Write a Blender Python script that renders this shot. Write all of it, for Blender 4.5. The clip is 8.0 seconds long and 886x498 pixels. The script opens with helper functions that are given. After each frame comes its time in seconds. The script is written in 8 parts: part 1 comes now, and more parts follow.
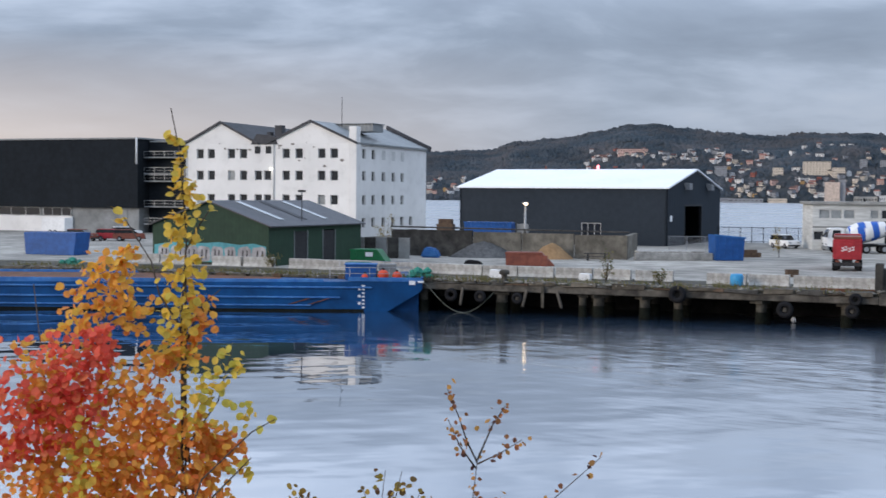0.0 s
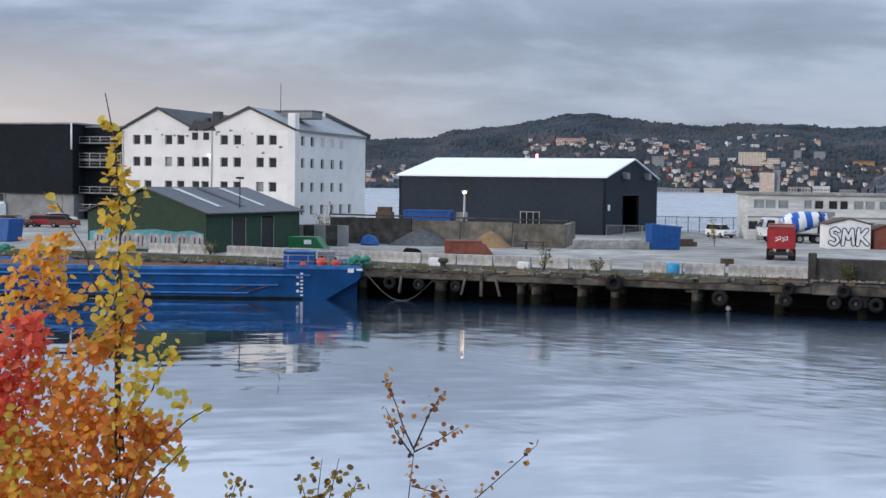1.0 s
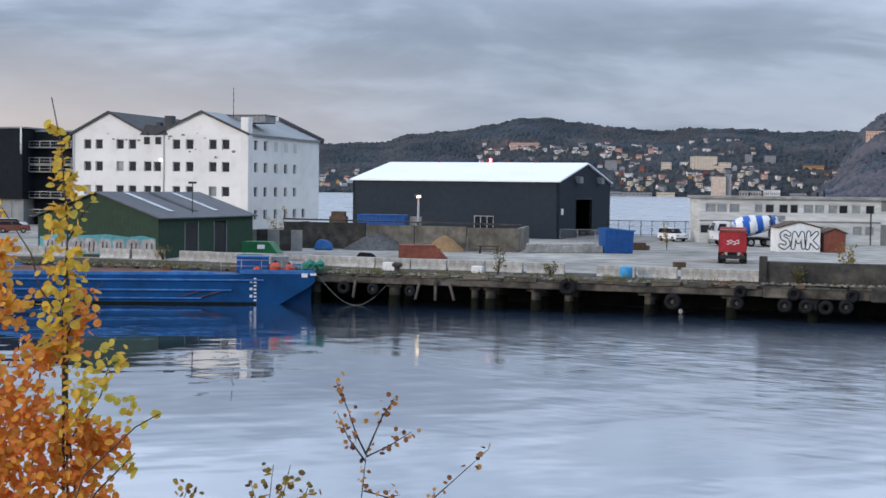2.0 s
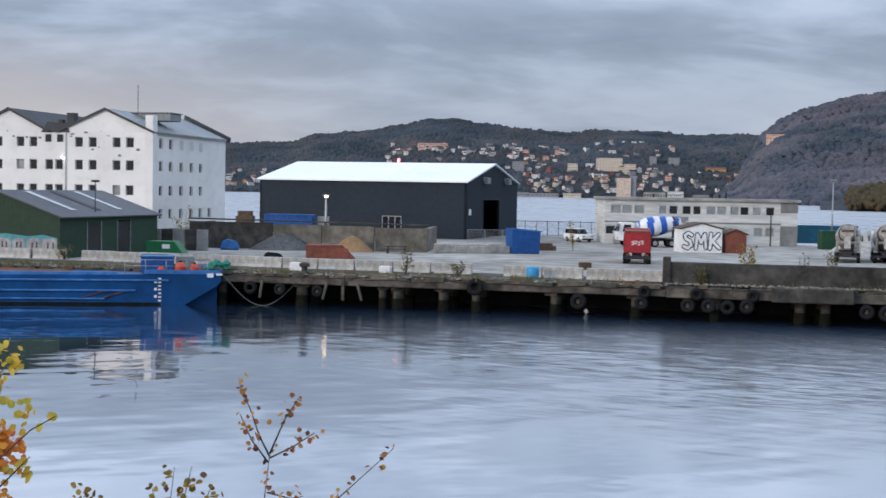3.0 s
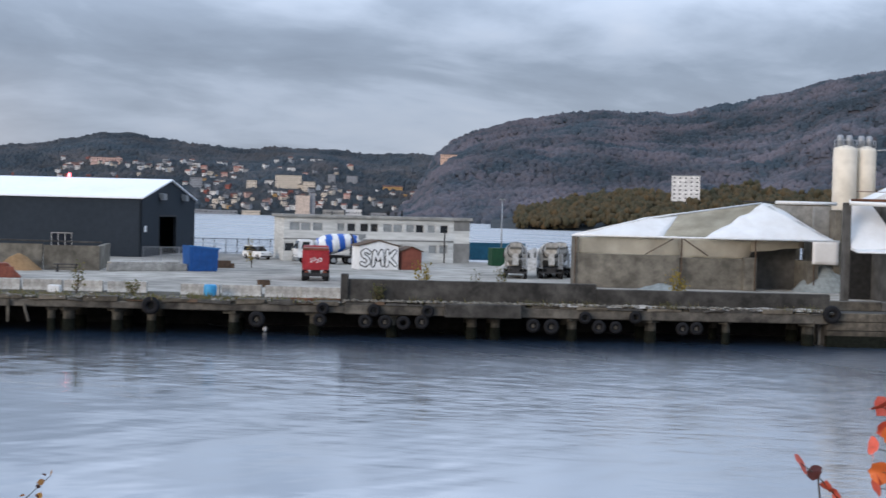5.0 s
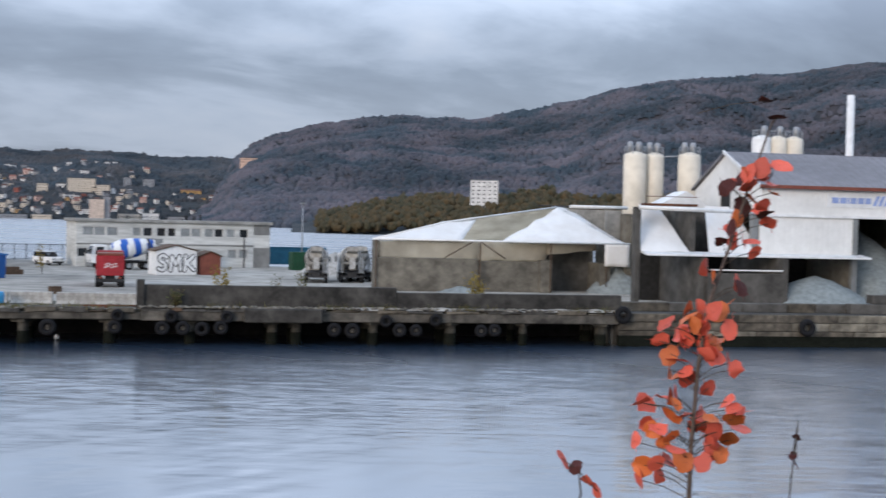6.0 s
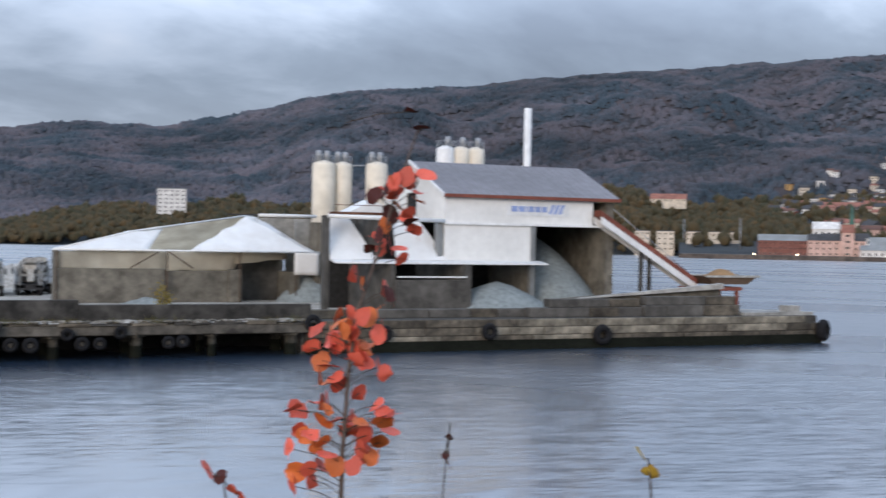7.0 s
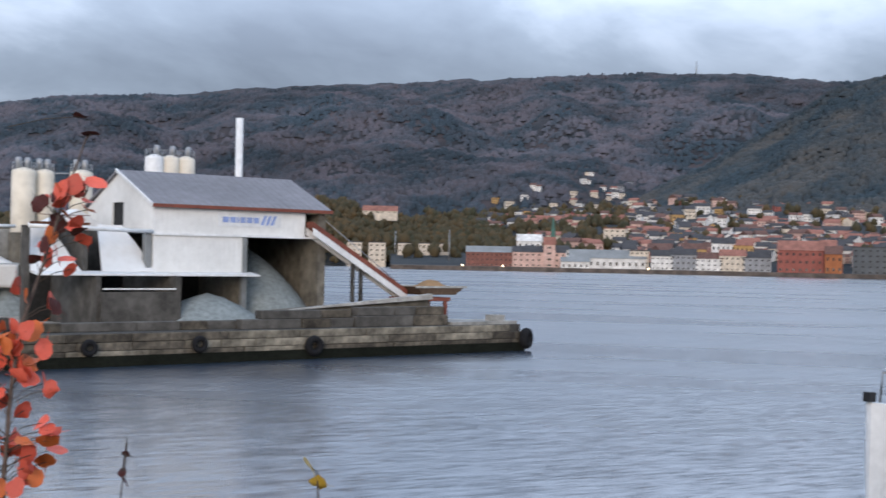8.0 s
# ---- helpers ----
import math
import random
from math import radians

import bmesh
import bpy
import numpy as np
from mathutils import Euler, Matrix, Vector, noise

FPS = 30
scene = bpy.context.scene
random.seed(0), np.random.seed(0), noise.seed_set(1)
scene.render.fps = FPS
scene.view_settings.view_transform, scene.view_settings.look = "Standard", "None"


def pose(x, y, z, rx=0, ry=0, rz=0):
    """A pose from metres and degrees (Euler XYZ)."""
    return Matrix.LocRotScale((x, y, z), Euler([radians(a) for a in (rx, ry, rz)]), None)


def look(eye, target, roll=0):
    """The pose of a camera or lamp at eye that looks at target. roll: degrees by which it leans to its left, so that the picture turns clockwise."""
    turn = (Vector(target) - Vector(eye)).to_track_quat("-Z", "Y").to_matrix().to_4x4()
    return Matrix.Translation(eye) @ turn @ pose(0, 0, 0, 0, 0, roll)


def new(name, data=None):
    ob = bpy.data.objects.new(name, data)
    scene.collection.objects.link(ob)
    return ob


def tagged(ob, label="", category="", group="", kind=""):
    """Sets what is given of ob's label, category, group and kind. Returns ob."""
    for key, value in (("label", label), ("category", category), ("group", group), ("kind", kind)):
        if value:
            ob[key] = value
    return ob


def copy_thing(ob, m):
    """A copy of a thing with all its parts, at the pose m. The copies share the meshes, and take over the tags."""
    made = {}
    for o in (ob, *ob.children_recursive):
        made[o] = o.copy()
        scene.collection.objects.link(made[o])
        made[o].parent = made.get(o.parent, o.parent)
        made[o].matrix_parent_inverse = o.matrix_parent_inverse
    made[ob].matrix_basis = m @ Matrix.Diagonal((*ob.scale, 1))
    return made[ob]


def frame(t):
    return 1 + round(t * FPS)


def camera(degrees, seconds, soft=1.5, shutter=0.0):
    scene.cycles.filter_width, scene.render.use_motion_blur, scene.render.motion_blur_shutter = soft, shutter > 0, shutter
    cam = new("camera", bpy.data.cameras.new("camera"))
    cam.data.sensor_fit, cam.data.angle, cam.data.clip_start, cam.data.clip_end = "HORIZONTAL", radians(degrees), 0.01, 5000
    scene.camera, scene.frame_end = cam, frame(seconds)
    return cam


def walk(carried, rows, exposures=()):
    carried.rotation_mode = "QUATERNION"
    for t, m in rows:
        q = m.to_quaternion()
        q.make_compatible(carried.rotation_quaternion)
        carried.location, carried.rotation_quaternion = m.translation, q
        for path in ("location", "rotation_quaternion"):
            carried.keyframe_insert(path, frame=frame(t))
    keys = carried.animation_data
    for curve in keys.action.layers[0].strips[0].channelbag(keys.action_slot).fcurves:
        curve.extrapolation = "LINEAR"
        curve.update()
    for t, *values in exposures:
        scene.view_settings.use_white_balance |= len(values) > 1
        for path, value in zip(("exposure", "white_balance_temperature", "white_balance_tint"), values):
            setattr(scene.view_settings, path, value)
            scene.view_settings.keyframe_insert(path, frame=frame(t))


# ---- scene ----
# ---------------------------------------------------------------- camera
EYE = 8.8          # eye above the water, metres
cam = camera(37.95, 8.0, soft=1.5, shutter=0.3)
# seconds, x, y, bearing, pitch, roll (degrees)
ROWS = [
    (0, 0, 0, -0.08, -2.38, 0.47),
    (0.5, 0.004, 0, -2.35, -2.92, 0.74),
    (1, 0.005, 0, -2.80, -2.88, 0.83),
    (2.5, 0.026, 0, -6.71, -2.56, 0.82),
    (3, 0.034, 0, -8.93, -2.59, 1.05),
    (3.5, 0.044, 0, -11.65, -2.53, 1.23),
    (4, 0.056, 0, -15.51, -2.20, 1.36),
    (4.5, 0.068, -0.005, -19.43, -1.79, 1.52),
    (6, 0.135, -0.045, -31.92, -1.12, 1.37),
    (6.5, 0.161, -0.069, -38.21, -0.76, 1.56),
    (7, 0.195, -0.101, -45.61, -0.45, 1.04),
    (7.5, 0.228, -0.131, -52.63, -0.15, 0.87),
    (8, 0.251, -0.153, -58.31, 0.29, 1.12),
]


def ahead(yaw, pitch):
    a, b = radians(yaw), radians(pitch)
    return Vector((-math.sin(a) * math.cos(b), math.cos(a) * math.cos(b), math.sin(b)))


walk(cam, [(t, look((x, y, EYE), Vector((x, y, EYE)) + ahead(yaw, pitch) * 50, roll)) for t, x, y, yaw, pitch, roll in ROWS])

# ---------------------------------------------------------------- sky and sun
SUN_EL, SUN_AZ = radians(14), radians(-115)      # low in the west, to the left and behind
world = bpy.data.worlds.new("overcast_evening")
scene.world = world
world.use_nodes = True
wn, wl = world.node_tree.nodes, world.node_tree.links
wn.clear()


def wnode(kind, **values):
    n = wn.new(kind)
    for k, v in values.items():
        if k in n.inputs:
            n.inputs[k].default_value = v
    return n


def wmath(op, a, b=None):
    n = wn.new("ShaderNodeMath")
    n.operation = op
    for i, v in enumerate((a, b)):
        if v is None:
            continue
        if isinstance(v, (int, float)):
            n.inputs[i].default_value = v
        else:
            wl.new(v, n.inputs[i])
    return n.outputs[0]


def wramp(fac, stops):
    n = wn.new("ShaderNodeValToRGB")
    while len(n.color_ramp.elements) < len(stops):
        n.color_ramp.elements.new(0.5)
    for e, (p, c) in zip(n.color_ramp.elements, stops):
        e.position, e.color = p, (*c, 1)
    wl.new(fac, n.inputs[0])
    return n.outputs[0]


def wmix(fac, a, b, blend="MIX"):
    n = wn.new("ShaderNodeMix")
    n.data_type, n.blend_type = "RGBA", blend
    for sock, v in ((n.inputs[0], fac), (n.inputs[6], a), (n.inputs[7], b)):
        if isinstance(v, (int, float)):
            sock.default_value = v
        elif isinstance(v, tuple):
            sock.default_value = (*v, 1)
        else:
            wl.new(v, sock)
    return n.outputs[2]


wtex = wn.new("ShaderNodeTexCoord")
wsep = wn.new("ShaderNodeSeparateXYZ")
wl.new(wtex.outputs["Generated"], wsep.inputs[0])
up_ = wmath("MAXIMUM", wsep.outputs[2], 0.0)
over = wmath("ADD", up_, 0.26)
flat = wn.new("ShaderNodeCombineXYZ")            # the cloud sheet seen in perspective
wl.new(wmath("DIVIDE", wsep.outputs[0], over), flat.inputs[0])
wl.new(wmath("DIVIDE", wsep.outputs[1], over), flat.inputs[1])
clouds = []
for scale, detail, rough, shift in ((0.9, 4.0, 0.5, 6.4), (2.4, 6.0, 0.56, 13.9), (6.5, 4.0, 0.5, 2.2)):
    mp = wn.new("ShaderNodeMapping")
    mp.inputs["Location"].default_value = (shift, shift * 0.7, 0)
    mp.inputs["Rotation"].default_value = (0, 0, radians(20))
    mp.inputs["Scale"].default_value = (0.75, 1.0, 1)
    wl.new(flat.outputs[0], mp.inputs[0])
    nz = wnode("ShaderNodeTexNoise", Scale=scale, Detail=detail, Roughness=rough, Distortion=0.4)
    wl.new(mp.outputs[0], nz.inputs["Vector"])
    clouds.append(nz.outputs["Fac"])
heap = wmath("ADD", wmath("ADD", wmath("MULTIPLY", clouds[0], 0.42), wmath("MULTIPLY", clouds[1], 0.43)), wmath("MULTIPLY", clouds[2], 0.15))
cloud_colour = wramp(heap, [(0.36, (0.245, 0.30, 0.405)), (0.48, (0.335, 0.41, 0.54)), (0.56, (0.475, 0.565, 0.725)), (0.68, (0.61, 0.685, 0.83))])
low = wramp(wsep.outputs[2], [(0.0, (1, 1, 1)), (0.045, (0.75, 0.75, 0.75)), (0.12, (0, 0, 0))])
cloud_colour = wmix(wmath("MULTIPLY", low, 0.45), cloud_colour, (0.52, 0.57, 0.68))
west = wn.new("ShaderNodeVectorMath")
west.operation = "DOT_PRODUCT"
wl.new(wtex.outputs["Generated"], west.inputs[0])
west.inputs[1].default_value = (math.sin(radians(-44)), math.cos(radians(-44)), 0.02)
glow = wramp(west.outputs["Value"], [(0.62, (0, 0, 0)), (0.97, (1, 1, 1))])
cloud_colour = wmix(wmath("MULTIPLY", wmath("MULTIPLY", glow, low), 0.8), cloud_colour, (1.15, 0.95, 0.82))
# an overcast sky is about three times as bright overhead as along the horizon
lift = wn.new("ShaderNodeMapRange")
lift.interpolation_type = "SMOOTHSTEP"
lift.inputs["From Min"].default_value, lift.inputs["From Max"].default_value = 0.115, 0.25
lift.inputs["To Max"].default_value = 1.25
wl.new(up_, lift.inputs[0])
rise = wmath("ADD", wmath("ADD", 0.87, lift.outputs[0]), wmath("MULTIPLY", up_, 1.2))
rgb = wn.new("ShaderNodeCombineXYZ")
for i_ in range(3):
    wl.new(rise, rgb.inputs[i_])
cloud_colour = wmix(1.0, cloud_colour, rgb.outputs[0], "MULTIPLY")
clear = wn.new("ShaderNodeTexSky")
clear.sky_type = "NISHITA"
clear.sun_disc, clear.sun_elevation, clear.sun_rotation = False, SUN_EL, SUN_AZ
sky_dim = wmix(1.0, clear.outputs[0], (0.08, 0.08, 0.08), "MULTIPLY")
blend = wmix(0.93, sky_dim, cloud_colour)
wbg = wn.new("ShaderNodeBackground")
wbg.inputs["Strength"].default_value = 0.95
wl.new(blend, wbg.inputs["Color"])
wout = wn.new("ShaderNodeOutputWorld")
wl.new(wbg.outputs[0], wout.inputs[0])

sun = new("sun", bpy.data.lights.new("sun", "SUN"))
sun.data.energy, sun.data.angle, sun.data.color = 1.9, radians(25), (1.0, 0.86, 0.74)
sun.matrix_world = look((0, 0, 0), (-math.sin(SUN_AZ) * math.cos(SUN_EL), -math.cos(SUN_AZ) * math.cos(SUN_EL), -math.sin(SUN_EL)))
sun.location = (-60, -30, 60)


# ---------------------------------------------------------------- materials
def surface(name, col, col2=None, rough=0.8, metal=0.0, scale=2.0, bump=0.3, depth=0.02, stretch=(1, 1, 1), stain=0.35, stain_scale=0.25, island=0.0, rand=0.0, spec=0.3, contrast=(0.35, 0.65)):
    """A painted, stony or leafy surface: fine grain between two colours, broad stains, relief."""
    m = bpy.data.materials.new(name)
    m.use_nodes = True
    n, l = m.node_tree.nodes, m.node_tree.links
    b = n["Principled BSDF"]
    tc, mp = n.new("ShaderNodeTexCoord"), n.new("ShaderNodeMapping")
    mp.inputs["Scale"].default_value = stretch
    l.new(tc.outputs["Object"], mp.inputs[0])
    fine, broad = n.new("ShaderNodeTexNoise"), n.new("ShaderNodeTexNoise")
    fine.inputs["Scale"].default_value, fine.inputs["Detail"].default_value = scale, 6
    fine.inputs["Roughness"].default_value = 0.65
    broad.inputs["Scale"].default_value, broad.inputs["Detail"].default_value = stain_scale, 4
    l.new(mp.outputs[0], fine.inputs["Vector"])
    l.new(mp.outputs[0], broad.inputs["Vector"])
    col2 = col2 or tuple(c * 0.72 for c in col)
    ramp = n.new("ShaderNodeValToRGB")
    ramp.color_ramp.elements[0].position, ramp.color_ramp.elements[1].position = contrast
    ramp.color_ramp.elements[0].color, ramp.color_ramp.elements[1].color = (*col2, 1), (*col, 1)
    l.new(fine.outputs["Fac"], ramp.inputs[0])
    mul = n.new("ShaderNodeMapRange")
    mul.inputs["From Min"].default_value, mul.inputs["From Max"].default_value = 0.3, 0.65
    mul.inputs["To Min"].default_value, mul.inputs["To Max"].default_value = 1 - stain, 1.0
    l.new(broad.outputs["Fac"], mul.inputs[0])
    hsv = n.new("ShaderNodeHueSaturation")
    l.new(ramp.outputs[0], hsv.inputs["Color"])
    value = mul.outputs[0]
    if island or rand:
        src = n.new("ShaderNodeNewGeometry").outputs["Random Per Island"] if island else n.new("ShaderNodeObjectInfo").outputs["Random"]
        mr, mm = n.new("ShaderNodeMapRange"), n.new("ShaderNodeMath")
        amount = island or rand
        mr.inputs["To Min"].default_value, mr.inputs["To Max"].default_value = 1 - amount, 1 + amount
        l.new(src, mr.inputs[0])
        mm.operation = "MULTIPLY"
        l.new(mr.outputs[0], mm.inputs[0])
        l.new(value, mm.inputs[1])
        value = mm.outputs[0]
    l.new(value, hsv.inputs["Value"])
    l.new(hsv.outputs[0], b.inputs["Base Color"])
    b.inputs["Roughness"].default_value, b.inputs["Metallic"].default_value = rough, metal
    b.inputs["Specular IOR Level"].default_value = spec
    if bump:
        bp = n.new("ShaderNodeBump")
        bp.inputs["Strength"].default_value, bp.inputs["Distance"].default_value = bump, depth
        l.new(fine.outputs["Fac"], bp.inputs["Height"])
        l.new(bp.outputs[0], b.inputs["Normal"])
    return m


def ribbed(name, col, col2, period, axis=0, rough=0.5, metal=0.0, depth=0.03, stain=0.25, strength=0.6):
    """Corrugated or standing-seam sheet: ribs as relief along one axis, weathered paint."""
    m = surface(name, col, col2, rough, metal, 1.2, 0, stain=stain, stain_scale=0.12)
    n, l = m.node_tree.nodes, m.node_tree.links
    tc, sep, w = n.new("ShaderNodeTexCoord"), n.new("ShaderNodeSeparateXYZ"), n.new("ShaderNodeMath")
    l.new(tc.outputs["Object"], sep.inputs[0])
    w.operation = "MULTIPLY"
    w.inputs[1].default_value = 2 * math.pi / period
    l.new(sep.outputs[axis], w.inputs[0])
    s = n.new("ShaderNodeMath")
    s.operation = "SINE"
    l.new(w.outputs[0], s.inputs[0])
    bp = n.new("ShaderNodeBump")
    bp.inputs["Strength"].default_value, bp.inputs["Distance"].default_value = strength, depth
    l.new(s.outputs[0], bp.inputs["Height"])
    l.new(bp.outputs[0], n["Principled BSDF"].inputs["Normal"])
    return m


def leafy(name, stops, rough=0.6):
    """Leaves whose colour goes from one leaf to the next along a row of colours."""
    m = surface(name, (1, 1, 1), (0.8, 0.8, 0.8), rough, scale=60, bump=0.1, depth=0.002, stain=0.2, stain_scale=20)
    n, l = m.node_tree.nodes, m.node_tree.links
    ramp = n.new("ShaderNodeValToRGB")
    while len(ramp.color_ramp.elements) < len(stops):
        ramp.color_ramp.elements.new(0.5)
    for i, (e, c) in enumerate(zip(ramp.color_ramp.elements, stops)):
        e.position, e.color = i / (len(stops) - 1), (*c, 1)
    geo, mx = n.new("ShaderNodeNewGeometry"), n.new("ShaderNodeMix")
    l.new(geo.outputs["Random Per Island"], ramp.inputs[0])
    mx.data_type, mx.blend_type = "RGBA", "MULTIPLY"
    mx.inputs[0].default_value = 1
    b = n["Principled BSDF"]
    hsv = b.inputs["Base Color"].links[0].from_socket
    l.new(hsv, mx.inputs[6])
    l.new(ramp.outputs[0], mx.inputs[7])
    l.new(mx.outputs[2], b.inputs["Base Color"])
    b.inputs["Transmission Weight"].default_value = 0.0
    b.inputs["Subsurface Weight"].default_value = 0.0
    tr, add = n.new("ShaderNodeBsdfTranslucent"), n.new("ShaderNodeMixShader")
    l.new(mx.outputs[2], tr.inputs["Color"])
    add.inputs[0].default_value = 0.5
    out = n["Material Output"]
    l.new(b.outputs[0], add.inputs[1])
    l.new(tr.outputs[0], add.inputs[2])
    l.new(add.outputs[0], out.inputs["Surface"])
    return m


def glass(name, col=(0.02, 0.025, 0.03), rough=0.08):
    m = surface(name, col, rough=rough, scale=1, bump=0, stain=0.3, spec=0.5)
    return m


def lamp_glow(name, col, power):
    m = bpy.data.materials.new(name)
    m.use_nodes = True
    b = m.node_tree.nodes["Principled BSDF"]
    b.inputs["Emission Color"].default_value, b.inputs["Emission Strength"].default_value = (*col, 1), power
    return m


def sea(name):
    """Harbour water: nearly smooth in the sheltered basin, rippled by the breeze towards the open fjord."""
    m = bpy.data.materials.new(name)
    m.use_nodes = True
    n, l = m.node_tree.nodes, m.node_tree.links
    b = n["Principled BSDF"]
    b.inputs["Base Color"].default_value = (0.014, 0.030, 0.056, 1)
    b.inputs["Roughness"].default_value, b.inputs["IOR"].default_value = 0.05, 1.45
    b.inputs["Specular IOR Level"].default_value = 0.5
    b.inputs["Coat Weight"].default_value, b.inputs["Coat IOR"].default_value, b.inputs["Coat Roughness"].default_value = 1.0, 1.6, 0.05
    tc, sep = n.new("ShaderNodeTexCoord"), n.new("ShaderNodeSeparateXYZ")
    l.new(tc.outputs["Object"], sep.inputs[0])

    def ramp_of(sock, a, z, lo, hi):
        r = n.new("ShaderNodeMapRange")
        r.interpolation_type = "SMOOTHSTEP"
        for k, v in zip(("From Min", "From Max", "To Min", "To Max"), (a, z, lo, hi)):
            r.inputs[k].default_value = v
        l.new(sock, r.inputs[0])
        return r.outputs[0]

    def two(op, p, q):
        w = n.new("ShaderNodeMath")
        w.operation = op
        for k, v in enumerate((p, q)):
            if isinstance(v, float):
                w.inputs[k].default_value = v
            else:
                l.new(v, w.inputs[k])
        return w.outputs[0]

    def noise_of(scale, stretch, turn, detail):
        mp, nz = n.new("ShaderNodeMapping"), n.new("ShaderNodeTexNoise")
        mp.vector_type = "TEXTURE"
        mp.inputs["Scale"].default_value, mp.inputs["Rotation"].default_value = stretch, (0, 0, radians(turn))
        nz.inputs["Scale"].default_value, nz.inputs["Detail"].default_value = scale, detail
        l.new(tc.outputs["Object"], mp.inputs[0])
        l.new(mp.outputs[0], nz.inputs["Vector"])
        return nz

    # gusts lie as long bands across the fjord, the basin behind the quay stays calmer
    gust = ramp_of(noise_of(0.045, (5, 1, 1), -70, 3).outputs["Fac"], 0.36, 0.64, 0.5, 1.25)
    out = two("ADD", sep.outputs[0], two("MULTIPLY", two("SUBTRACT", sep.outputs[1], 50.0), 0.5))
    beyond = ramp_of(sep.outputs[1], 110, 190, 0.0, 1.0)
    wind = two("MAXIMUM", ramp_of(out, -4, 42, 0.0, 1.0), beyond)
    fetch = two("MULTIPLY", two("MAXIMUM", ramp_of(out, 12, 66, 0.0, 1.0), beyond), gust)
    # ripples too small to see one by one act as gloss
    rough_ = two("ADD", 0.02, two("ADD", two("MULTIPLY", wind, 0.19), two("MULTIPLY", fetch, 0.09)))
    l.new(rough_, b.inputs["Roughness"])
    l.new(rough_, b.inputs["Coat Roughness"])
    # slopes of the wave trains, added up and laid on the flat surface as its normal
    total = None
    for scale, stretch, turn, slope, windy, open_ in ((0.18, (1.8, 1, 1), 10, 0.013, 0.0, 0.0), (0.9, (3.6, 1, 1), 14, 0.044, 0.01, 0.0), (1.0, (9.0, 1, 1), -42, 0.008, 0.015, 0.035), (2.2, (9.0, 1, 1), -36, 0.008, 0.075, 0.20), (5.5, (6.0, 1, 1), -30, 0.0, 0.12, 0.34)):
        nz = noise_of(scale, stretch, turn, 1.5)
        sub, mul, amp = n.new("ShaderNodeVectorMath"), n.new("ShaderNodeVectorMath"), n.new("ShaderNodeVectorMath")
        sub.operation, mul.operation, amp.operation = "SUBTRACT", "MULTIPLY", "SCALE"
        sub.inputs[1].default_value = (0.5, 0.5, 0.5)
        mul.inputs[1].default_value = (0.6, 1, 0)
        l.new(nz.outputs["Color"], sub.inputs[0])
        l.new(sub.outputs[0], mul.inputs[0])
        l.new(mul.outputs[0], amp.inputs[0])
        l.new(two("ADD", slope, two("ADD", two("MULTIPLY", wind, windy), two("MULTIPLY", fetch, open_))), amp.inputs["Scale"])
        if total:
            add = n.new("ShaderNodeVectorMath")
            l.new(total, add.inputs[0])
            l.new(amp.outputs[0], add.inputs[1])
            total = add.outputs[0]
        else:
            total = amp.outputs[0]
    up, nm = n.new("ShaderNodeVectorMath"), n.new("ShaderNodeVectorMath")
    up.operation, nm.operation = "ADD", "NORMALIZE"
    l.new(total, up.inputs[0])
    up.inputs[1].default_value = (0, 0, 1)
    l.new(up.outputs[0], nm.inputs[0])
    l.new(nm.outputs[0], b.inputs["Normal"])
    l.new(nm.outputs[0], b.inputs["Coat Normal"])
    return m


SEA = sea("harbour_water")
CONCRETE = surface("concrete", (0.40, 0.39, 0.36), (0.24, 0.235, 0.22), 0.9, scale=1.6, stain=0.45, stain_scale=0.35)
CONCRETE_DARK = surface("weathered_concrete", (0.085, 0.079, 0.070), (0.029, 0.027, 0.024), 0.92, scale=1.1, stain=0.5, stain_scale=0.5)
OVERGROWN = surface("overgrown_deck", (0.14, 0.125, 0.095), (0.030, 0.030, 0.022), 0.95, scale=0.8, stain=0.6, stain_scale=0.3)
CONCRETE_EDGE = surface("spalled_edge_concrete", (0.165, 0.148, 0.122), (0.040, 0.036, 0.031), 0.92, scale=0.9, stain=0.6, stain_scale=0.4)
CONCRETE_PALE = surface("pale_concrete", (0.50, 0.485, 0.45), (0.30, 0.285, 0.26), 0.9, scale=2.5, stain=0.35, stain_scale=0.6, rand=0.12)
CONCRETE_GREY = surface("grey_bay_concrete", (0.13, 0.122, 0.11), (0.058, 0.054, 0.048), 0.9, scale=0.8, stain=0.45, stain_scale=0.3)
CONCRETE_BIN = surface("bin_concrete", (0.225, 0.203, 0.165), (0.105, 0.095, 0.077), 0.9, scale=0.9, stain=0.45, stain_scale=0.3)
YARD = surface("yard_gravel", (0.47, 0.44, 0.39), (0.24, 0.225, 0.195), 0.95, scale=0.35, stain=0.5, stain_scale=0.045, depth=0.03)
STONE_PALE = surface("limed_quay_stone", (0.30, 0.265, 0.205), (0.085, 0.075, 0.058), 0.92, scale=0.8, stain=0.5, stain_scale=0.4, rand=0.2)
STONE = surface("quay_stone", (0.155, 0.132, 0.10), (0.042, 0.036, 0.029), 0.92, scale=1.3, stain=0.6, stain_scale=0.45, rand=0.35)
WEED = surface("tidal_weed", (0.018, 0.020, 0.015), (0.008, 0.009, 0.007), 0.95, scale=4, stain=0.4, spec=0.05)
RUBBLE = surface("rubble", (0.26, 0.24, 0.20), (0.10, 0.09, 0.075), 0.95, scale=3, island=0.35)
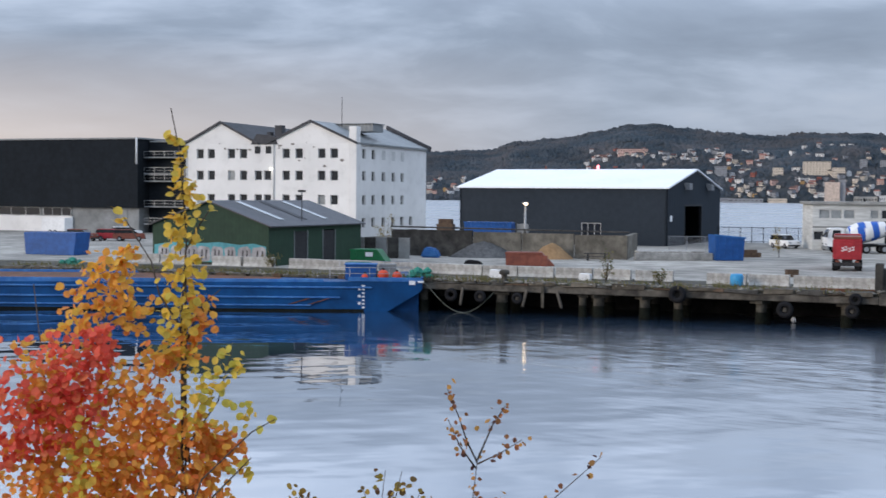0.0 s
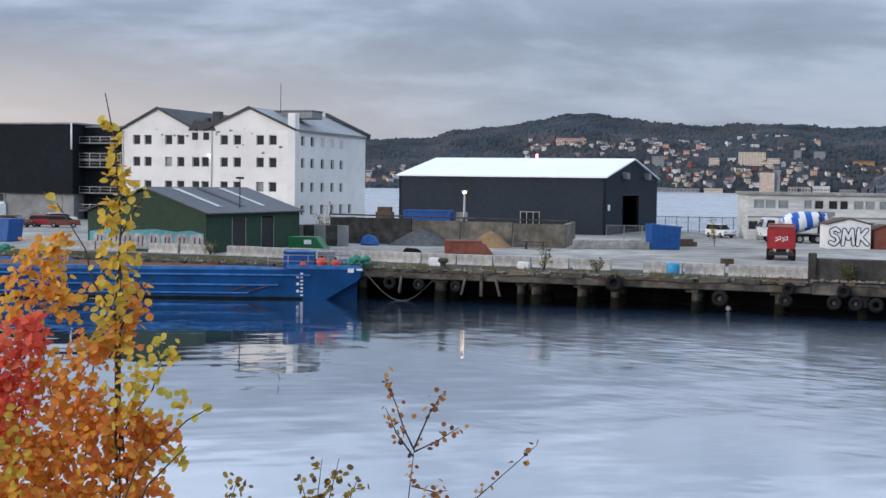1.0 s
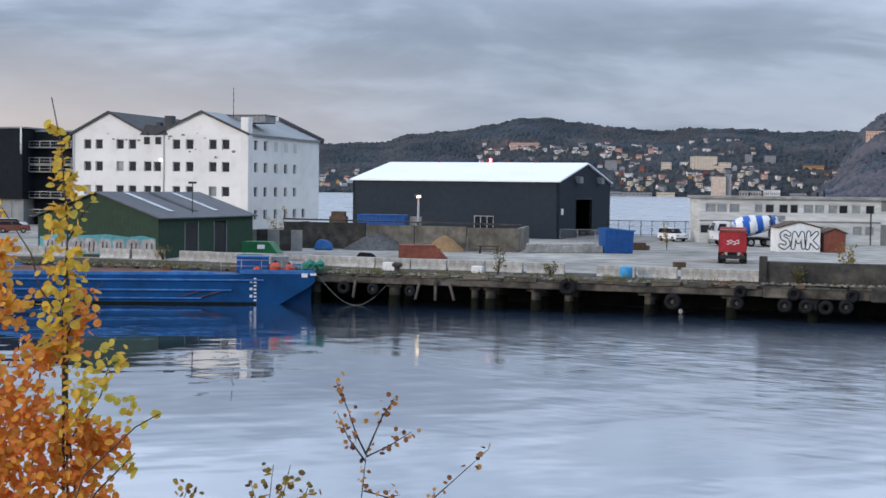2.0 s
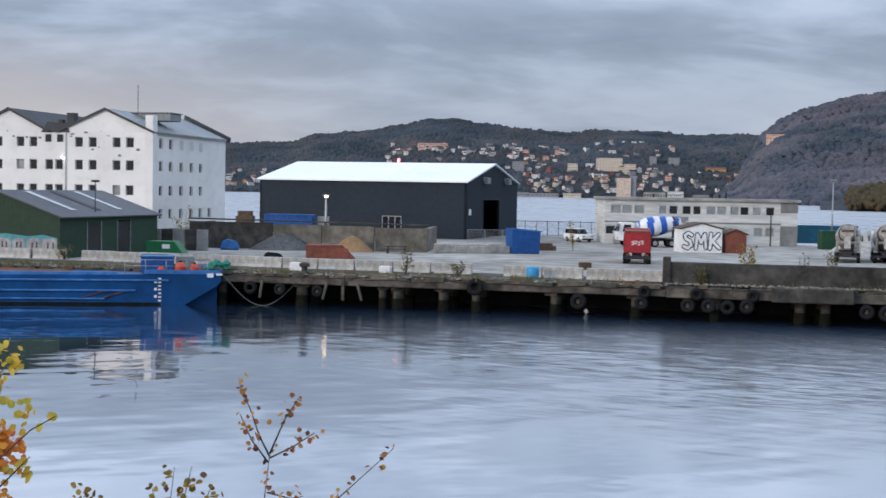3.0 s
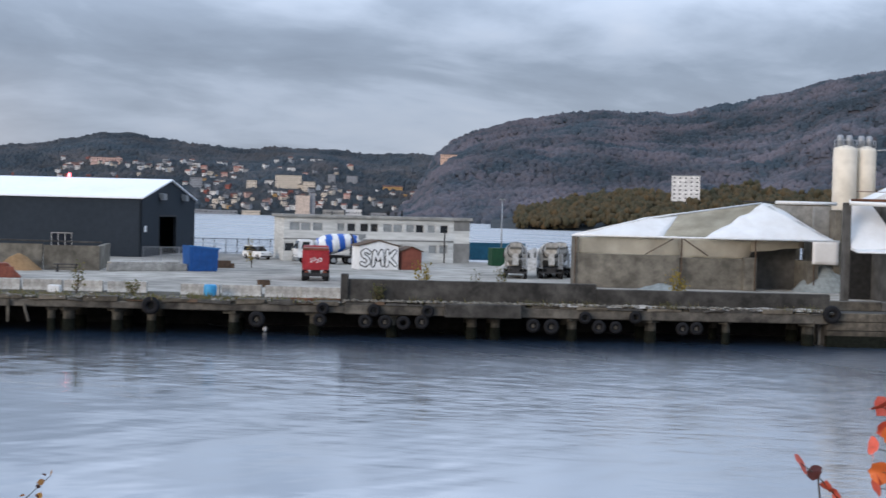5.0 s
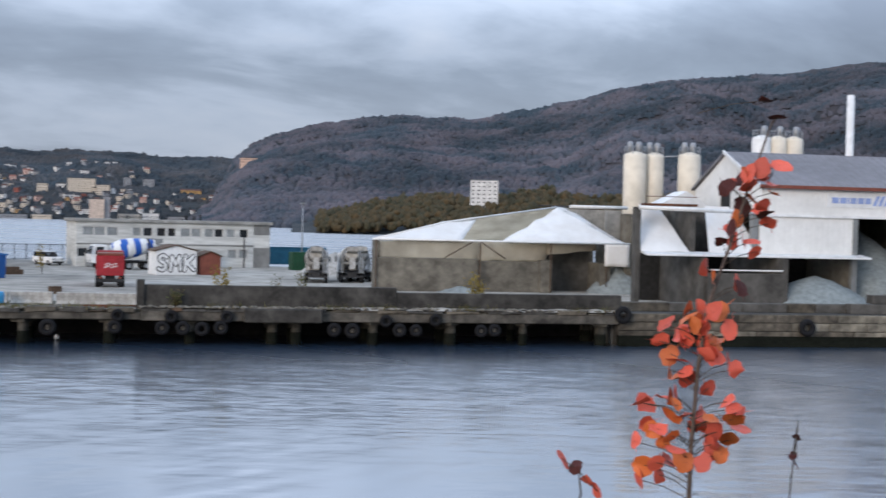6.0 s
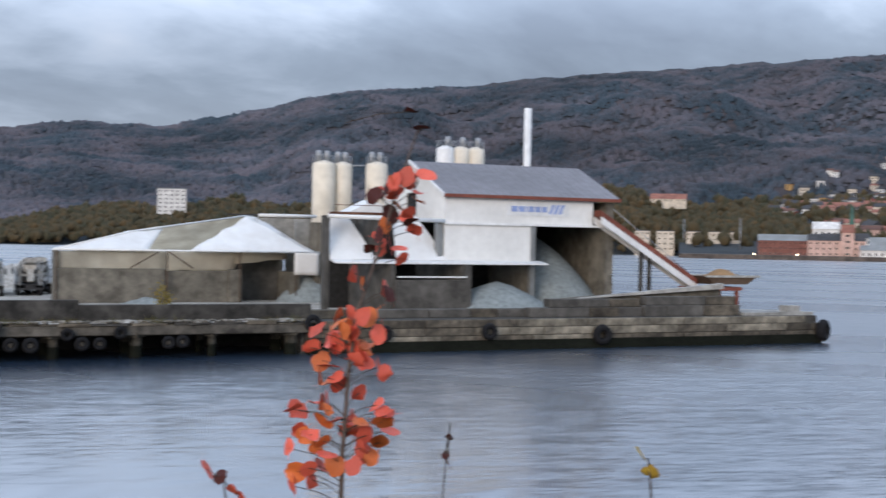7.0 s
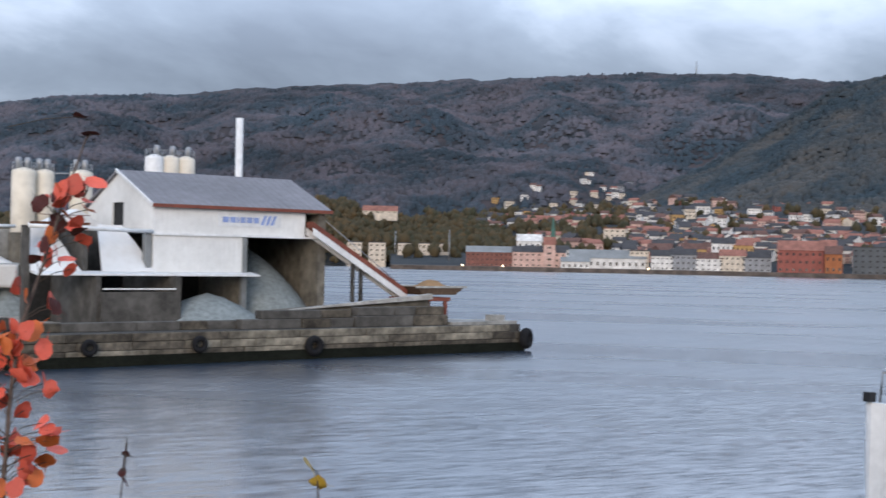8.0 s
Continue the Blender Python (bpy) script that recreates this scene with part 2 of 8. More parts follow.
PILE = surface("timber_and_concrete_pile", (0.105, 0.093, 0.072), (0.032, 0.03, 0.024), 0.9, scale=1.5, stain=0.55, stain_scale=0.8)
# near black: the shade of recesses and interiors put into the colour
VOID = surface("recess_shade", (0.03, 0.03, 0.03), (0.015, 0.015, 0.015), 0.9)
RUBBER = surface("tyre_rubber", (0.018, 0.018, 0.02), (0.009, 0.009, 0.010), 0.85, scale=6, spec=0.15)
WHITE_WALL = surface("white_render", (0.74, 0.72, 0.69), (0.65, 0.63, 0.60), 0.85, scale=0.5, stain=0.14, stain_scale=0.12, contrast=(0.3, 0.5))
PLASTER_SCAR = surface("bare_plaster", (0.30, 0.27, 0.24), (0.18, 0.16, 0.14), 0.95, scale=2)
SLATE = surface("dark_roofing", (0.075, 0.075, 0.08), (0.045, 0.045, 0.05), 0.75, scale=1.5, stain=0.3)
GREY_ROOF = ribbed("grey_sheet_roof", (0.26, 0.27, 0.27), (0.20, 0.21, 0.21), 0.6, 0, 0.5, stain=0.3)
PANE = glass("dark_window_glass", (0.025, 0.028, 0.032))
PANE_PALE = glass("blinded_window_glass", (0.32, 0.34, 0.34), 0.25)
FRAME = surface("window_frame_paint", (0.62, 0.61, 0.58), (0.45, 0.44, 0.42), 0.6, scale=8)
BLACK_CLAD = ribbed("black_cladding", (0.016, 0.020, 0.025), (0.012, 0.015, 0.018), 0.9, 0, 0.8, stain=0.2, strength=0.1)
DARK_CLAD = ribbed("anthracite_cladding", (0.026, 0.035, 0.046), (0.021, 0.028, 0.037), 1.1, 0, 0.55, stain=0.15, strength=0.12)
for clad_ in (BLACK_CLAD, DARK_CLAD):            # matt coated steel
    clad_.node_tree.nodes["Principled BSDF"].inputs["Specular IOR Level"].default_value = 0.08
WHITE_ROOF = ribbed("white_membrane_roof", (0.84, 0.85, 0.87), (0.79, 0.80, 0.82), 3.0, 0, 0.5, depth=0.02, stain=0.08)
GREEN_CLAD = ribbed("dark_green_sheet", (0.022, 0.056, 0.032), (0.016, 0.042, 0.024), 0.4, 0, 0.7, stain=0.3, strength=0.15)
GREY_PAINT = surface("grey_paint", (0.24, 0.25, 0.25), (0.19, 0.2, 0.2), 0.6, scale=1)
STEEL = surface("galvanised_steel", (0.42, 0.43, 0.44), (0.30, 0.31, 0.32), 0.45, 0.6, scale=5)
DARK_STEEL = surface("dark_steel", (0.05, 0.05, 0.052), (0.025, 0.025, 0.027), 0.6, 0.3, scale=5)
RUST = surface("rusty_steel", (0.20, 0.085, 0.045), (0.09, 0.04, 0.025), 0.85, scale=3, stain=0.5, stain_scale=0.8)
RUST_RED = surface("oxide_red_paint", (0.24, 0.075, 0.048), (0.16, 0.05, 0.034), 0.7, scale=2, stain=0.35, stain_scale=0.6)
BLUE_HULL = surface("blue_hull_paint", (0.004, 0.072, 0.225), (0.003, 0.05, 0.16), 0.5, scale=0.8, stain=0.4, stain_scale=0.25, spec=0.18)
BLUE_WORN = surface("worn_blue_paint", (0.06, 0.20, 0.46), (0.02, 0.11, 0.34), 0.6, scale=1.4, stain=0.3)
BLUE_BOX = surface("blue_container_paint", (0.014, 0.095, 0.32), (0.010, 0.065, 0.23), 0.5, scale=1.5, stain=0.3)
WHITE_PAINT = surface("white_paint", (0.80, 0.80, 0.79), (0.68, 0.68, 0.67), 0.5, scale=2, stain=0.2)
CREAM = surface("cream_silo_paint", (0.82, 0.75, 0.63), (0.70, 0.63, 0.52), 0.6, scale=0.8, stain=0.3, stain_scale=0.3)
TARP = surface("white_tarpaulin", (0.88, 0.87, 0.85), (0.79, 0.77, 0.74), 0.6, scale=0.6, stain=0.1, bump=0.5, depth=0.1)
TARP_BEIGE = surface("dusty_tarpaulin", (0.86, 0.80, 0.69), (0.74, 0.67, 0.56), 0.8, scale=0.5, stain=0.2, bump=0.5, depth=0.08)
for cloth_, share in ((TARP, 0.2), (TARP_BEIGE, 0.8)):
    n_, l_ = cloth_.node_tree.nodes, cloth_.node_tree.links
    tr_, mx_ = n_.new("ShaderNodeBsdfTranslucent"), n_.new("ShaderNodeMixShader")
    l_.new(n_["Principled BSDF"].inputs["Base Color"].links[0].from_socket, tr_.inputs["Color"])
    mx_.inputs[0].default_value = share
    l_.new(n_["Principled BSDF"].outputs[0], mx_.inputs[1])
    l_.new(tr_.outputs[0], mx_.inputs[2])
    l_.new(mx_.outputs[0], n_["Material Output"].inputs["Surface"])
GRAVEL = surface("crushed_stone", (0.28, 0.31, 0.305), (0.18, 0.20, 0.20), 0.95, scale=2.5, stain=0.15, bump=0.8, depth=0.08)
GRAVEL_DARK = surface("dark_gravel", (0.13, 0.13, 0.13), (0.07, 0.07, 0.07), 0.95, scale=3, bump=0.8, depth=0.08)
SAND = surface("ochre_sand", (0.34, 0.21, 0.105), (0.25, 0.15, 0.075), 0.95, scale=3)
GREEN_SKIP = surface("green_skip_paint", (0.012, 0.17, 0.055), (0.008, 0.12, 0.04), 0.55, scale=2)
TRUCK_RED = surface("red_truck_paint", (0.42, 0.035, 0.045), (0.30, 0.025, 0.032), 0.45, scale=2, stain=0.35)
DRUM_BLUE = surface("drum_blue", (0.025, 0.13, 0.52), (0.02, 0.10, 0.42), 0.45, scale=2)
ORANGE = surface("orange_buoy_plastic", (0.75, 0.09, 0.035), (0.6, 0.07, 0.03), 0.5, scale=3)
TEAL_NET = surface("teal_net", (0.05, 0.28, 0.20), (0.02, 0.16, 0.12), 0.8, scale=9, bump=1, depth=0.05)
BROWN_TIMBER = surface("old_timber", (0.13, 0.085, 0.055), (0.07, 0.045, 0.03), 0.9, scale=3)
GRAFF_WHITE = surface("chrome_spray_paint", (0.44, 0.43, 0.44), (0.22, 0.21, 0.22), 0.45, scale=1.2)
GRAFF_CYAN = surface("cyan_spray_paint", (0.10, 0.38, 0.42), (0.06, 0.26, 0.30), 0.6, scale=3)
GRAFF_BLACK = surface("black_spray_paint", (0.02, 0.02, 0.022), (0.012, 0.012, 0.014), 0.6, scale=3)
OFFICE = surface("grey_office_boards", (0.66, 0.66, 0.63), (0.50, 0.50, 0.47), 0.85, scale=0.8, stretch=(0.5, 0.5, 4), stain=0.3, stain_scale=0.2)
OFFICE_GREY = surface("grey_end_panels", (0.26, 0.26, 0.25), (0.2, 0.2, 0.19), 0.85, scale=1)
BARK = surface("twig_bark", (0.10, 0.075, 0.06), (0.05, 0.04, 0.032), 0.85, scale=40)
SIGN_BLUE = surface("sign_blue", (0.36, 0.45, 0.74), (0.27, 0.36, 0.66), 0.5, scale=4)
# hill ground near 0.6 of the treetops, shade under crowns in its colour
FOREST = surface("shaded_forest_floor", (0.070, 0.058, 0.062), (0.026, 0.034, 0.042), 0.95, scale=0.02, stain=0.5, stain_scale=0.005, bump=0.8, depth=7, contrast=(0.38, 0.62))
FOREST_DARK = surface("shaded_hill_floor", (0.048, 0.050, 0.050), (0.024, 0.034, 0.042), 0.95, scale=0.03, stain=0.45, stain_scale=0.006, bump=0.8, depth=7)
# blue-grey lift in the bare and spur treetops stands in for haze
BARE_TREES = surface("bare_autumn_treetops_hazed", (0.112, 0.102, 0.118), (0.036, 0.054, 0.070), 0.95, scale=0.009, bump=0, stain=0.5, stain_scale=0.0035, island=0.06, contrast=(0.42, 0.60))
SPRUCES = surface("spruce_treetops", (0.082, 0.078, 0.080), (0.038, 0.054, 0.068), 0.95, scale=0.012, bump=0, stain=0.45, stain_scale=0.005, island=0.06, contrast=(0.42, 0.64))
SPUR_SPRUCES = surface("dark_spruce_treetops_hazed", (0.088, 0.084, 0.078), (0.030, 0.048, 0.060), 0.95, scale=0.012, bump=0, stain=0.4, stain_scale=0.005, island=0.1, contrast=(0.42, 0.64))
WOODS = leafy("autumn_woods", [(0.095, 0.096, 0.058), (0.13, 0.112, 0.064), (0.18, 0.13, 0.068), (0.115, 0.105, 0.062), (0.20, 0.135, 0.066)], 0.9)
SHORE = surface("rocky_shore", (0.16, 0.13, 0.11), (0.06, 0.05, 0.045), 0.95, scale=0.2)
BANK = surface("grassy_bank", (0.09, 0.10, 0.045), (0.06, 0.05, 0.03), 0.95, scale=5)


# ---------------------------------------------------------------- building blocks
def box(bm, x0, x1, y0, y1, z0, z1, mi=0):
    v = [bm.verts.new(p) for p in ((x0, y0, z0), (x1, y0, z0), (x1, y1, z0), (x0, y1, z0), (x0, y0, z1), (x1, y0, z1), (x1, y1, z1), (x0, y1, z1))]
    for f in ((3, 2, 1, 0), (4, 5, 6, 7), (0, 1, 5, 4), (1, 2, 6, 5), (2, 3, 7, 6), (3, 0, 4, 7)):
        bm.faces.new([v[i] for i in f]).material_index = mi


def boxes(*specs):
    bm = bmesh.new()
    for s in specs:
        box(bm, *s)
    return bm


def prism(pts, axis, a, b, bm=None):
    """A polygon in the other two axes (in order), drawn out along axis from a to b."""
    bm = bm or bmesh.new()
    def put(p, w):
        return (w, p[0], p[1]) if axis == "x" else (p[0], w, p[1]) if axis == "y" else (p[0], p[1], w)
    lo = [bm.verts.new(put(p, a)) for p in pts]
    hi = [bm.verts.new(put(p, b)) for p in pts]
    faces = [bm.faces.new(lo), bm.faces.new(hi[::-1])]
    for i in range(len(pts)):
        j = (i + 1) % len(pts)
        faces.append(bm.faces.new((lo[j], lo[i], hi[i], hi[j])))
    bmesh.ops.recalc_face_normals(bm, faces=faces)
    return bm


def lathe(profile, sides=20, bm=None, mi=None):
    """Rings of (radius, z) round the z axis."""
    bm = bm or bmesh.new()
    rings = [[bm.verts.new((r * math.cos(2 * math.pi * k / sides), r * math.sin(2 * math.pi * k / sides), z)) for k in range(sides)] for r, z in profile]
    for i in range(len(rings) - 1):
        for k in range(sides):
            f = bm.faces.new((rings[i][k], rings[i][(k + 1) % sides], rings[i + 1][(k + 1) % sides], rings[i + 1][k]))
            f.smooth = True
            if mi:
                f.material_index = mi(i, k)
    bm.faces.new(rings[0][::-1])
    bm.faces.new(rings[-1])
    return bm


def tube(path, radius, sides=6, bm=None, taper=1.0):
    bm = bm or bmesh.new()
    path = [Vector(p) for p in path]
    rings = []
    for i, p in enumerate(path):
        d = (path[min(i + 1, len(path) - 1)] - path[max(i - 1, 0)]).normalized()
        a = d.orthogonal().normalized()
        if rings and a.dot(last) < 0:
            a = -a
        last = a
        c = d.cross(a)
        r = radius * (1 + (taper - 1) * i / max(len(path) - 1, 1))
        rings.append([bm.verts.new(p + r * (math.cos(2 * math.pi * k / sides) * a + math.sin(2 * math.pi * k / sides) * c)) for k in range(sides)])
    for i in range(len(rings) - 1):
        for k in range(sides):
            bm.faces.new((rings[i][k], rings[i][(k + 1) % sides], rings[i + 1][(k + 1) % sides], rings[i + 1][k])).smooth = True
    bm.faces.new(rings[0][::-1])
    bm.faces.new(rings[-1])
    return bm


def ring(major, minor, sides=18, around=8):
    """A tyre that stands in the xz plane."""
    bm = bmesh.new()
    rows = []
    for i in range(sides):
        a = 2 * math.pi * i / sides
        rows.append([bm.verts.new(((major + minor * math.cos(b)) * math.cos(a), 1.15 * minor * math.sin(b), (major + minor * math.cos(b)) * math.sin(a))) for b in (2 * math.pi * k / around for k in range(around))])
    for i in range(sides):
        for k in range(around):
            j, q = (i + 1) % sides, (k + 1) % around
            bm.faces.new((rows[i][k], rows[i][q], rows[j][q], rows[j][k])).smooth = True
    return bm


def wall_cells(bm, length, z0, z1, thick, holes, y=0.0):
    """A straight wall along x from 0 to length, thick from y inwards, with openings (x0, x1, z0, z1) cut through."""
    xs = sorted({0, length, *[h[0] for h in holes], *[h[1] for h in holes]})
    for a, b in zip(xs, xs[1:]):
        cuts = sorted((h[2], h[3]) for h in holes if h[0] <= a and h[1] >= b)
        low_ = z0
        for c, d in cuts + [(z1, z1)]:
            if c > low_ + 1e-4:
                box(bm, a, b, y, y + thick, low_, c)
            low_ = max(low_, d)
    return bm


def part(name, bm, material, parent, label="", bevel=0.0):
    mesh = bpy.data.meshes.new(name)
    if bevel:
        bmesh.ops.bevel(bm, geom=bm.edges[:], offset=bevel, segments=1, affect="EDGES")
    bm.to_mesh(mesh)
    bm.free()
    for m in material if isinstance(material, (list, tuple)) else (material,):
        mesh.materials.append(m)
    ob = new(name, mesh)
    ob.parent = parent
    return tagged(ob, label)


def piece(name, mesh, parent, m):
    ob = new(name, mesh)
    ob.parent = parent
    ob.matrix_basis = m
    return ob


def thing(name, m, label, category, group="", kind=""):
    ob = new(name)
    ob.matrix_basis = m
    return tagged(ob, label, category, group, kind)


def single(name, bm, material, m, label, category="", group="", kind=""):
    ob = part(name, bm, material, None)
    ob.matrix_basis = m
    return tagged(ob, label, category, group, kind)


# the quay's own axes: x along the edge, y inland, its corner point on the water
QUAY_TURN = -20.5
QUAY = pose(0, 97.5, 0, 0, 0, QUAY_TURN)
DECK = 2.4


def on_quay(u, v, z=DECK, turn=0.0):
    return QUAY @ pose(u, v, z, 0, 0, turn)


def at(x, y, z, turn=0.0):
    return pose(x, y, z, 0, 0, turn)


# ---------------------------------------------------------------- water, land, hills
bm = bmesh.new()
bmesh.ops.create_circle(bm, cap_ends=True, segments=96, radius=4700)
single("water", bm, SEA, at(0, 0, 0), "calm grey-blue harbour water with low ripples", "water", kind="structure")


def land(name, outline, z0, z1, material, label):
    bm = prism(outline, "z", z0, z1)
    return single(name, bm, material, at(0, 0, 0), label, "ground", kind="structure")


# the yard behind the quay, down to the sea on its far side
def q_point(u, v):
    p = QUAY @ Vector((u, v, 0))
    return (p.x, p.y)


land("ground", [q_point(-260, 8), q_point(66, 8), q_point(66, 1.2), q_point(112, 1.2), (112, 66), (104, 100), (88, 142), (64, 178), (40, 188), (0, 236), (-60, 262), (-330, 330)], -1.5, DECK, YARD, "pale dusty gravel yard with worn concrete patches")

def bank_z(x, y):
    """The bank's height: a grassy shelf that breaks off towards the water."""
    e = 0.5 * x + 0.866 * y
    return 7.2 if e < 1 else 7.2 - 0.12 * (e - 1) if e < 5 else 6.72 - 0.8 * (e - 5)


bank = bmesh.new()
rows_ = []
for j in range(40):
    d = -14 + j * 1.0
    rows_.append([bank.verts.new((i * 1.5 - 36, d, max(bank_z(i * 1.5 - 36, d), -1.5) + 0.1 * noise.noise(Vector((i * 0.9, j * 0.7, 4))))) for i in range(49)])
for j in range(39):
    for i in range(48):
        bank.faces.new((rows_[j][i], rows_[j][i + 1], rows_[j + 1][i + 1], rows_[j + 1][i]))
single("bank", bank, BANK, at(0, 0, 0), "rough grassy bank that falls to the water", "ground", kind="structure")


def smooth_at(stations, a):
    """A smooth value between (bearing, value) stations."""
    if a <= stations[0][0]:
        return stations[0][1]
    for (a0, v0), (a1, v1) in zip(stations, stations[1:]):
        if a <= a1:
            t = (a - a0) / (a1 - a0)
            return v0 + (v1 - v0) * t * t * (3 - 2 * t) * 0.5 + (v1 - v0) * t * 0.5
    return stations[-1][1]


def hill_height(stations, near, far, power, rough_, a, s):
    """Height of a hillside at bearing a (degrees), s from its foot (0) to its ridge (1)."""
    r = near + (far - near) * s
    p = Vector((r * math.sin(radians(a)), r * math.cos(radians(a)), 0))
    top = smooth_at(stations, a) * 1.012 + 2.5
    z = top * s ** power
    swell = noise.fractal(p * 0.0032, 1.0, 2.1, 4) * rough_ * top * 0.16 * math.sin(math.pi * min(s, 1)) 
    crest = noise.fractal(p * 0.02 + Vector((7, 0, 0)), 0.9, 2.2, 4) * 4.0 * s + 3.0 * abs(noise.noise(p * 0.11)) * s
    return max(z + swell + crest, 0.5), p


def hillside(name, stations, near, far, power, rough_, a0, a1, material, label, step=0.16, rings=44):
    bm = bmesh.new()
    grid = []
    n = int((a1 - a0) / step)
    for j in range(rings + 4):
        s = j / (rings - 1)
        line = []
        for i in range(n + 1):
            a = a0 + i * step
            z, p = hill_height(stations, near, far, power, rough_, a, min(s, 1.0))
            if s > 1:
                k = 1 + (s - 1) * 1.5
                p, z = p * k, z * (1 - (s - 1) * 6)
            if j == 0:
                z = -2
            line.append(bm.verts.new((p.x, p.y, z)))
        grid.append(line)
    for j in range(rings + 3):
        for i in range(n):
            bm.faces.new((grid[j][i], grid[j][i + 1], grid[j + 1][i + 1], grid[j + 1][i])).smooth = True
    return single(name, bm, material, at(0, 0, 0), label, "hill", kind="structure")


FAR_SHORE = [(-45, 105), (-0.6, 108), (2.1, 114), (3.2, 132), (5.6, 146), (7, 159), (8.3, 175), (9.4, 176), (10.6, 165), (13, 153), (14.3, 147), (16, 152), (18, 153), (20, 144), (21.6, 151), (24, 140), (32, 110)]
FELL = [(20.4, 0), (21.6, 30), (22.2, 78), (22.8, 131), (23.5, 158), (24.5, 178), (26.5, 203), (29.7, 222), (33, 217), (35.4, 236), (37.2, 256), (39.7, 286), (42.2, 302), (46, 314), (50.3, 336), (54, 350), (60, 365), (66.8, 380), (71, 377), (75, 360), (95, 330)]
SPUR = [(60, 20), (66, 74), (69.4, 120), (72, 165), (73.7, 196), (75.3, 224), (77.3, 240), (80, 262), (95, 300)]
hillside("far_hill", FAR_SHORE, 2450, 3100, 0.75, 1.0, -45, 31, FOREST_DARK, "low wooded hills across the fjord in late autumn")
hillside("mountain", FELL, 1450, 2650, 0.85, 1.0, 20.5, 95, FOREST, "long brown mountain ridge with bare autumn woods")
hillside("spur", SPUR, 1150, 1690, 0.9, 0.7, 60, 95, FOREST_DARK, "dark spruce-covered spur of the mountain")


# the wooded point across the basin, and the town's ground beyond it
POINT = [(22, 1), (25.5, 1), (27, 10), (29, 20), (31.5, 26), (34, 25), (36, 32), (39, 26), (44, 27), (50, 38), (53.4, 50), (56, 34), (60, 28), (62, 20)]
TOWN = [(50, 12), (56, 46), (61, 52), (66, 60), (70, 72), (75, 74), (95, 80)]
hillside("wooded_point", POINT, 930, 1150, 0.6, 0.3, 25.2, 62, FOREST_DARK, "low wooded headland across the water", step=0.3, rings=12)
hillside("town_slope", TOWN, 800, 1450, 1.0, 0.3, 56, 95, FOREST_DARK, "town hillside with gardens and trees", step=0.3, rings=16)


def clump(bm, c, r, rng, squash=0.8):
    """One ragged clump of leaves: a broken, dented shell of few faces."""
    k = 2 * math.pi * rng.random()
    n = 7
    top = bm.verts.new(c + Vector((0, 0, r * squash * rng.uniform(0.8, 1.2))))
    rows = []
    for h, w in ((0.45, 0.75), (-0.1, 1.0), (-0.6, 0.6)):
        rows.append([bm.verts.new(c + Vector((math.cos(k + 2 * math.pi * i / n) * r * w * rng.uniform(0.6, 1.25), math.sin(k + 2 * math.pi * i / n) * r * w * rng.uniform(0.6, 1.25), h * r * squash * rng.uniform(0.7, 1.3)))) for i in range(n)])
    for i in range(n):
        bm.faces.new((top, rows[0][i], rows[0][(i + 1) % n]))
        for a, b in zip(rows, rows[1:]):
            bm.faces.new((a[i], b[i], b[(i + 1) % n], a[(i + 1) % n]))


def woods(name, stations, near, far, power, a0, a1, s0, s1, count, size, label, material, seed):
    rng = random.Random(seed)
    bm = bmesh.new()
    for _ in range(count):
        a, s = rng.uniform(a0, a1), rng.uniform(s0, s1)
        z, p = hill_height(stations, near, far, power, 0.3, a, s)
        r = size * rng.uniform(0.6, 1.3)
        for _ in range(3):
            clump(bm, Vector((p.x, p.y, z + r * 0.7)) + Vector((rng.uniform(-1, 1), rng.uniform(-1, 1), rng.uniform(-0.5, 0.9))) * r * 0.6, r * rng.uniform(0.45, 0.75), rng, 1.25)
    for f in bm.faces:
        f.smooth = True
    return single(name, bm, material, at(0, 0, 0), label, "trees", kind="stuff")


def canopy(name, hill, a0, a1, s0, s1, count, size, label, material, seed, cleared=()):
    """A closed cover of treetops on a far hillside, each a small dented cap."""
    rng = random.Random(seed)
    verts, faces = [], []
    n = 6
    for _ in range(count):
        a, s = rng.uniform(a0, a1), rng.uniform(s0, s1)
        if any(b0 < a < b1 and c0 < s < c1 for b0, b1, c0, c1 in cleared) and rng.random() < 0.8:
            continue
        z, p = hill_height(*hill, a, s)
        r = size * rng.uniform(0.6, 1.3)
        base, k = len(verts), rng.random() * 6.28
        c = Vector((p.x, p.y, z + r * 0.15))
        verts.append(c + Vector((rng.uniform(-0.2, 0.2) * r, rng.uniform(-0.2, 0.2) * r, r * rng.uniform(0.55, 0.95))))
        for h, w in ((0.38, 0.68), (-0.45, 1.0)):
            for i in range(n):
                t = k + 2 * math.pi * i / n
                verts.append(c + Vector((math.cos(t) * r * w * rng.uniform(0.7, 1.2), math.sin(t) * r * w * rng.uniform(0.7, 1.2), h * r * rng.uniform(0.7, 1.3))))
        for i in range(n):
            j = (i + 1) % n
            faces.append((base, base + 1 + i, base + 1 + j))
            faces.append((base + 1 + i, base + 1 + n + i, base + 1 + n + j, base + 1 + j))
    mesh = bpy.data.meshes.new(name)
    mesh.from_pydata(verts, [], faces)
    mesh.polygons.foreach_set("use_smooth", [True] * len(faces))
    mesh.materials.append(material)
    return tagged(new(name, mesh), label, "trees", kind="stuff")


